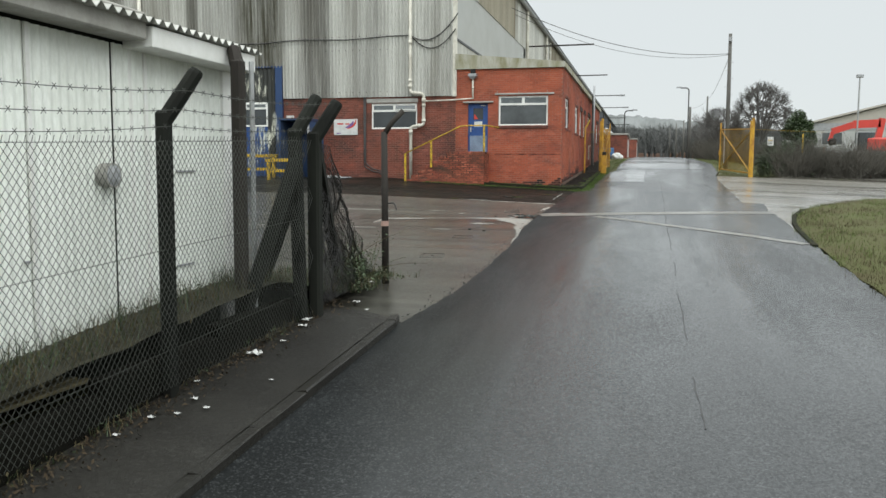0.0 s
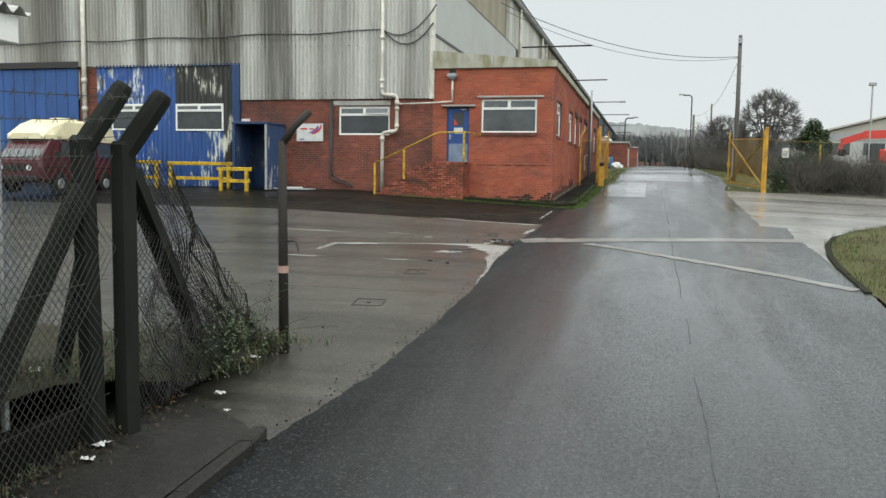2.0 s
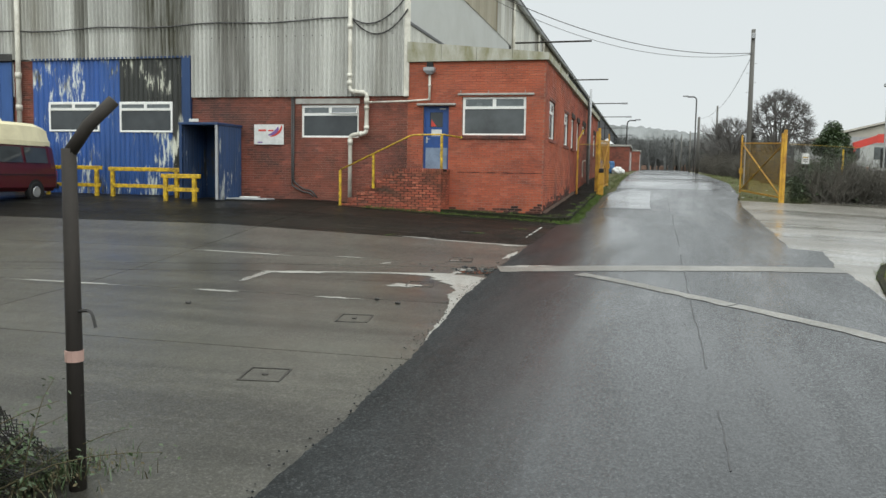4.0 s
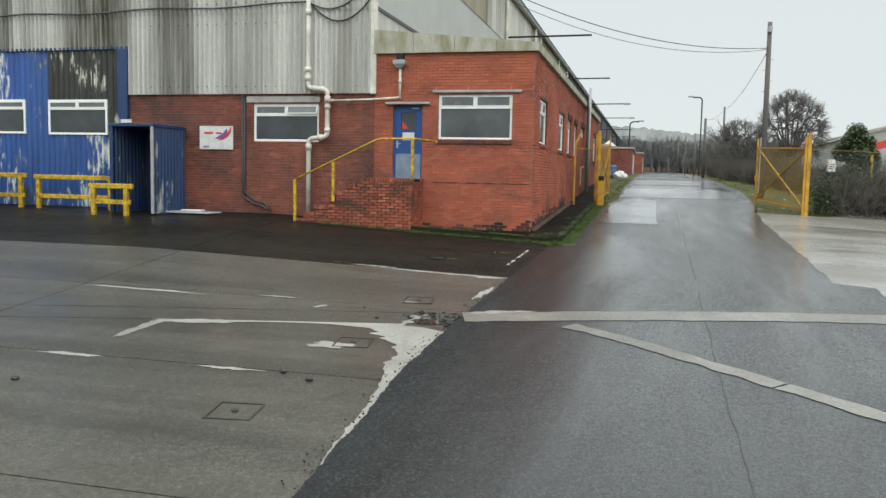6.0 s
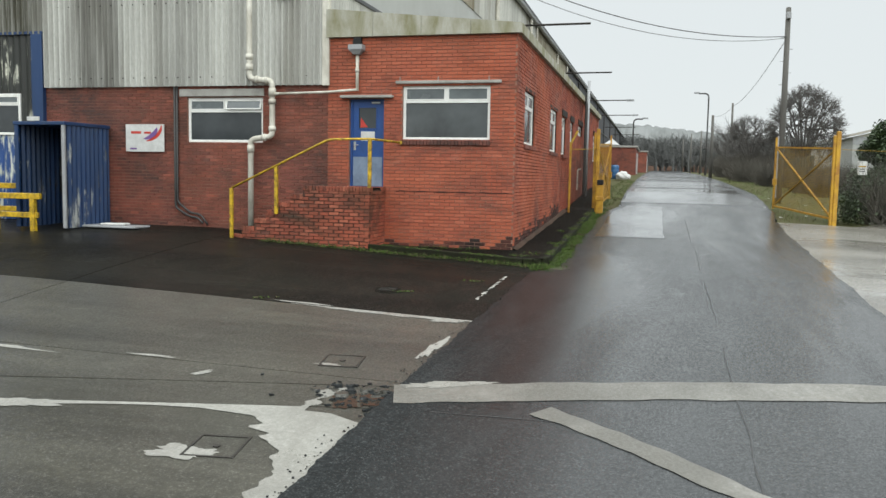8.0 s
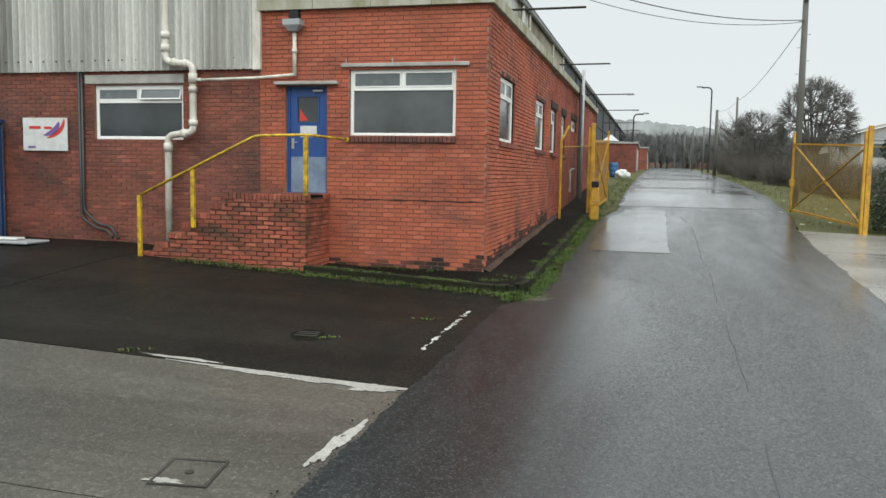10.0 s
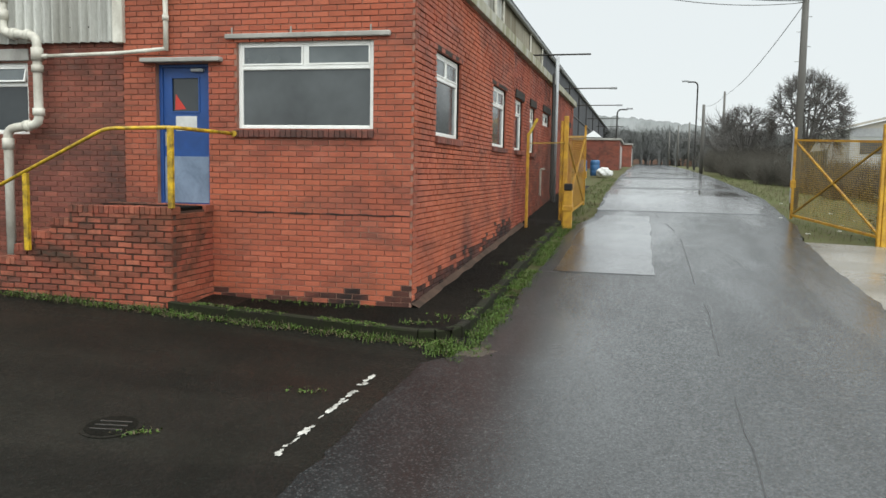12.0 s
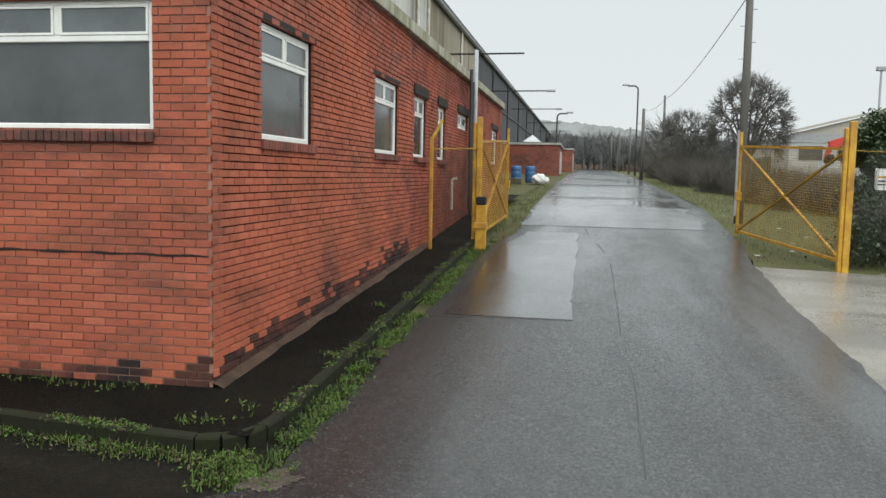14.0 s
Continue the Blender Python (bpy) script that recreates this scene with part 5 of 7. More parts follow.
part("swoosh", crescent(0.45, 0.62, 0.38, -80, 2, 0.07), red_paint, sg, "red curved stripe")
purple = worn("purple_print", (0.16, 0.08, 0.25), (0.1, 0.05, 0.16), 0.5, 0, 20, 3, 0.4, 0.05)
part("swoosh", crescent(0.44, 0.6, 0.3, -85, -5, 0.1), purple, sg, "purple curved stripe")
for a, b, c, d in ((0.15, 0.42, 0.42, 0.48), (0.5, 0.68, 0.42, 0.47), (0.12, 0.3, 0.05, 0.09)):
    part("lettering_bar", Mesh().box((a, -0.003, c), (b, -0.001, d)), red_paint if c > 0.2 else purple, sg)


# ---------------------------------------------------------------- blue cladding, lobby and loading door
bw = setting("wall_blue", Mesh().box((-21.15, FRONT_Y + 0.08, 2.0), (-15.06, FRONT_Y + 0.28, 6.7)), mortar_mat, "corrugated blue steel infill with peeling paint", "wall")
BW = ((-20.5, -18.5, 4.3, 5.3), (-17.7, -15.7, 4.28, 5.29))
xs = [-21.15, BW[0][0], BW[0][1], BW[1][0], BW[1][1], -15.08]
for i, (a, b) in enumerate(zip(xs, xs[1:])):
    for c, d in (((2.2, 4.29), (5.3, 6.72)) if i in (1, 3) else ((2.2, 6.72),)):
        ob = part("steel_sheet", corrugated(b - a, d - c, 0.19, 0.05, 6, True), blue_black if i == 4 or (i == 3 and c > 5) else blue_bare if i in (2, 3) else blue_paint, bw)
        ob.location = (a, FRONT_Y + 0.02, c)
part("top_trim", Mesh().slab((-21.2, FRONT_Y - 0.07, 6.7), (-15.0, FRONT_Y + 0.05, 6.77), 0.006), blue_box, bw)
part("side_trim", Mesh().slab((-15.32, FRONT_Y - 0.09, 2.2), (-15.0, FRONT_Y + 0.05, 6.7), 0.006), blue_box, bw)
for i, (a, b, c, d) in enumerate(BW):
    window(f"window_{i + 9}", (a, FRONT_Y - 0.1, c), 0, b - a, d - c, "blue wall windows", "white plastic window in peeling blue steel", pane_dark, 2, 0.26)
big = tagged(new("door_2"), "tall blue steel loading door, shut", "loading door", "", "structure")
for i in range(11):
    part("door_panel", Mesh().slab((-27.5 + i * 0.5, FRONT_Y - 0.02, 2.2), (-27.5 + i * 0.5 + 0.485, FRONT_Y + 0.05, 6.7), 0.02), blue_shutter, big)
part("door_header", Mesh().slab((-27.6, FRONT_Y - 0.12, 6.7), (-21.9, FRONT_Y + 0.05, 6.95), 0.01), black_pipe, big)

lob = thing("porch_box", (-13.8, 30.2, 2.15), "worn blue steel porch box with an open dark doorway", "porch")
o = Vector(lob.location)
side_ = corrugated(1.5, 2.3, 0.15, 0.04, 6, True)
side_.v = [tuple(pose(0.6, 0, 0, 0, 0, 90) @ Vector(v)) for v in side_.v]
part("side_panel", side_, blue_box, lob)
side2 = corrugated(1.5, 2.3, 0.15, 0.04, 6, True)
side2.v = [tuple(pose(-0.62, 0, 0, 0, 0, 90) @ Vector(v)) for v in side2.v]
part("side_panel", side2, blue_box, lob)
part("roof_panel", Mesh().slab((-0.7, -0.04, 2.28), (0.66, 1.52, 2.36), 0.01), blue_box, lob)
part("corner_post", Mesh().slab((0.56, -0.03, 0), (0.64, 0.06, 2.29), 0.01), grey_paint, lob, "bare grey corner post")
part("corner_post", Mesh().slab((-0.68, -0.03, 0), (-0.58, 0.06, 2.29), 0.01), blue_box, lob)
part("rear_panel", Mesh().box((-0.6, 1.44, 0), (0.56, 1.5, 2.28)), blue_box, lob)
part("label_plate", Mesh().slab((-0.3, -0.06, 2.37), (0.02, -0.03, 2.46), 0.004), litter_mat, lob, "small white plate")
part("inner_door", Mesh().slab((0.1, 1.2, 0), (0.2, 1.42, 2.1), 0.01), grey_paint, lob)
pl = thing("drain_tray", (-12.5, 31.0, ground_z(-12.5, 31.0)), "pale metal tray lying flat beside the wall", "tray")
part("tray", Mesh().slab((-0.7, -0.3, 0.0), (0.7, 0.3, 0.05), 0.015), grey_paint, pl)
part("lid", Mesh().slab((-0.3, -0.16, 0.05), (0.3, 0.12, 0.1), 0.02, pose(0, 0, 0, 0, 0, 9)), litter_mat, pl)


def barrier(x0, x1, y, h, low_=True):
    th = thing("barrier", ((x0 + x1) / 2, y, ground_z((x0 + x1) / 2, y)), "chipped yellow steel barrier standing before the wall", "barrier", "yellow barriers")
    w = (x1 - x0) / 2
    part("top_rail", Mesh().slab((-w, -0.05, h - 0.13), (w, 0.05, h), 0.012), yellow, th)
    if low_:
        part("lower_rail", Mesh().slab((-w + 0.06, -0.03, 0.28), (w - 0.06, 0.03, 0.4), 0.01), yellow, th)
    for x in (-w + 0.14, w - 0.2):
        part("post", Mesh().slab((x - 0.06, -0.055, -0.05), (x + 0.06, 0.055, h - 0.13), 0.01), yellow, th)
    return th


barrier(-20.2, -17.95, 31.1, 0.98)
barrier(-17.68, -14.95, 31.1, 0.95)
barrier(-14.95, -13.62, 29.95, 0.82)


# ---------------------------------------------------------------- camper van
def van():
    th = thing("camper_van", (-20.0, 28.3, ground_z(-19.3, 28.3)), "maroon camper van with grubby cream high roof, parked", "van")
    th.rotation_euler = (0, 0, radians(3))

    def shell(stations, mat, name, label=""):
        m, k = Mesh(), None
        for y, prof in stations:
            ring = [(x, y, z) for x, z in prof] + [(-x, y, z) for x, z in reversed(prof)]
            k = len(ring)
            m.v += ring
        for i in range(len(stations) - 1):
            m.f += [(i * k + j, i * k + (j + 1) % k, (i + 1) * k + (j + 1) % k, (i + 1) * k + j) for j in range(k)]
        e = len(stations) - 1
        m.f += [tuple(range(k))[::-1], tuple(e * k + j for j in range(k))]
        return part(name, m, mat, th, label, False)

    low_ = [(0.78, 0.32), (0.9, 0.45), (0.92, 0.8), (0.9, 1.05)]
    shell([(-2.28, [(0.7, 0.4), (0.82, 0.5), (0.84, 0.8), (0.8, 0.98)]), (-2.1, low_), (2.1, low_), (2.22, [(0.74, 0.4), (0.85, 0.5), (0.86, 0.8), (0.84, 1.05)])], maroon, "lower_body")
    cab = lambda s: [(0.9, 1.05), (0.88, 1.2), (0.78 * s, 1.78), (0.7 * s, 1.84)]
    shell([(-2.12, [(0.8, 1.0), (0.8, 1.02), (0.78, 1.06), (0.7, 1.08)]), (-1.5, cab(0.97)), (1.9, cab(1.0)), (2.18, [(0.84, 1.05), (0.82, 1.2), (0.72, 1.7), (0.66, 1.76)])], maroon, "upper_body")
    top = lambda s, h: [(0.8 * s, 1.76), (0.8 * s, 1.9), (0.7 * s, h - 0.1), (0.55 * s, h)]
    shell([(-1.75, top(0.86, 1.95)), (-1.35, top(0.96, 2.25)), (-0.7, top(1.0, 2.46)), (1.5, top(1.0, 2.46)), (1.98, top(0.96, 2.35)), (2.1, top(0.9, 2.1))], cream, "high_roof", "grubby cream fibreglass roof")
    part("roof_hatch", Mesh().slab((-0.3, -0.2, 2.44), (0.3, 0.5, 2.54), 0.03), cream, th)
    for y0, y1 in ((-1.25, -0.5), (-0.38, 0.62), (0.75, 1.75)):
        for s in (1, -1):
            part("side_window", Mesh().add([(s * 0.9, y0, 1.22), (s * 0.9, y1, 1.22), (s * 0.808, y1, 1.7), (s * 0.808, y0 + (0.15 if y0 < -1 else 0), 1.7)], [(0, 1, 2, 3)][:1]), pane_dark, th)
    part("windscreen", Mesh().add([(-0.74, -2.09, 1.14), (0.74, -2.09, 1.14), (0.66, -1.58, 1.72), (-0.66, -1.58, 1.72)], [(0, 1, 2, 3)]), pane_grey, th)
    part("bumper", Mesh().slab((-0.86, -2.42, 0.4), (0.86, -2.25, 0.56), 0.03), rubber, th)
    part("bumper", Mesh().slab((-0.86, 2.2, 0.4), (0.86, 2.34, 0.56), 0.03), rubber, th)
    part("grille", Mesh().slab((-0.6, -2.3, 0.72), (0.6, -2.26, 0.9), 0.01), rubber, th)
    for s in (-0.52, 0.52):
        part("headlight", Mesh().tube([(s, -2.26, 0.81), (s, -2.33, 0.81)], 0.09, 14), litter_mat, th)
    for s in (-0.78, 0.78):
        part("tail_light", Mesh().slab((s - 0.06, 2.2, 0.7), (s + 0.06, 2.26, 1.0), 0.01), red_paint, th)
    part("trim_line", Mesh().box((0.915, -2.0, 0.83), (0.935, 2.05, 0.86)), rubber, th)
    part("door_seam", Mesh().box((0.905, -0.46, 0.45), (0.926, -0.445, 1.1)), rubber, th)
    for y in (-1.32, 1.14):
        for s in (0.83, -0.83):
            w = part("wheel", Mesh().tube([(s - 0.11, y, 0.31), (s - 0.09, y, 0.31), (s + 0.09, y, 0.31), (s + 0.11, y, 0.31)], [0.27, 0.31, 0.31, 0.27], 20), rubber, th)
            part("rim", Mesh().tube([(s + 0.1 * (1 if s > 0 else -1), y, 0.31), (s + 0.125 * (1 if s > 0 else -1), y, 0.31)], [0.19, 0.15], 16), steel_mat, w)
            part("wheel_arch", Mesh().tube([(s * 1.11 - 0.01, y, 0.34), (s * 1.11 + 0.004, y, 0.34)], 0.36, 20), rubber, th)
    part("wing_mirror", Mesh().slab((0.92, -1.6, 1.18), (1.1, -1.52, 1.36), 0.02), rubber, th)


van()


# ---------------------------------------------------------------- chain-link, posts and wire at the plot
def mesh_wires(p0, p1, za, zb, height, pitch, r, warp=None, keep=None):
    """Woven wire between two ground points: two families of slanting wires."""
    m = Mesh()
    a, b = Vector((*p0, 0)), Vector((*p1, 0))
    L = (b - a).length
    n = int((L + height) / pitch) + 1
    out = Vector((-(b - a).y, (b - a).x, 0)).normalized()

    def place(u, v, e):
        q = a.lerp(b, u / L)
        z = za + (zb - za) * u / L + v
        q = Vector((q.x, q.y, z)) + out * e
        return warp(q, u, v) if warp else q

    for fam in (1, -1):
        for i in range(-int(height / pitch) - 1, n):
            u0 = i * pitch
            pts = []
            k = 16 if warp else 3
            for j in range(k + 1):
                v = height * j / k
                u = u0 + v * 0.82 if fam > 0 else u0 + height * 0.82 - v * 0.82
                if 0 <= u <= L and (keep is None or keep(u, v)):
                    pts.append(place(u, v, fam * r * 0.8))
                else:
                    if len(pts) > 1:
                        m.tube(pts, r, 3, False)
                    pts = []
            if len(pts) > 1:
                m.tube(pts, r, 3, False)
    return m


def cranked_post(at, top, lean, w, label, arm=0.45, mat=post_mat, tilt=0.0):
    th = thing("fence_post", at, label, "fence post", "cranked fence posts")
    h = top - at[2]
    shaft = Mesh().slab((-w / 2, -w / 2, -0.3), (w / 2, w / 2, h + 0.02), 0.028)
    sk = lambda v: (v[0] + tilt * v[2], v[1], v[2])
    shaft.v = [sk(v) for v in shaft.v]
    part("shaft", shaft, mat, th)
    d = Vector((lean[0], lean[1], 0)).normalized()
    a, b = Vector((tilt * h, 0, h - 0.08)), Vector((tilt * h + d.x * arm * 0.62, d.y * arm * 0.62, h + arm * 0.8))
    part("arm", Mesh().tube([a, a.lerp(b, 0.3), a.lerp(b, 0.93), a.lerp(b, 0.985), b], [w * 0.56, w * 0.58, w * 0.54, w * 0.46, w * 0.3], 9), mat, th)
    return th


lab = "dark damp concrete post with a cranked arm in the chain-link"
cranked_post((-4.26, 3.2, rise(3.2) + 0.4), rise(3.2) + 2.62, (0.8, 0.5), 0.12, lab)
cranked_post((-4.26, 6.64, rise(6.64) + 0.4), 2.97, (0.75, 0.6), 0.125, lab, 0.48)
cranked_post((-4.24, 9.42, rise(9.5) + 0.1), 2.96, (0.6, 0.8), 0.145, lab, 0.52, tilt=-0.025)
cranked_post((-4.18, 9.74, rise(9.9) + 0.1), 2.93, (0.75, 0.65), 0.155, lab, 0.5)
th = cranked_post((-4.62, 8.65, rise(8.6) + 0.4), 3.68, (-0.6, 0.5), 0.14, "tall dark timber post near the shed corner", 0.2, timber_dark)
part("steel_tube", Mesh().tube([(0.02, 0.28, -0.3), (0.02, 0.28, 2.9)], 0.03, 8), steel_mat, th, "thin galvanised tube")


def brace(name_label, a, b, w=0.14):
    th = thing("brace", a, name_label, "brace", "fence braces")
    part("strut", Mesh().bar((0, 0, -0.2), tuple(Vector(b) - Vector(a)), w, w), post_mat, th)


brace("stout dark concrete strut leaning against the corner post", (-4.57, 8.4, rise(8.4) + 0.4), (-4.26, 9.36, 2.6), 0.12)
brace("thin dark concrete strut behind the corner post", (-5.3, 10.2, rise(10.2) + 0.25), (-4.3, 9.5, 2.3), 0.1)
brace("dark concrete strut leaning back to the last post", (-4.72, 12.0, rise(12) + 0.05), (-4.2, 9.86, 2.7), 0.13)
pole = thing("fence_post", (-4.24, 12.72, rise(12.8)), "thin rusty steel post with cranked top, standing alone", "fence post", "cranked fence posts")
part("shaft", Mesh().tube([(0, 0, -0.2), (-0.01, 0, 1.25), (-0.02, 0, 2.42)], [0.062, 0.055, 0.05], 10), timber_dark, pole, "", True)
part("arm", Mesh().tube([(-0.02, 0, 2.38), (0.1, 0.05, 2.58), (0.26, 0.12, 2.76)], 0.045, 8), timber_dark, pole, "", True)
part("band", Mesh().tube([(-0.01, 0, 0.92), (-0.01, 0, 1.0)], 0.064, 10), worn("faded_pink_tape", (0.4, 0.26, 0.22), (0.25, 0.17, 0.14), 0.7), pole, "faded pale tape band")
hk = Mesh().tube(bent([(0.03, 0, 1.28), (0.16, -0.03, 1.3), (0.2, -0.04, 1.18)], 0.05), 0.012, 5)
part("wire_hook", hk, black_pipe, pole)

fence = thing("chain_link_fence", (-4.24, 0, rise(5)), "weathered chain-link fence between cranked concrete posts", "fence")
fo = Vector(fence.location)
w_main = mesh_wires((-4.17, -4.0), (-4.15, 9.6), rise(-4) + 0.56, rise(9.6) + 0.22, 2.15, 0.066, 0.0028)
w_main.v = [tuple(Vector(v) - fo) for v in w_main.v]
part("wire_mesh", w_main, wire_mat, fence)
for f_ in (0.3, 1.2, 2.14):
    part("line_wire", Mesh().tube([Vector((-4.235, -4, rise(-4) + 0.56 + f_)) - fo, Vector((-4.235, 9.6, rise(9.6) + 0.22 + f_)) - fo], 0.003, 4), wire_mat, fence)
tips = Mesh()
for i in range(200):
    y = -4 + 13.6 * i / 200
    z = rise(-4) + 0.56 + (rise(9.6) + 0.22 - rise(-4) - 0.56) * i / 200 + 2.14
    tips.tube([Vector((-4.24, y, z)) - fo, Vector((-4.235, y + 0.012, z + 0.05)) - fo], 0.003, 3)
tagged(part("wire_ends", tips, wire_mat, fence), "", "", "", "stuff")
for k, (dx, dz) in enumerate(((0.06, 0.02), (0.16, 0.16), (0.25, 0.32))):
    bw_ = Mesh()
    ya, yb = -4.0, 9.9
    pts = []
    for i in range(90):
        y = ya + (yb - ya) * i / 89
        z = rise(3.2) + 2.62 + (2.98 - rise(3.2) - 2.62) * (y - 3.2) / 6.4
        f3 = (y - 3.2) / 3.35 % 1
        pts.append(Vector((-4.26 + dx, y + 0.1, z + dz - 0.05 * 4 * f3 * (1 - f3))) - fo)
    bw_.tube(pts, 0.004, 4)
    for p in pts[::1]:
        bw_.tube([p + Vector((-0.01, -0.01, -0.022)), p + Vector((0.01, 0.012, 0.022))], 0.003, 3)
        bw_.tube([p + Vector((0.012, 0.014, -0.02)), p + Vector((-0.01, 0.0, 0.022))], 0.003, 3)
    part("barbed_wire", bw_, wire_mat, fence)

ret = thing("chain_link_fence", (-4.4, 9.6, rise(9.6) + 0.3), "chain-link return running back to the shed corner", "fence")
ro = Vector(ret.location)
wr = mesh_wires((-4.35, 9.5), (-8.5, 10.2), rise(9.6) + 0.45, rise(9.6) + 0.45, 2.0, 0.07, 0.0021)
wr.v = [tuple(Vector(v) - ro) for v in wr.v]
part("wire_mesh", wr, wire_mat, ret)


def slump(q, u, v):
    k = u / 2.9
    drop = max(0.06, min(1.0, (2.7 - 0.88 * u) / 2.1))
    off = 0.25 * noise.noise((u * 1.7, v * 1.7, 3)) + 0.12 * noise.noise((u * 5, v * 5, 8))
    return Vector((q.x - 0.12 * v * k + off * (0.3 + 0.6 * k), q.y + 0.12 * noise.noise((u * 3, v * 3, 12)), rise(10.5) + 0.2 + v * drop + 0.06 * off))


fall = thing("collapsed_fence", (-4.35, 10.0, rise(10) + 0.2), "torn chain-link slumped towards the lone post", "fence")
so_ = Vector(fall.location)
ws = mesh_wires((-4.24, 9.9), (-4.4, 13.0), 0, 0, 2.1, 0.055, 0.0042, slump)
ws.v = [tuple(Vector(v) - so_) for v in ws.v]
part("wire_mesh", ws, black_pipe, fall)
ws2 = mesh_wires((-4.34, 10.6), (-4.5, 12.8), 0, 0, 1.6, 0.06, 0.004, lambda q, u, v: slump(q, u + 0.75, v) + Vector((-0.12 + 0.2 * noise.noise((u * 4, v * 3, 30)), 0.1, -0.08)))
ws2.v = [tuple(Vector(v) - so_) for v in ws2.v]
part("wire_mesh", ws2, black_pipe, fall, "darker rusted fold of mesh")


# ---------------------------------------------------------------- white shed behind the fence
def white_shed():
    base = rise(7) + 0.5
    x, y1, top = -5.12, 9.32, 3.72
    th = thing("storage_shed", (x, 4, base), "off-white corrugated sheet shed with a cement roof edge", "shed")
    o = Vector(th.location)
    s1 = corrugated(2.0, top - base - 0.1, 0.105, 0.022, 6, True)
    s1.v = [tuple(pose(0, 0, 0, 0, 0, 90) @ Vector(v)) for v in s1.v]
    me = s1.make("wall_sheet", white_sheet)
    for i in range(6):
        ob = new("wall_sheet", me)
        ob.parent = th
        ob.location = (0.0 - 0.012 * (i % 2), y1 - 0.18 - 2.02 * (i + 1) - o.y, 0.05)
    nside = corrugated(3.4, top - base - 0.1, 0.105, 0.022, 6, True)
    nside.v = [tuple(pose(0, y1 - 0.05 - o.y, 0.05, 0, 0, 180) @ Vector(v)) for v in nside.v]
    part("wall_sheet", nside, white_sheet, th)
    part("corner_post", Mesh().slab((-0.1, y1 - 0.2 - o.y, -0.2), (0.05, y1 - o.y, top - base), 0.01), white_upvc, th)
    part("inner_box", Mesh().box((-3.4, -9, -0.3), (-0.05, y1 - 0.12 - o.y, top - base)), post_mat, th)
    part("fascia", Mesh().slab((0.0, 3.3, top - base - 0.08), (0.34, y1 + 0.06 - o.y, top - base + 0.12), 0.01), white_upvc, th, "white fascia board")
    for i in range(4):
        part("fascia", Mesh().slab((0.0, 3.29 - 2.4 * (i + 1), top - base - 0.02), (0.3, 3.29 - 2.4 * i - 0.02, top - base + 0.24), 0.015), lintel_mat, th, "stained grey cement fascia")
    rf = corrugated(14.1, 3.8, 0.15, 0.06, 6)
    rf.v = [tuple(Matrix(((0, 0, -1, 0.4), (1, 0, 0, y1 + 0.12 - o.y - 14.1), (0, -1, 0.14, top - base + 0.13), (0, 0, 0, 1))) @ Vector(v)) for v in rf.v]
    part("roof_sheet", rf, clad_grey, th)
    v = part("vent", Mesh().tube([(0.0, 6.95 - o.y, 2.42 - base), (0.12, 6.95 - o.y, 2.42 - base)], 0.115, 20), lintel_mat, th, "round grey vent cowl")
    part("vent_cap", Mesh().tube([(0.12, 6.95 - o.y, 2.42 - base), (0.15, 6.95 - o.y, 2.42 - base)], [0.1, 0.05], 20), grey_paint, v)
    for a, b, z in ((8.1, 8.45, 1.42), (8.15, 8.5, 2.45), (5.9, 5.96, 1.7)):
        part("latch_bar", Mesh().box((0.012, a - o.y, z - base), (0.03, b - o.y, z - base + 0.02)), grey_paint, th)
    for yy in (7.35, 7.6, 6.0, 4.8):
        part("joint_strip", Mesh().slab((0.0, yy - o.y, 0.03), (0.03, yy + 0.045 - o.y, top - base - 0.05), 0.004), white_upvc, th)


white_shed()
pal = thing("timber_pallet", (-4.75, 5.2, rise(5.2) + 0.55), "broken timber slats lying beside the shed", "pallet")
for i in range(5):
    part("slat", Mesh().slab((-0.25 + i * 0.1, -0.7, 0.02), (-0.18 + i * 0.1, 0.7, 0.05), 0.005, pose(0, 0, 0, 0, 0, 4 * math.sin(i))), weed_dry, pal)


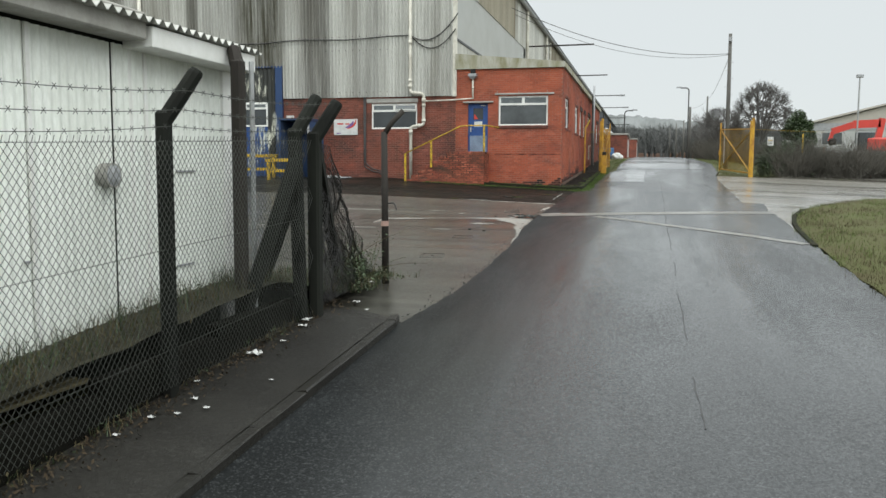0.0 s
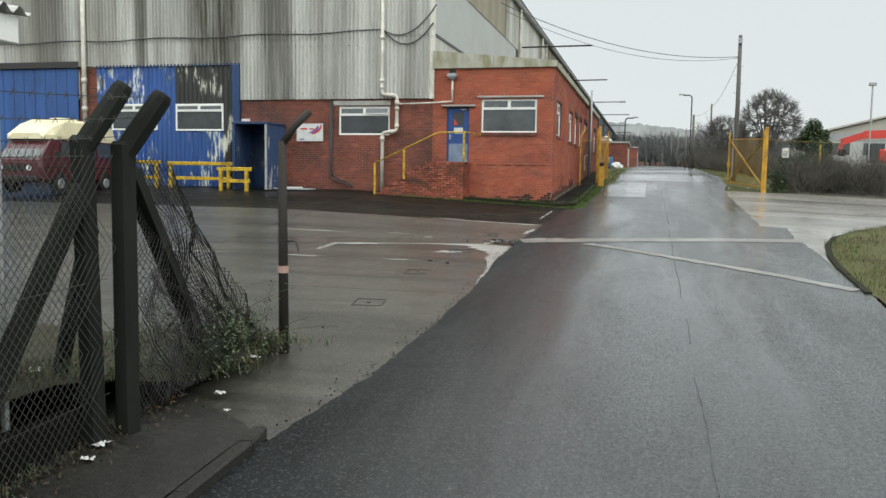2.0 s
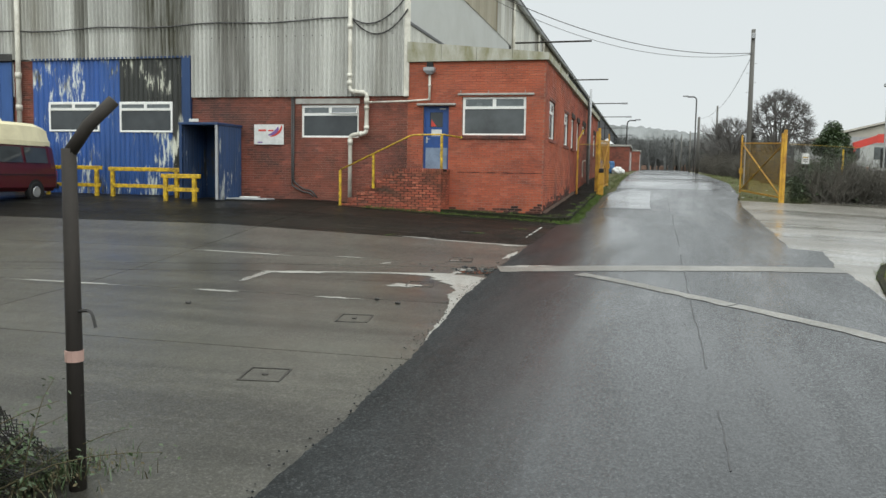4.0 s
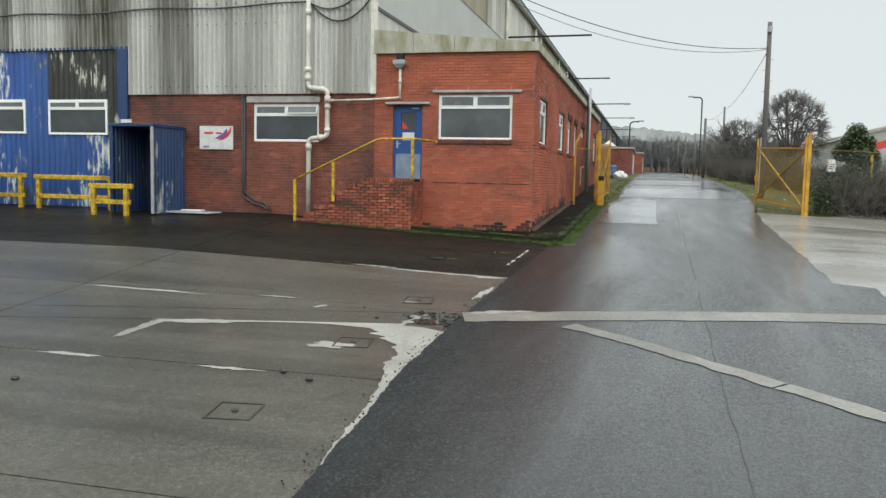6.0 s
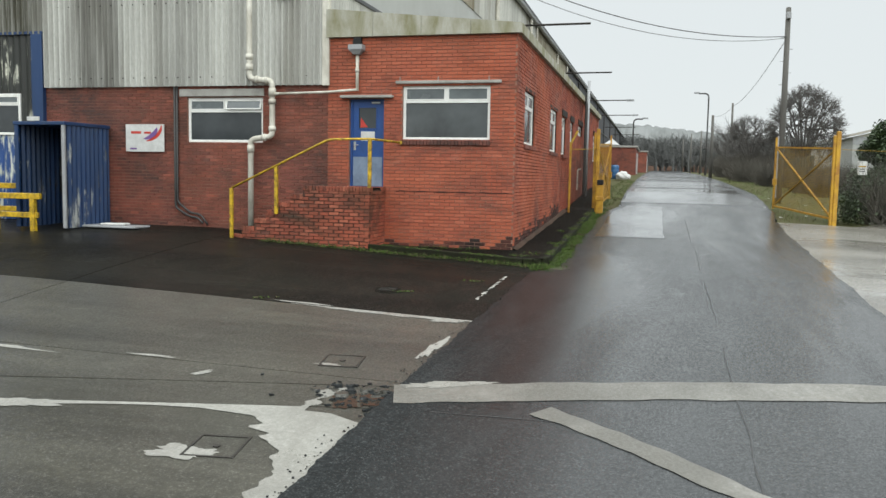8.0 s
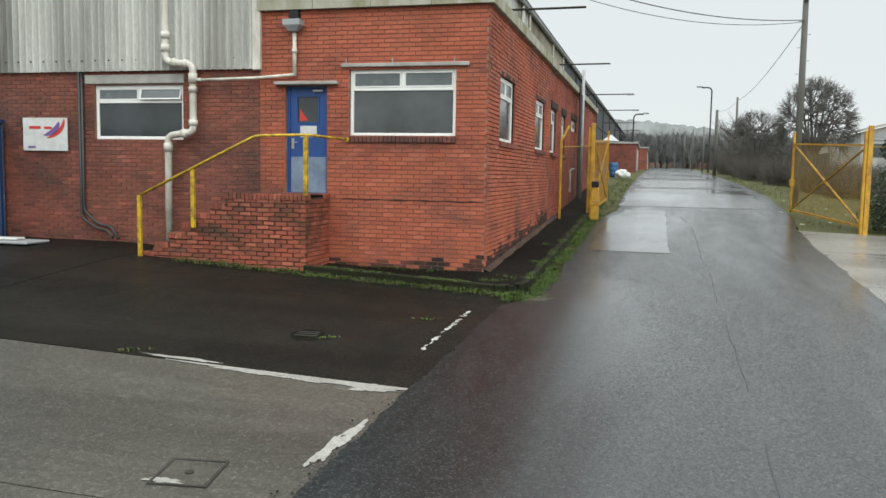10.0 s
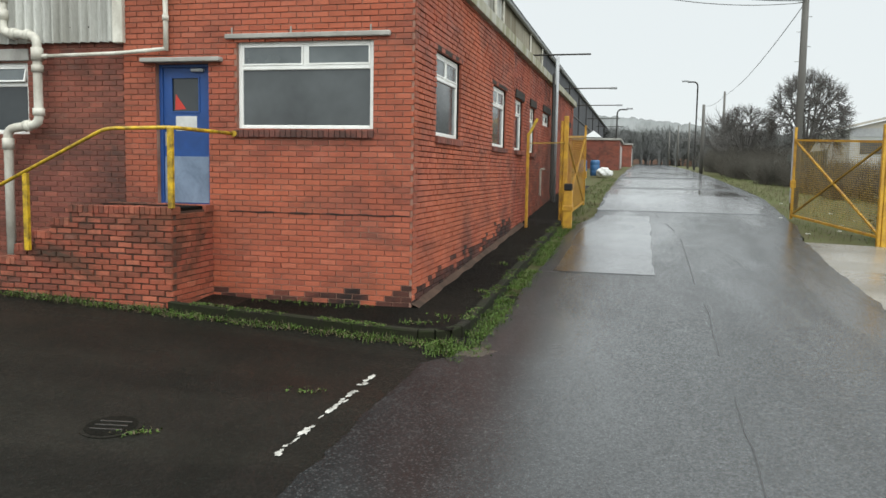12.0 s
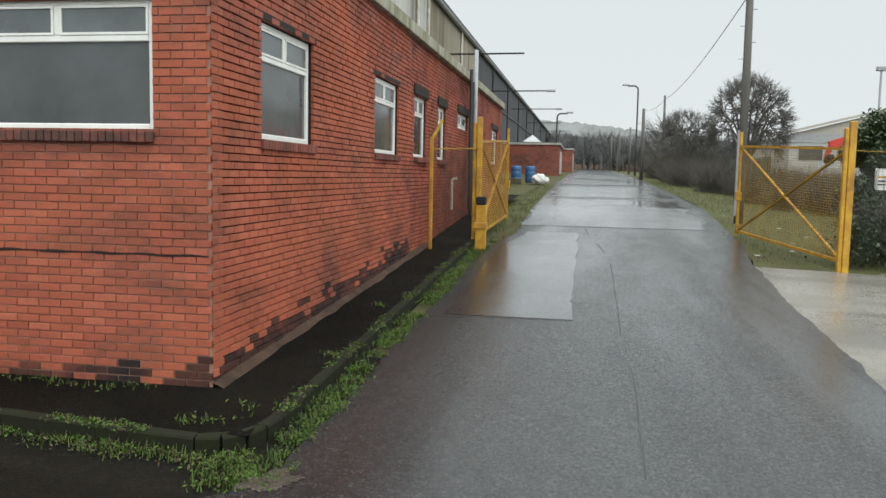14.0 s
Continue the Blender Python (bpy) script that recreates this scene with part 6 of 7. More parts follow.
# ---------------------------------------------------------------- gates
def gate_leaf(hinge, end, zb, h, label, post_top, mat=yellow_gate, wire=wire_yellow, thick=0.011):
    th = thing("metal_gate", (*hinge, zb), label, "gate", "yellow gates")
    e = Vector((end[0] - hinge[0], end[1] - hinge[1], 0))
    L = e.length
    d = e.normalized()
    ez = 0.045 * (end[1] - hinge[1])
    P = lambda u, z: (d.x * u, d.y * u, z + ez * u / L)
    part("hinge_post", Mesh().slab((-0.06, -0.06, -0.3), (0.06, 0.06, post_top - zb), 0.012), mat, th)
    part("slam_post", Mesh().slab((-0.14, -0.05, -0.3), (-0.066, 0.06, post_top - zb - 0.12), 0.012), mat, th)
    f = Mesh()
    for a, b in ((P(0.12, 0.12), P(L, 0.12)), (P(0.12, h), P(L, h))):
        f.bar(a, b, 0.055, 0.055)
    for a, b in ((P(0.14, 0.1), P(0.14, h + 0.02)), (P(L, 0.02), P(L, h + 0.35))):
        f.bar(a, b, 0.06, 0.06, (d.x, d.y, 0))
    part("gate_frame", f, mat, th)
    part("diagonal", Mesh().bar(P(0.16, 0.14), P(L - 0.04, h - 0.02), 0.05, 0.04), mat, th)
    part("diagonal", Mesh().bar(P(0.16, h - 0.03), P(L - 0.04, 0.14), 0.04, 0.04), wire_yellow, th, "dulled brown-yellow brace")
    m = Mesh()
    for i in range(int((h - 0.15) / 0.052)):
        z = 0.16 + i * 0.052
        m.bar(P(0.16, z), P(L - 0.03, z), thick, 0.008)
    for i in range(int(L / 0.09)):
        m.bar(P(0.18 + i * 0.09, 0.14), P(0.18 + i * 0.09, h), 0.005, 0.005, (d.x, d.y, 0))
    part("wire_infill", m, wire, th, "rusty welded wire infill")
    part("latch", Mesh().slab((d.x * L - 0.07, d.y * L - 0.07, h * 0.5), (d.x * L + 0.07, d.y * L + 0.07, h * 0.5 + 0.22), 0.01), mat, th)
    return th


gate_leaf((4.58, 40.95), (3.55, 46.0), rise(41) + 0.02, 2.2, "open rusty yellow gate with wire infill and crossed braces", 5.0)
gate_leaf((-2.46, 42.6), (-2.3, 47.4), rise(42.6) + 0.1, 2.15, "yellow gate folded back along the brick office", 5.15, yellow_gate, yellow_gate, 0.02)
bol = thing("gate_stop", (-2.3, 41.85, rise(41.9)), "stubby yellow gate stop with black hinge block", "bollard")
part("stub", Mesh().slab((-0.11, -0.1, -0.1), (0.11, 0.1, 0.95), 0.015), yellow_gate, bol)
part("hinge_block", Mesh().slab((-0.1, -0.12, 0.95), (0.1, 0.1, 1.12), 0.02), rubber, bol)
part("clamp", Mesh().slab((-0.13, -0.13, 0.45), (0.13, 0.1, 0.58), 0.01), yellow_gate, bol)
yp = thing("fence_post", (-3.2, 40.95, rise(41) + 0.1), "slim mossy yellow post with cranked top against the brick", "fence post")
part("shaft", Mesh().slab((-0.032, -0.032, -0.1), (0.032, 0.032, 2.25), 0.006), yellow_gate, yp)
part("arm", Mesh().bar((0, 0, 2.2), (0.2, 0.05, 2.6), 0.065, 0.06), yellow, yp)
gp = thing("chain_link_fence", (-3.2, 40.95, rise(41) + 0.1), "rusty chain-link panel closing the gap beside the gate", "fence")
go = Vector(gp.location)
part("top_rail", Mesh().bar((0, 0, 2.02), (0.74, 1.65, 2.1), 0.024, 0.024), wire_yellow, gp)
gw = mesh_wires((-3.2, 40.95), (-2.46, 42.6), rise(41) + 0.1, rise(42.6) + 0.1, 2.0, 0.06, 0.003)
gw.v = [tuple(Vector(v) - go) for v in gw.v]
part("wire_mesh", gw, wire_mat, gp)
vp = thing("vent_pole", (-3.22, 47.3, rise(47) + 0.15), "tall galvanised flue pipe beside the office flank", "flue pipe")
part("pipe_run", Mesh().tube([(0, 0, 0), (0, 0, 4.5)], 0.055, 12), grey_paint, vp, "", True)
part("pipe_run", Mesh().tube([(-0.04, -0.35, 0), (-0.04, -0.35, 3.6)], 0.05, 8), black_pipe, vp)
part("pipe_run", Mesh().tube([(-0.04, -0.6, 0.2), (-0.04, -0.6, 3.9)], 0.04, 8), black_pipe, vp)
part("tap_pipe", Mesh().tube(bent([(0.02, -3.8, 0.3), (0.02, -3.8, 1.0), (0.14, -3.8, 1.02)], 0.05), 0.03, 6), white_pipe, vp)

# boundary fence and sign to the right of the gate
bf = thing("boundary_fence", (4.7, 41.1, rise(41)), "yellow-railed chain-link boundary beside dark scrub", "fence")
bo = Vector(bf.location)
end_ = Vector((8.8, 46.6))
zf = ground_z(*end_)
part("top_rail", Mesh().bar((0, 0, 2.2), (end_.x - bo.x, end_.y - bo.y, zf - bo.z + 2.2), 0.014, 0.014), wire_yellow, bf)
for t in (0.66, 1.0):
    q = Vector((bo.x, bo.y)).lerp(end_, t)
    part("post", Mesh().slab((q.x - bo.x - 0.035, q.y - bo.y - 0.035, ground_z(*q) - bo.z - 0.1), (q.x - bo.x + 0.035, q.y - bo.y + 0.035, ground_z(*q) - bo.z + (2.1 if t < 1 else 1.4)), 0.006), yellow if t < 1 else door_wood, bf)
wb = mesh_wires((4.7, 41.1), tuple(end_), rise(41) + 0.1, zf + 0.1, 2.05, 0.09, 0.0025)
wb.v = [tuple(Vector(v) - bo) for v in wb.v]
part("wire_mesh", wb, wire_mat, bf)
sp = thing("warning_sign", (5.5, 42.2, 3.97), "small white plate wired to the boundary fence", "sign")
part("plate", Mesh().slab((-0.18, -0.05, -0.21), (0.18, -0.03, 0.21), 0.03, pose(0, 0, 0, 0, 0, 35)), litter_mat, sp)
part("lettering_bar", Mesh().slab((-0.14, -0.056, 0.02), (0.14, -0.051, 0.06), 0.002, pose(0, 0, 0, 0, 0, 35)), yellow, sp)
for s in (-0.05, -0.12):
    part("lettering_bar", Mesh().slab((-0.12, -0.056, s), (0.1, -0.051, s + 0.025), 0.002, pose(0, 0, 0, 0, 0, 35)), rubber, sp)


# ---------------------------------------------------------------- poles, lamps and wires
def telegraph(x, y, top, r, label, arms=True):
    th = thing("telegraph_pole", (x, y, ground_z(x, y) - 0.05), label, "telegraph pole", "telegraph poles")
    h = top - ground_z(x, y) + 0.05
    part("pole", Mesh().tube([(0, 0, -0.3), (0.02, 0, h * 0.5), (0, 0, h)], [r, r * 0.88, r * 0.72], 12), pole_wood, th, "", True)
    if arms:
        for i in range(6):
            part("step_iron", Mesh().tube([(-0.22 * (1 if i % 2 else -1), 0, h * 0.55 + i * 0.45), (0, 0, h * 0.55 + i * 0.45)], 0.014, 5), steel_mat, th)
        part("insulator_bracket", Mesh().slab((-0.09, -0.22, h - 0.45), (0.09, -0.08, h - 0.2), 0.02), grey_paint, th)
        part("cable_guard", Mesh().slab((-0.14, -0.12, 0.2), (-0.09, -0.02, 2.6), 0.01), grey_paint, th, "grey cable guard")
    return th


telegraph(4.12, 49.06, 10.2, 0.128, "tall grey wooden telegraph pole with step irons")
telegraph(3.85, 87, 9.05, 0.15, "short dark wooden pole beside the road", False)
telegraph(5.95, 94, 10.7, 0.12, "slim dark wooden pole among the scrub", False)
for x, y, t in ((4.5, 118, 9.6), (4.2, 140, 10.5), (3.8, 165, 11)):
    telegraph(x, y, t, 0.12, "distant dark wooden pole beside the road", False)


def lamp_post(x, y, h, side, label):
    th = thing("street_lamp", (x, y, ground_z(x, y)), label, "street lamp", "street lamps")
    part("base", Mesh().tube([(0, 0, -0.1), (0, 0, 1.4)], 0.12, 10), black_pipe, th)
    part("column", Mesh().tube([(0, 0, 1.4)] + bent([(0, 0, 1.5), (0, 0, h), (side * 1.0, 0, h - 0.02)], 0.95, 10), 0.075, 8), black_pipe, th, "", True)
    part("lantern", Mesh().slab((min(side * 0.9, side * 1.55), -0.13, h + 0.0), (max(side * 0.9, side * 1.55), 0.13, h + 0.17), 0.04), grey_paint, th)


lamp_post(4.6, 108, 8.8, -1, "old dark street lamp with curved arm")
lamp_post(-3.2, 106.4, 5.9, 1, "old dark street lamp beside a low brick block")
for i, (y, head) in enumerate(((50.4, False), (67.2, False), (86.5, True), (104, True), (126, False), (146, False))):
    th = thing("lamp_arm", (-7.5, y, 10.05 + 0.006 * (y - 50)), "long steel bracket arm fixed to the shed flank", "lamp bracket", "lamp brackets")
    part("arm", Mesh().tube([(0, 0, 0), (4.0 + (0.5 if head else 0), 0, 0.02)], 0.045, 6), timber_dark, th)
    if head:
        part("lantern", Mesh().slab((4.2, -0.12, -0.06), (4.85, 0.12, 0.12), 0.04), grey_paint, th)
fl = thing("floodlight_mast", (18.37, 82.1, ground_z(18.4, 82)), "slim grey floodlight mast in the far yard", "floodlight")
part("mast", Mesh().tube([(0, 0, 0), (0, 0, 7.9)], 0.07, 8), steel_mat, fl)
part("flood_head", Mesh().slab((-0.3, -0.15, 7.8), (0.3, 0.15, 8.1), 0.04), grey_paint, fl)


def overhead(a, b, sag, r, label):
    th = thing("overhead_wire", a, label, "wire", "overhead wires")
    a, b = Vector(a), Vector(b)
    n = 36
    part("wire", Mesh().tube([(b - a) * t - Vector((0, 0, sag * 4 * t * (1 - t))) for t in (i / n for i in range(n + 1))], r, 4), black_pipe, th)


overhead((4.1, 49.0, 9.1), (-6.74, 39.67, 10.29), 0.76, 0.016, "slack black wire from the pole to the shed")
overhead((4.1, 49.0, 9.04), (-6.74, 40.87, 10.19), 0.88, 0.011, "slack thin wire from the pole to the shed")
overhead((4.15, 49.1, 9.1), (5.95, 94, 10.4), 0.45, 0.013, "wire sagging between the wooden poles")
overhead((5.95, 94, 10.4), (3.85, 87, 8.95), 0.3, 0.013, "wire sagging between the wooden poles")


# ---------------------------------------------------------------- things further along the road
def low_block(x0, x1, y0, y1, h, label):
    z = rise((y0 + y1) / 2) - 0.3
    th = thing("brick_outhouse", (x0, y0, z), label, "outhouse", "brick outhouses")
    part("wall", Mesh().box((0, 0, 0), (x1 - x0, y1 - y0, h)), brick_old, th)
    part("roof", Mesh().slab((-0.1, -0.12, h), (x1 - x0 + 0.15, y1 - y0 + 0.1, h + 0.18), 0.02), lintel_mat, th)
    part("door", Mesh().box((x1 - x0, (y1 - y0) * 0.3, 0.3), (x1 - x0 + 0.03, (y1 - y0) * 0.45, h - 0.4)), litter_mat, th)
    part("door", Mesh().box((x1 - x0, (y1 - y0) * 0.6, 0.3), (x1 - x0 + 0.03, (y1 - y0) * 0.72, h - 0.4)), litter_mat, th)
    return th


lb = low_block(-7.4, -2.55, 95, 106, 2.75, "low red brick outhouse with flat roof beside the shed")
part("vent_cowl", Mesh().add([(1.6, 2, 3.1), (3.2, 2, 3.1), (3.2, 4, 3.1), (1.6, 4, 3.1), (2.4, 3, 3.75)], [(0, 1, 4), (1, 2, 4), (2, 3, 4), (3, 0, 4), (3, 2, 1, 0)]), steel_mat, lb, "pale pyramid roof vent")
low_block(-6.0, -1.9, 126, 134, 2.9, "small red brick outhouse further down the road")


def barrel(x, y, mat, label):
    th = thing("barrel", (x, y, ground_z(x, y)), label, "barrel", "plastic barrels")
    prof = [(0.24, 0), (0.28, 0.06), (0.29, 0.3), (0.275, 0.33), (0.29, 0.36), (0.29, 0.62), (0.275, 0.65), (0.29, 0.68), (0.28, 0.88), (0.24, 0.94)]
    m = Mesh().tube([(0, 0, z) for r, z in prof], [r for r, z in prof], 18)
    part("drum", m, mat, th, "", True)
    part("lid", Mesh().tube([(0, 0, 0.94), (0, 0, 0.97)], 0.2, 16), rubber, th)


plastic_blue = worn("faded_blue_plastic", (0.03, 0.11, 0.24), (0.02, 0.06, 0.14), 0.45, 0, 20, 2, 0.5, 0.05)
barrel(-3.95, 69.5, plastic_blue, "faded blue plastic drum beside the shed")
barrel(-3.3, 71.2, plastic_blue, "faded blue plastic drum beside white sacks")
for i, (x, y, s) in enumerate(((-2.75, 70.6, 0.42), (-2.55, 71.1, 0.32), (-3.0, 71.6, 0.36))):
    th = thing("sack", (x, y, ground_z(x, y)), "slumped white plastic sack on the verge", "sack", "white sacks")
    bm = bmesh.new()
    bmesh.ops.create_icosphere(bm, subdivisions=3, radius=s)
    for v in bm.verts:
        v.co *= 1 + 0.25 * noise.noise(v.co * 4 + Vector((i, 0, 0)))
        v.co.z = max(0, v.co.z * 0.8 + s * 0.5)
    me = bpy.data.meshes.new("bag")
    bm.to_mesh(me)
    bm.free()
    me.materials.append(litter_mat)
    part("bag", me, litter_mat, th)
for i in range(3):
    x, y = -4.6 + i * 0.25, 66.5 + i * 0.5
    th = thing("timber_stack", (x, y, ground_z(x, y)), "low stack of weathered planks by the verge", "planks", "plank stacks")
    for k in range(4):
        part("plank", Mesh().slab((-0.6, -0.1 + 0.02 * k, k * 0.08), (0.6, 0.1 + 0.02 * k, k * 0.08 + 0.07), 0.008), weed_dry, th)


def digger():
    th = thing("excavator", (21.9, 92, ground_z(21.9, 92)), "red tracked excavator parked with boom raised", "excavator")
    part("track", Mesh().slab((-1.6, -1.3, 0), (2.0, -0.7, 0.9), 0.25), rubber, th)
    part("track", Mesh().slab((-1.6, 0.7, 0), (2.0, 1.3, 0.9), 0.25), rubber, th)
    part("engine_body", Mesh().slab((-0.6, -1.3, 1.1), (2.4, 1.3, 2.5), 0.15), red_paint, th)
    part("cab", Mesh().slab((-1.4, -1.2, 1.1), (0.0, -0.1, 3.1), 0.12), pane_dark, th)
    part("boom", Mesh().bar((0.9, 0.3, 4.0), (-1.6, 0.3, 3.9), 0.5, 0.8).bar((-1.4, 0.3, 3.95), (-3.6, 0.3, 3.2), 0.45, 0.65), red_paint, th)
    part("dipper", Mesh().bar((1.1, 0.3, 4.5), (0.6, 0.3, 1.4), 0.5, 0.6), red_paint, th)
    part("dipper", Mesh().bar((-3.5, 0.3, 3.3), (-3.8, 0.3, 2.2), 0.3, 0.34), red_paint, th)
    part("bucket", Mesh().slab((-3.9, -0.1, 1.8), (-3.2, 0.7, 2.5), 0.15), timber_dark, th)
    part("dipper", Mesh().bar((3.0, 0.4, 4.1), (3.3, 0.4, 1.2), 0.55, 0.6), red_paint, th)


digger()


def far_building(x, y, w, d, e, rdg, label, wallm, roofm):
    th = thing("warehouse", (x, y, ground_z(min(x, 40), y)), label, "warehouse", "distant warehouses")
    part("wall", Mesh().box((0, 0, 0), (w, d, e)), wallm, th)
    part("gable", Mesh().add([(0, -0.02, e), (w, -0.02, e), (w / 2, -0.02, rdg - 0.1), (0, 0.2, e), (w, 0.2, e), (w / 2, 0.2, rdg - 0.1)], [(0, 1, 2), (3, 5, 4), (0, 2, 5, 3), (1, 4, 5, 2), (0, 3, 4, 1)]), roofm, th)
    part("roof", Mesh().add([(x, y, z + k) for k in (0, 0.25) for y in (-0.5, d + 0.5) for x, z in ((-0.5, e), (w / 2, rdg), (w + 0.5, e))], [(0, 1, 4, 3), (1, 2, 5, 4), (6, 9, 10, 7), (7, 10, 11, 8), (0, 6, 7, 1), (1, 7, 8, 2), (0, 3, 9, 6), (2, 8, 11, 5)]), roofm, th)
    for i in range(int(w / 4)):
        part("window", Mesh().box((1 + i * 4, -0.06, e * 0.45), (3.4 + i * 4, 0.05, e * 0.75)), pane_grey, th)
    part("band", Mesh().box((-0.05, -0.08, e * 0.82), (w + 0.05, 0.0, e)), grey_paint, th)


cream_roof = worn("pale_sheet_roof", (0.4, 0.375, 0.33), (0.3, 0.28, 0.25), 0.6, 0, 5, 0.3, 0.6, 0.05)
far_building(21.3, 118, 40, 26, 5.0, 10.2, "pale-roofed warehouse with a red band, beyond the scrub", clad_plain, cream_roof)


# ---------------------------------------------------------------- manholes and small litter
def manhole(x, y, w, round_=False):
    th = thing("manhole_cover", (x, y, ground_z(x, y) - 0.012), "wet iron manhole cover set in the concrete", "manhole cover", "manhole covers")
    th.rotation_euler = (0.06, 0, radians(8))
    if round_:
        part("frame", Mesh().tube([(0, 0, -0.02), (0, 0, 0.006)], w * 0.6, 28), concrete_dark, th)
        part("plate", Mesh().tube([(0, 0, 0.0), (0, 0, 0.01)], w * 0.5, 28), paving_mat, th)
    else:
        m = Mesh()
        for a, b in (((-w, -w), (w, -w + 0.022)), ((-w, w - 0.022), (w, w)), ((-w, -w + 0.022), (-w + 0.022, w - 0.022)), ((w - 0.022, -w + 0.022), (w, w - 0.022))):
            m.box((*a, -0.02), (*b, 0.01))
        part("frame", m, cast_iron, th)
        part("plate", Mesh().slab((-w + 0.03, -w + 0.03, -0.02), (w - 0.03, w - 0.03, 0.004), 0.003), concrete, th)
        part("lifting_eye", Mesh().tube([(0, 0, 0.0), (0, 0, 0.014)], 0.035, 10), cast_iron, th)
        return th
    for i in range(-1, 2):
        part("tread_bar", Mesh().slab((-w * 0.33, i * w * 0.2 - 0.008, 0.006), (w * 0.33, i * w * 0.2 + 0.008, 0.016), 0.002), cast_iron, th)


for x, y in ((-3.95, 23.6), (-4.06, 21.02), (-4.24, 18.33), (-4.22, 15.6)):
    manhole(x, y, 0.23)
manhole(-4.67, 27.35, 0.42, True)

rnd = random.Random(77)


def scrap(x, y, z, s, label, mat=litter_mat):
    s *= 0.62
    th = thing("litter", (x, y, z), label, "litter", "scraps of litter")
    n, m = 6, Mesh()
    vs = []
    for i in range(n):
        for j in range(n):
            u, v = i / (n - 1) - 0.5, j / (n - 1) - 0.5
            vs.append((u * s * 1.4 + 0.5 * s * noise.noise((u * 4, v * 4, x * 9)), v * s + 0.3 * s * noise.noise((u * 3, v * 3, y * 9 + 5)), 0.005 + s * 0.8 * abs(noise.noise((u * 3.3 + x * 7, v * 3.3, y)))))
    m.add(vs, [(i * n + j, i * n + j + 1, (i + 1) * n + j + 1, (i + 1) * n + j) for i in range(n - 1) for j in range(n - 1)])
    part("scrap", m, mat, th)


def pave_z(x, y):
    return rise(y) + 0.125 + 0.09 * (-3.3 - x) / 1.4


for x, y, s in ((-4.12, 7.95, 0.17), (-4.18, 9.4, 0.16), (-4.1, 9.15, 0.1), (-4.22, 7.0, 0.06), (-4.0, 6.6, 0.06), (-3.95, 6.25, 0.05), (-4.1, 6.1, 0.07), (-3.8, 6.45, 0.06), (-4.15, 5.7, 0.06), (-4.05, 8.5, 0.07), (-4.15, 11.1, 0.1), (-3.85, 10.7, 0.06), (-3.6, 7.3, 0.05)):
    scrap(x, y, pave_z(x, y) if y < 10.6 else rise(y) + 0.03, s, "crumpled white scrap of wet paper")
for x, y, s in ((-4.2, 11.9, 0.13), (-5.0, 10.4, 0.2), (-5.4, 10.9, 0.12), (-4.7, 11.3, 0.09), (-4.9, 12.2, 0.1), (-5.2, 9.9, 0.15)):
    scrap(x, y, plot_z(x, y), s, "crumpled white wrapper among weeds")
for x, y, s in ((4.5, 44.5, 0.12), (5.2, 46, 0.1), (4.9, 47.6, 0.12), (4.2, 43.2, 0.1), (5.6, 44.6, 0.1), (3.2, 45.5, 0.1), (3.9, 50, 0.1), (3.3, 42.2, 0.12)):
    scrap(x, y, ground_z(x, y) + 0.02, s, "white scrap of litter on the grass")
for x, y in ((-3.95, 19.4), (-4.35, 19.6), (-7.0, 18.6)):
    th = thing("stone", (x, y, ground_z(x, y) - 0.01), "small dark lump of broken stone", "stone", "loose stones")
    part("lump", Mesh().slab((-0.04, -0.03, 0), (0.04, 0.03, 0.035), 0.012, pose(0, 0, 0, 8, 5, x * 50)), cast_iron, th)
part("worn_spot", blot(-2.22, 30.2, 0.22, 0.15, 0.034, 61, 0.5, 50, 0.5), concrete, pale, "brown scoured concrete at the kerb corner")
chips = Mesh()
for i in range(420):
    y = rnd.uniform(6, 26)
    x = road_left(y) + rnd.gauss(-0.05, 0.09)
    s, z = rnd.uniform(0.004, 0.009), ground_z(x, y)
    chips.box((-s, -s, 0), (s, s * rnd.uniform(0.5, 1.2), s), pose(x, y, z, rnd.uniform(-20, 20), rnd.uniform(-20, 20), rnd.uniform(0, 180)))
for i in range(130):
    x, y = rnd.gauss(-3.15, 0.4), rnd.gauss(22.5, 0.2)
    s = rnd.uniform(0.008, 0.025)
    chips.box((-s, -s, 0), (s, s, s * 0.7), pose(x, y, ground_z(x, y) - 0.01, rnd.uniform(-20, 20), rnd.uniform(-20, 20), rnd.uniform(0, 180)))
setting("road_grit", chips, asphalt, "crumbled asphalt along the broken road edge", "grit", "stuff")


# ---------------------------------------------------------------- weeds and grass
def blade(m, x, y, z, h, lean, w):
    a = rnd.uniform(0, 2 * math.pi)
    dx, dy = math.cos(a) * lean, math.sin(a) * lean
    px, py = -math.sin(a) * w, math.cos(a) * w
    m.add([(x - px, y - py, z), (x + px, y + py, z), (x + dx * 0.45 + px * 0.6, y + dy * 0.45 + py * 0.6, z + h * 0.65), (x + dx * 0.45 - px * 0.6, y + dy * 0.45 - py * 0.6, z + h * 0.65), (x + dx, y + dy, z + h)], [(0, 1, 2, 3), (3, 2, 4)])


def leaf(m, p, s):
    q = Euler((rnd.uniform(-0.9, 0.9), rnd.uniform(-0.9, 0.9), rnd.uniform(0, 6.3))).to_matrix()
    p = Vector(p)
    m.add([p + q @ Vector(v) * s for v in ((-1, 0, 0), (0, -0.45, 0.12), (1, 0, 0), (0, 0.45, 0.12))], [(0, 1, 2), (0, 2, 3)])


strip_green, strip_dry = Mesh(), Mesh()


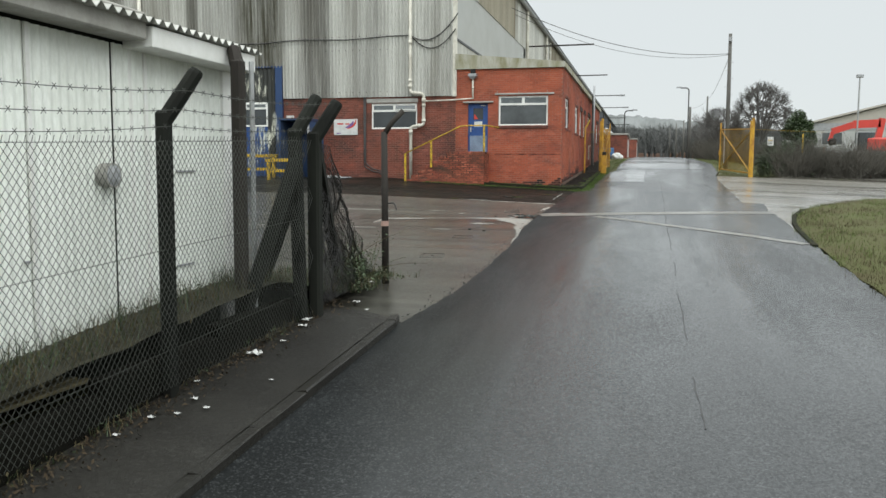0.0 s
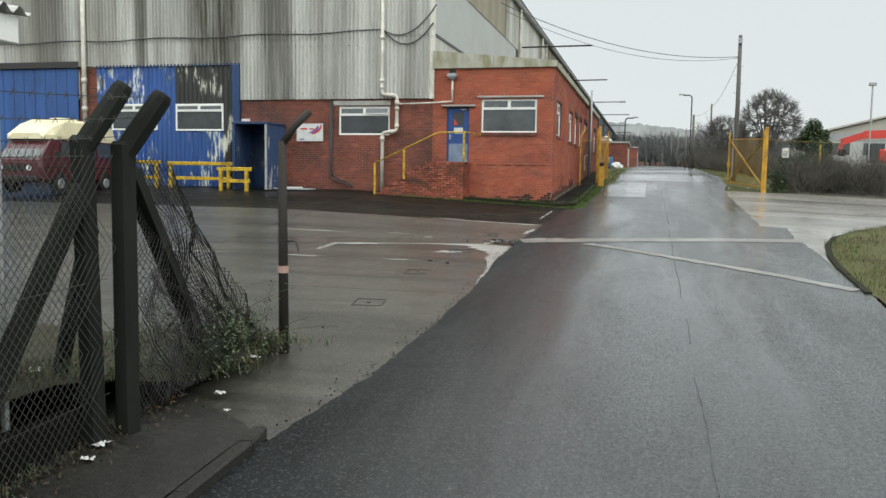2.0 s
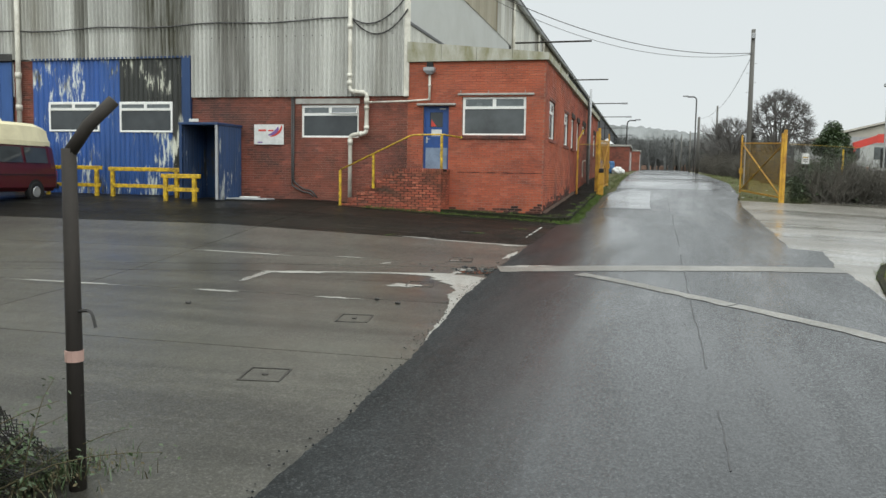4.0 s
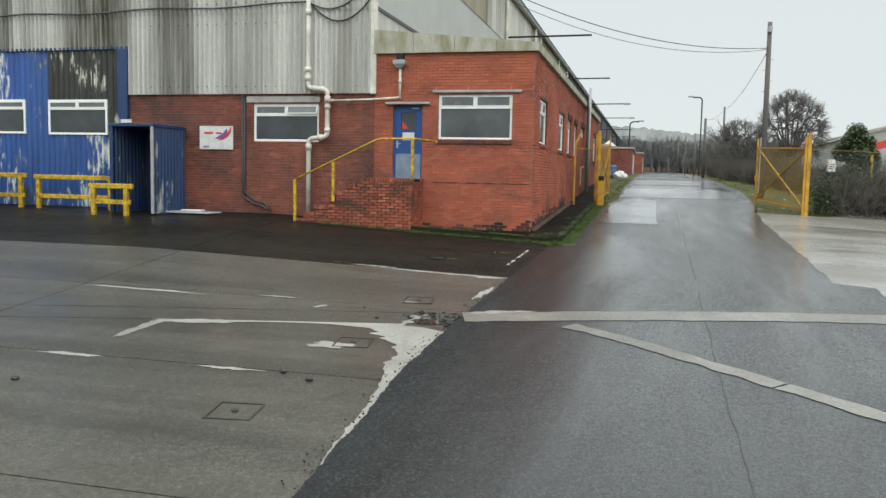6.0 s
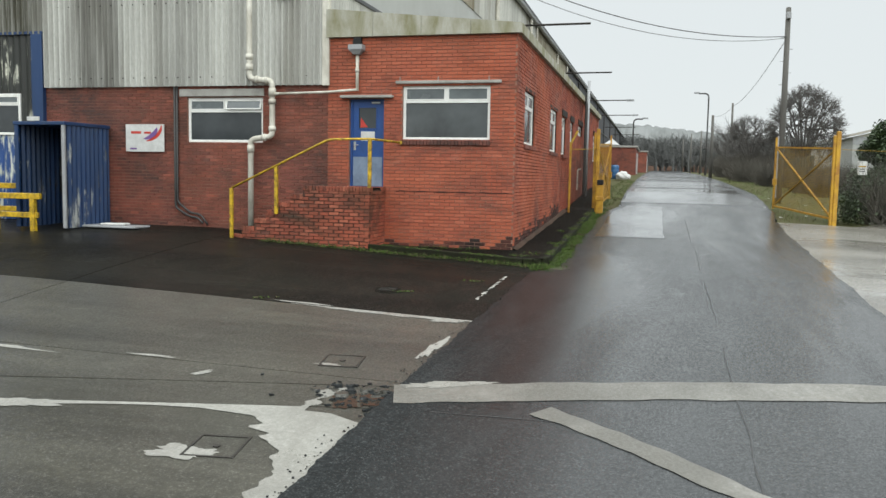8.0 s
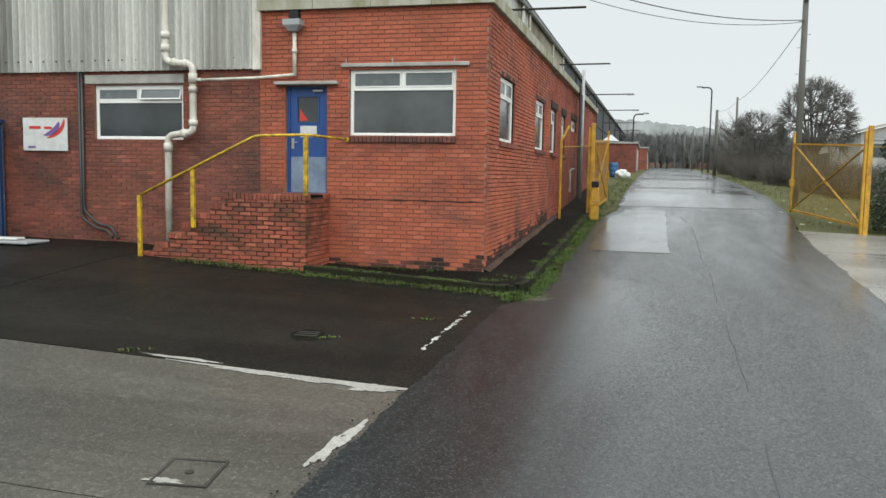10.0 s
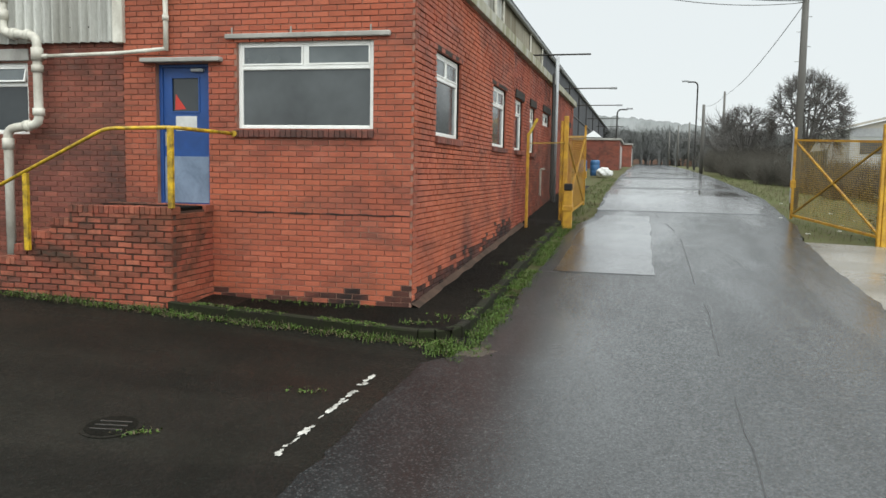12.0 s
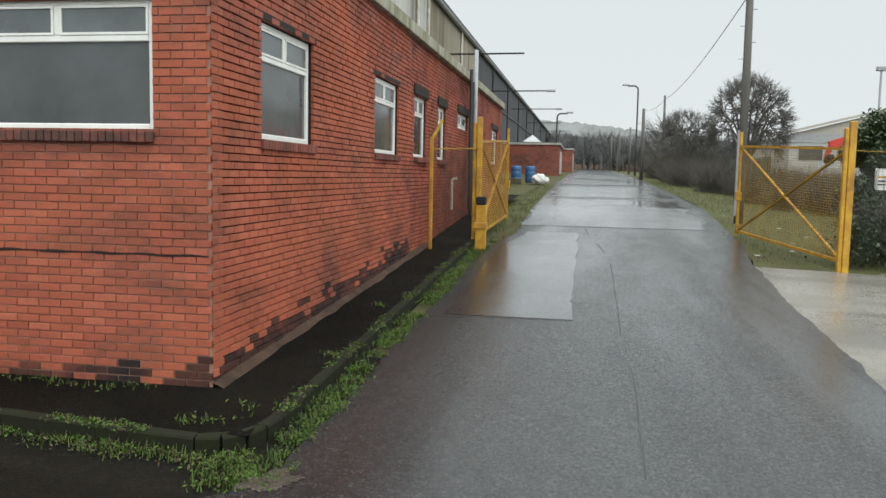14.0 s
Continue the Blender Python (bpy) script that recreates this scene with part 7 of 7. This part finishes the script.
def clump(x, y, z, n, h, spread, dry=0.25, leaves=0.4):
    for _ in range(n):
        px, py = x + rnd.gauss(0, spread), y + rnd.gauss(0, spread)
        m = strip_dry if rnd.random() < dry else strip_green
        if rnd.random() < leaves:
            leaf(m, (px, py, z + rnd.uniform(0.01, h * 0.7)), rnd.uniform(0.01, 0.024))
        else:
            blade(m, px, py, z, h * rnd.uniform(0.5, 1.2), h * rnd.uniform(0.2, 0.9), rnd.uniform(0.0025, 0.006))


for i in range(520):
    y = rnd.uniform(30.6, 43)
    if noise.noise((y * 0.9, 4, 4)) + 0.5 * noise.noise((y * 3.1, 4, 4)) < -0.12:
        continue
    x = rnd.uniform(-2.5, road_left(y) + 0.02)
    clump(x, y, ground_z(x, y) - 0.0, rnd.randint(16, 34), rnd.uniform(0.04, 0.1), 0.05, 0.12, 0.5)
for i in range(260):
    x = rnd.uniform(-8.6, -2.5)
    if noise.noise((x * 0.8, 9, 4)) < -0.25:
        continue
    y = 30.56 + rnd.gauss(0, 0.05) - 0.03
    clump(x, y, ground_z(x, y) - 0.01, rnd.randint(10, 24), rnd.uniform(0.04, 0.1), 0.05, 0.35, 0.5)
for i in range(70):
    x, y = rnd.gauss(-2.5, 0.18), rnd.gauss(30.35, 0.18)
    clump(x, y, ground_z(x, y), rnd.randint(16, 34), rnd.uniform(0.03, 0.1), 0.06, 0.12, 0.5)
for x, y in ((-3.0, 31.0), (-4.6, 31.55), (-4.2, 31.6), (-4.9, 31.65), (-2.85, 31.4), (-3.1, 30.9), (-5.4, 31.6), (-2.75, 33), (-2.8, 35.5)):
    for k in range(4):
        clump(x + rnd.gauss(0, 0.1), y + rnd.gauss(0, 0.05), path_z(y) - 0.01, 10, 0.06, 0.05)
for x, y, k in ((-4.42, 27.3, 14), (-3.55, 28.6, 8), (-6.3, 26.05, 6), (-4.9, 30.5, 8)):
    for _ in range(k):
        clump(x + rnd.gauss(0, 0.09), y + rnd.gauss(0, 0.05), ground_z(x, y) - 0.012, 9, 0.025, 0.03, 0.4, 0.6)
for i in range(240):
    y = rnd.uniform(43, 68)
    x = road_left(y) - rnd.uniform(0.0, 0.9)
    clump(x, y, ground_z(x, y) - 0.03, rnd.randint(6, 12), rnd.uniform(0.06, 0.15), 0.08, 0.3, 0.1)
for i in range(900):
    if i % 3:
        y = rnd.uniform(31, 42.4)
        x = -2.57 + rnd.gauss(0, 0.035)
    else:
        x, y = rnd.uniform(-6.1, -2.7), 30.66 + rnd.gauss(0, 0.03)
    if noise.noise((x * 1.7, y * 1.7, 8)) > -0.05:
        clump(x, y, ground_z(x, y) + 0.115, rnd.randint(5, 12), rnd.uniform(0.012, 0.035), 0.03, 0.3, 0.6)
tagged(setting("kerb_weeds", strip_green, weed_green, "fresh green weeds and grass along the kerb", "weeds", "stuff"))
setting("kerb_dead_stems", strip_dry, weed_dry, "dead stems among the kerb weeds", "weeds", "stuff")

strip_green, strip_dry = Mesh(), Mesh()
for i in range(900):
    x, y = rnd.uniform(-6.2, -4.35), rnd.uniform(9.3, 13.2)
    if rnd.random() < 0.4:
        x, y = rnd.gauss(-4.5, 0.22), rnd.gauss(12.2, 0.55)
    clump(x, y, plot_z(x, y) - 0.01, rnd.randint(4, 12), rnd.uniform(0.05, 0.2), 0.07, 0.45, 0.5)
for i in range(420):
    x, y = rnd.uniform(-5.05, -4.5), rnd.uniform(2, 9.4)
    clump(x, y, plot_z(x, y) - 0.01, rnd.randint(4, 10), rnd.uniform(0.08, 0.32), 0.07, 0.6, 0.35)
for i in range(150):
    y = rnd.uniform(2, 10)
    clump(-4.28 + rnd.gauss(0, 0.05), y, pave_z(-4.28, y), rnd.randint(3, 9), rnd.uniform(0.03, 0.12), 0.05, 0.75, 0.4)
setting("bank_weeds", strip_green, leaf_green, "low dark weeds on the fenced bank", "weeds", "stuff")
setting("bank_dead_stems", strip_dry, weed_dry, "withered stems and dead leaves on the fenced bank", "weeds", "stuff")

strip_green, strip_dry = Mesh(), Mesh()
for i in range(5200):
    y = rnd.uniform(9, 27.6)
    l = along(CORNER, y)
    x = l + rnd.random() ** 1.5 * 8
    z = rise(y) + 0.02 + 0.1 * soft_step((x - l) / 0.6)
    clump(x, y, z - 0.02, 7, rnd.uniform(0.05, 0.12), 0.1, 0.4 + 0.5 * (noise.noise((x * 0.5, y * 0.5, 3)) > 0.1), 0.05)
for i in range(2600):
    y = rnd.uniform(41.5, 80)
    x = road_right(y) + 0.1 + rnd.random() ** 1.3 * 6
    clump(x, y, ground_z(x, y) - 0.05, 4, rnd.uniform(0.06, 0.16), 0.12, 0.4, 0.05)
setting("verge_grass", strip_green, worn("winter_grass_blade", (0.09, 0.13, 0.032), (0.055, 0.07, 0.022), 0.7, 0, 20, 1.5, 0.6, 0.1), "short green winter grass", "grass", "stuff")
setting("verge_dead_grass", strip_dry, weed_dry, "dead brown grass", "grass", "stuff")


# ---------------------------------------------------------------- shrubs and trees
def twig(m, p, d, length, r, depth, spread, kids, up=0.15, sides=3):
    """A tapering branch with smaller ones growing from it."""
    pts, q, dd = [p.copy()], p.copy(), d.copy()
    n = 3 if depth > 1 else 2
    for i in range(n):
        dd = (dd + Vector((rnd.gauss(0, 0.13), rnd.gauss(0, 0.13), rnd.gauss(0, 0.1) + up * 0.3))).normalized()
        q = q + dd * length / n
        pts.append(q.copy())
    m.tube(pts, [r * (1 - 0.55 * i / n) for i in range(n + 1)], sides if depth > 2 else 3, False)
    if depth <= 0:
        return
    for k in range(kids):
        t = rnd.uniform(0.35, 1.0)
        i = min(n - 1, int(t * n))
        b = pts[i].lerp(pts[i + 1], t * n - i)
        nd = (dd + Vector((rnd.gauss(0, spread), rnd.gauss(0, spread), rnd.gauss(up, spread * 0.7)))).normalized()
        twig(m, b, nd, length * rnd.uniform(0.55, 0.8), r * 0.5, depth - 1, spread, kids, up, sides)


def bare_tree(x, y, h, label, trunk_h=0.25, mat=bark, depth=4, kids=5, spread=0.62, group="bare trees"):
    th = thing("bare_tree", (x, y, ground_z(x, y) - 0.1), label, "tree", group)
    tr = Mesh().tube([(0, 0, -0.2), (0.05, 0, h * trunk_h * 0.5), (0.0, 0.05, h * trunk_h)], [h * 0.035, h * 0.026, h * 0.022], 8)
    part("trunk", tr, mat, th, "", True)
    cr = Mesh()
    for k in range(7):
        a = k * 2.4
        d = Vector((math.cos(a) * (0.75 if k else 0.1), math.sin(a) * (0.75 if k else 0.1), 0.55 + 0.4 * rnd.random())).normalized()
        twig(cr, Vector((0, 0.03, h * trunk_h * rnd.uniform(0.75, 1.0))), d, h * 0.34, h * 0.013, depth, spread, kids, 0.12, 5)
    part("crown", cr, mat, th)
    return th


def dome_tree(x, y, h, rx, label):
    """A rounded bare crown: limbs fan out to a dome and split towards it."""
    th = thing("bare_tree", (x, y, ground_z(x, y) - 0.1), label, "tree", "bare trees")
    fork = Vector((0, 0, h * 0.24))
    part("trunk", Mesh().tube([(0, 0, -0.2), (0.04, 0, h * 0.12), tuple(fork)], [h * 0.036, h * 0.03, h * 0.026], 9), bark_far, th, "", True)
    cr, mid = Mesh(), Vector((0, 0, h * 0.54))
    dome = lambda d, k: mid + Vector((d.x * rx, d.y * rx, d.z * h * 0.44)) * k

    def limb(a, b, r0, r1, sway, n=5):
        c = a.lerp(b, 0.5) + Vector((rnd.gauss(0, sway), rnd.gauss(0, sway), rnd.gauss(sway * 0.6, sway)))
        pts = [a.lerp(c, t).lerp(c.lerp(b, t), t) for t in (i / n for i in range(n + 1))]
        cr.tube(pts, [r0 + (r1 - r0) * i / n for i in range(n + 1)], 5 if r0 > 0.02 else 3, False)
        return pts

    for k in range(13):
        s = -0.25 + 1.2 * (k + 0.5) / 13
        c_ = math.sqrt(max(0, 1 - s * s))
        d1 = Vector((math.cos(k * 2.4) * c_, math.sin(k * 2.4) * c_, s))
        p1 = dome(d1, rnd.uniform(0.34, 0.46))
        limb(fork, p1, h * 0.014, h * 0.008, h * 0.02)
        for _ in range(6):
            d2 = (d1 + Vector((rnd.gauss(0, 0.42), rnd.gauss(0, 0.42), rnd.gauss(0, 0.36)))).normalized()
            p2 = dome(d2, rnd.uniform(0.64, 0.78))
            limb(p1, p2, h * 0.007, h * 0.0032, h * 0.012)
            for _ in range(7):
                d3 = (d2 + Vector((rnd.gauss(0, 0.24), rnd.gauss(0, 0.24), rnd.gauss(0, 0.22)))).normalized()
                pts = limb(p2, dome(d3, rnd.uniform(0.92, 1.0)), h * 0.003, h * 0.0012, h * 0.008, 3)
                for _ in range(7):
                    i = rnd.randint(0, 2)
                    d4 = (d3 + Vector((rnd.gauss(0, 0.6), rnd.gauss(0, 0.6), rnd.gauss(0, 0.6)))).normalized()
                    twig(cr, pts[i].lerp(pts[i + 1], rnd.random()), d4, h * rnd.uniform(0.025, 0.05), h * 0.0013, 1, 0.5, 3, 0.0)
    part("crown", cr, bark_far, th)


dome_tree(9.45, 77, 7.25, 2.6, "bare rounded deciduous tree in winter")
dome_tree(6.5, 83, 5.3, 2.2, "smaller bare rounded tree beside the road")
bare_tree(6.7, 92, 5.6, "bare spreading tree beside the road", 0.2, bark_far, 3, 5, 0.5)
bare_tree(7.6, 104, 7.0, "tall bare tree behind the wooden poles", 0.25, bark_far, 3, 5, 0.45)


def thicket(name, spots, label, mat, kind="stuff", twigs=70, lean=0.5):
    m = Mesh()
    for x, y, h in spots:
        z = ground_z(min(x, 40), y) - 0.1
        for k in range(twigs):
            a = rnd.uniform(0, 6.28)
            r0 = rnd.uniform(0, h * 0.35)
            p = Vector((x + math.cos(a) * r0, y + math.sin(a) * r0, z))
            d = Vector((rnd.gauss(0, lean), rnd.gauss(0, lean), 1)).normalized()
            twig(m, p, d, h * rnd.uniform(0.35, 0.75), 0.006 + h * 0.0028, 1, 0.5, 5, 0.2)
    return setting(name, m, mat, label, "scrub", kind)


spots = []
for i in range(110):
    y = rnd.uniform(54, 105)
    spots.append((5.6 - 1.0 * soft_step((y - 62) / 8) + rnd.random() * 5 + (y - 54) * 0.02, y, rnd.uniform(1.2, 1.9) + 0.9 * soft_step((y - 72) / 14)))
thicket("roadside_scrub", spots, "dense bare brown scrub along the road", scrub_mat, twigs=95)
spots = []
for i in range(80):
    t = rnd.random()
    q = Vector((5.4, 41.6)).lerp(Vector((22, 54)), t)
    spots.append((q.x + rnd.uniform(0.2, 3.4), q.y + rnd.uniform(0.6, 3), rnd.uniform(1.1, 2.1) * (1.15 if t < 0.35 else 0.8)))
thicket("boundary_scrub", spots, "tangled bramble and scrub behind the boundary fence", scrub_mat, twigs=80, lean=0.8)
ivy = Mesh()
for x, y, h, w in ((5.6, 42.9, 1.7, 0.8), (6.4, 43.6, 1.8, 0.9), (7.4, 44.9, 1.9, 1.0), (8.6, 46.6, 1.4, 1.0), (5.2, 42.2, 1.0, 0.5), (10.5, 48.6, 1.2, 1.4), (13, 50, 1.2, 1.6), (16, 52, 1.2, 1.8)):
    for k in range(1500):
        a, r0 = rnd.uniform(0, 6.28), abs(rnd.gauss(0, 0.5)) * w
        zz = rnd.random() ** 0.8 * h * max(0.1, 1 - (r0 / (1.5 * w)) ** 2)
        leaf(ivy, (x + math.cos(a) * r0, y + math.sin(a) * r0, ground_z(x, y) + zz), rnd.uniform(0.03, 0.06))
setting("boundary_ivy", ivy, leaf_green, "dark ivy and bramble leaves along the boundary", "ivy", "stuff")


def evergreen(x, y, h, w, label):
    th = thing("evergreen_shrub", (x, y, ground_z(x, y)), label, "shrub", "evergreens")
    part("trunk", Mesh().tube([(0, 0, -0.1), (0.05, 0, h * 0.5), (0, 0, h * 0.9)], [0.1, 0.07, 0.02], 7), bark, th)
    m = Mesh()
    lobes = [(rnd.gauss(0, w * 0.32), rnd.gauss(0, w * 0.32), h * rnd.uniform(0.15, 0.9), w * rnd.uniform(0.22, 0.42)) for _ in range(24)]
    for lx, ly, lz, lr in lobes:
        for k in range(420):
            v = Vector((rnd.gauss(0, 1), rnd.gauss(0, 1), rnd.gauss(0, 1))).normalized() * lr * rnd.uniform(0.55, 1.12)
            leaf(m, (lx + v.x, ly + v.y, max(0.15, lz + v.z)), rnd.uniform(0.05, 0.1))
    part("crown", m, leaf_green, th)


evergreen(8.2, 50.5, 3.4, 1.1, "dark evergreen shrub above the boundary scrub")
bush = thing("bramble_bush", (-4.62, 11.75, rise(11.75) + 0.1), "straggling bramble with small leaves round the lone post", "bush")
bt, bl = Mesh(), Mesh()
for k in range(105):
    p = Vector((rnd.gauss(0, 0.16), rnd.gauss(0, 0.4), 0))
    d = Vector((rnd.gauss(0.05, 0.4), rnd.gauss(0.1, 0.5), 1)).normalized()
    L, q, pts = rnd.uniform(0.3, 0.95) if k > 3 else 1.4, p.copy(), [p]
    for s in range(6):
        d = (d + Vector((rnd.gauss(0, 0.16), rnd.gauss(0, 0.16), -0.1))).normalized()
        q = q + d * L / 6
        pts.append(q.copy())
        for _ in range(7):
            leaf(bl, q + Vector((rnd.gauss(0, 0.05), rnd.gauss(0, 0.05), rnd.gauss(0, 0.04))), rnd.uniform(0.012, 0.03))
    bt.tube(pts, [0.006, 0.006, 0.005, 0.005, 0.004, 0.003, 0.002], 3, False)
part("stem_tangle", bt, weed_dry, bush)
part("foliage", bl, leaf_green, bush, "small dusty green leaves")

# far woods and hill; the haze is in their colour, not in the air
spots = []
for i in range(460):
    spots.append((rnd.uniform(-9, 36), rnd.uniform(165, 232), rnd.uniform(5.2, 8.4)))
far = Mesh()
for x, y, h in spots:
    z = ground_z(min(x, 13), y) - 0.3
    far.tube([(x, y, z), (x + rnd.gauss(0, 0.3), y, z + h * 0.8)], [0.2, 0.06], 4, False)
    for k in range(34):
        t = rnd.uniform(0.15, 1)
        d = Vector((rnd.gauss(0, 0.8), rnd.gauss(0, 0.8), 0.7)).normalized()
        twig(far, Vector((x, y, z + h * 0.75 * t)), d, h * 0.28 * (1.15 - 0.6 * t), 0.06, 1, 0.6, 4, 0.2)
setting("far_woods", far, far_wood, "belt of bare woodland in haze-grey colour at the road's end", "woodland", "stuff")
under = Mesh()
rows = []
for x in steps(-60, 130, 0.8):
    hh = 6.6 + 1.2 * noise.noise((x * 0.08, 2, 2)) + 1.3 * noise.noise((x * 0.5, 5, 2)) + 0.9 * noise.noise((x * 1.7, 5, 2))
    rows.append([(x, 215, ground_z(min(x, 13), 215) - 1), (x, 217, ground_z(min(x, 13), 215) + hh)])
under.add([p for r in rows for p in r], [(2 * i, 2 * i + 2, 2 * i + 3, 2 * i + 1) for i in range(len(rows) - 1)])
setting("backdrop_wood", under, far_wood, "dim distant wood coloured grey as if through mist", "backdrop")
south, rows = Mesh(), []
for x in steps(-190, 190, 1.0):
    hh = 11.5 + 3.0 * noise.noise((x * 0.035, 8, 2)) + 1.6 * noise.noise((x * 0.3, 8, 2)) + 1.2 * noise.noise((x * 1.3, 8, 2))
    rows.append([(x, -112, -8), (x, -114, hh)])
south.add([p for r in rows for p in r], [(2 * i, 2 * i + 1, 2 * i + 3, 2 * i + 2) for i in range(len(rows) - 1)])
setting("backdrop_wood_south", south, far_wood, "dim haze-grey coloured wood that shows in the window glass", "backdrop")
hill, rows = Mesh(), []
for x in steps(-260, 300, 1.5):
    k = (x + 40) / 120
    hh = 20 * math.exp(-k * k * 0.8) + 12.2 + 2.0 * noise.noise((x * 0.03, 1, 1)) + 1.1 * noise.noise((x * 0.25, 3, 1)) + 1.2 * abs(noise.noise((x * 0.9, 3, 1)))
    rows.append([(x, 420, 0), (x, 440, hh)])
hill.add([p for r in rows for p in r], [(2 * i, 2 * i + 2, 2 * i + 3, 2 * i + 1) for i in range(len(rows) - 1)])
setting("backdrop_hill", hill, hill_mat, "long hill in pale haze-grey colour on the skyline", "backdrop")
ey = thing("earth_bank", (0, 178, rise(178)), "low bank of reddish earth closing the road", "earth bank")
em = Mesh()
rows = []
for x in steps(-7, 9, 0.6):
    rows.append([(x, yy, hz * (1 + 0.4 * noise.noise((x, yy, 0)))) for yy, hz in ((-2, -0.3), (-0.6, 0.7), (0.8, 1.0), (2.5, -0.3))])
em.add([p for r in rows for p in r], [(i * 4 + j, i * 4 + j + 4, i * 4 + j + 5, i * 4 + j + 1) for i in range(len(rows) - 1) for j in range(3)])
part("heap", em, worn("red_earth", (0.2, 0.12, 0.085), (0.12, 0.08, 0.06), 0.9), ey)
pf = thing("palisade_fence", (7.2, 54, rise(54)), "grey steel palisade fence half lost in scrub", "fence")
for i in range(20):
    y = 6 + i * 0.5
    part("pale", Mesh().slab((-0.03, y - 0.09, -0.2), (0.03, y + 0.09, 1.9), 0.01), palisade_mat, pf)
for z in (0.4, 1.7):
    part("rail", Mesh().slab((0.03, 6, z), (0.07, 15.6, z + 0.06), 0.006), palisade_mat, pf)

mulch = Mesh()
for i in range(1500):
    y = rnd.uniform(2.5, 10.6)
    x = -4.3 + abs(rnd.gauss(0, 0.16))
    leaf(mulch, (x, y, pave_z(x, y) + rnd.uniform(0.0, 0.02)), rnd.uniform(0.008, 0.028))
for i in range(700):
    x, y = rnd.uniform(-6.3, -4.3), rnd.uniform(9.2, 12.8)
    leaf(mulch, (x, y, plot_z(x, y) + 0.015), rnd.uniform(0.012, 0.03))
for i in range(500):
    x = rnd.uniform(-8.5, -2.6)
    y = 30.5 + rnd.gauss(0, 0.08)
    leaf(mulch, (x, y, ground_z(x, y) + 0.01), rnd.uniform(0.01, 0.025))
setting("leaf_litter", mulch, worn("rotting_leaves", (0.055, 0.038, 0.022), (0.025, 0.02, 0.013), 0.8), "rotting brown leaves gathered against walls and kerbs", "leaf litter", "stuff")
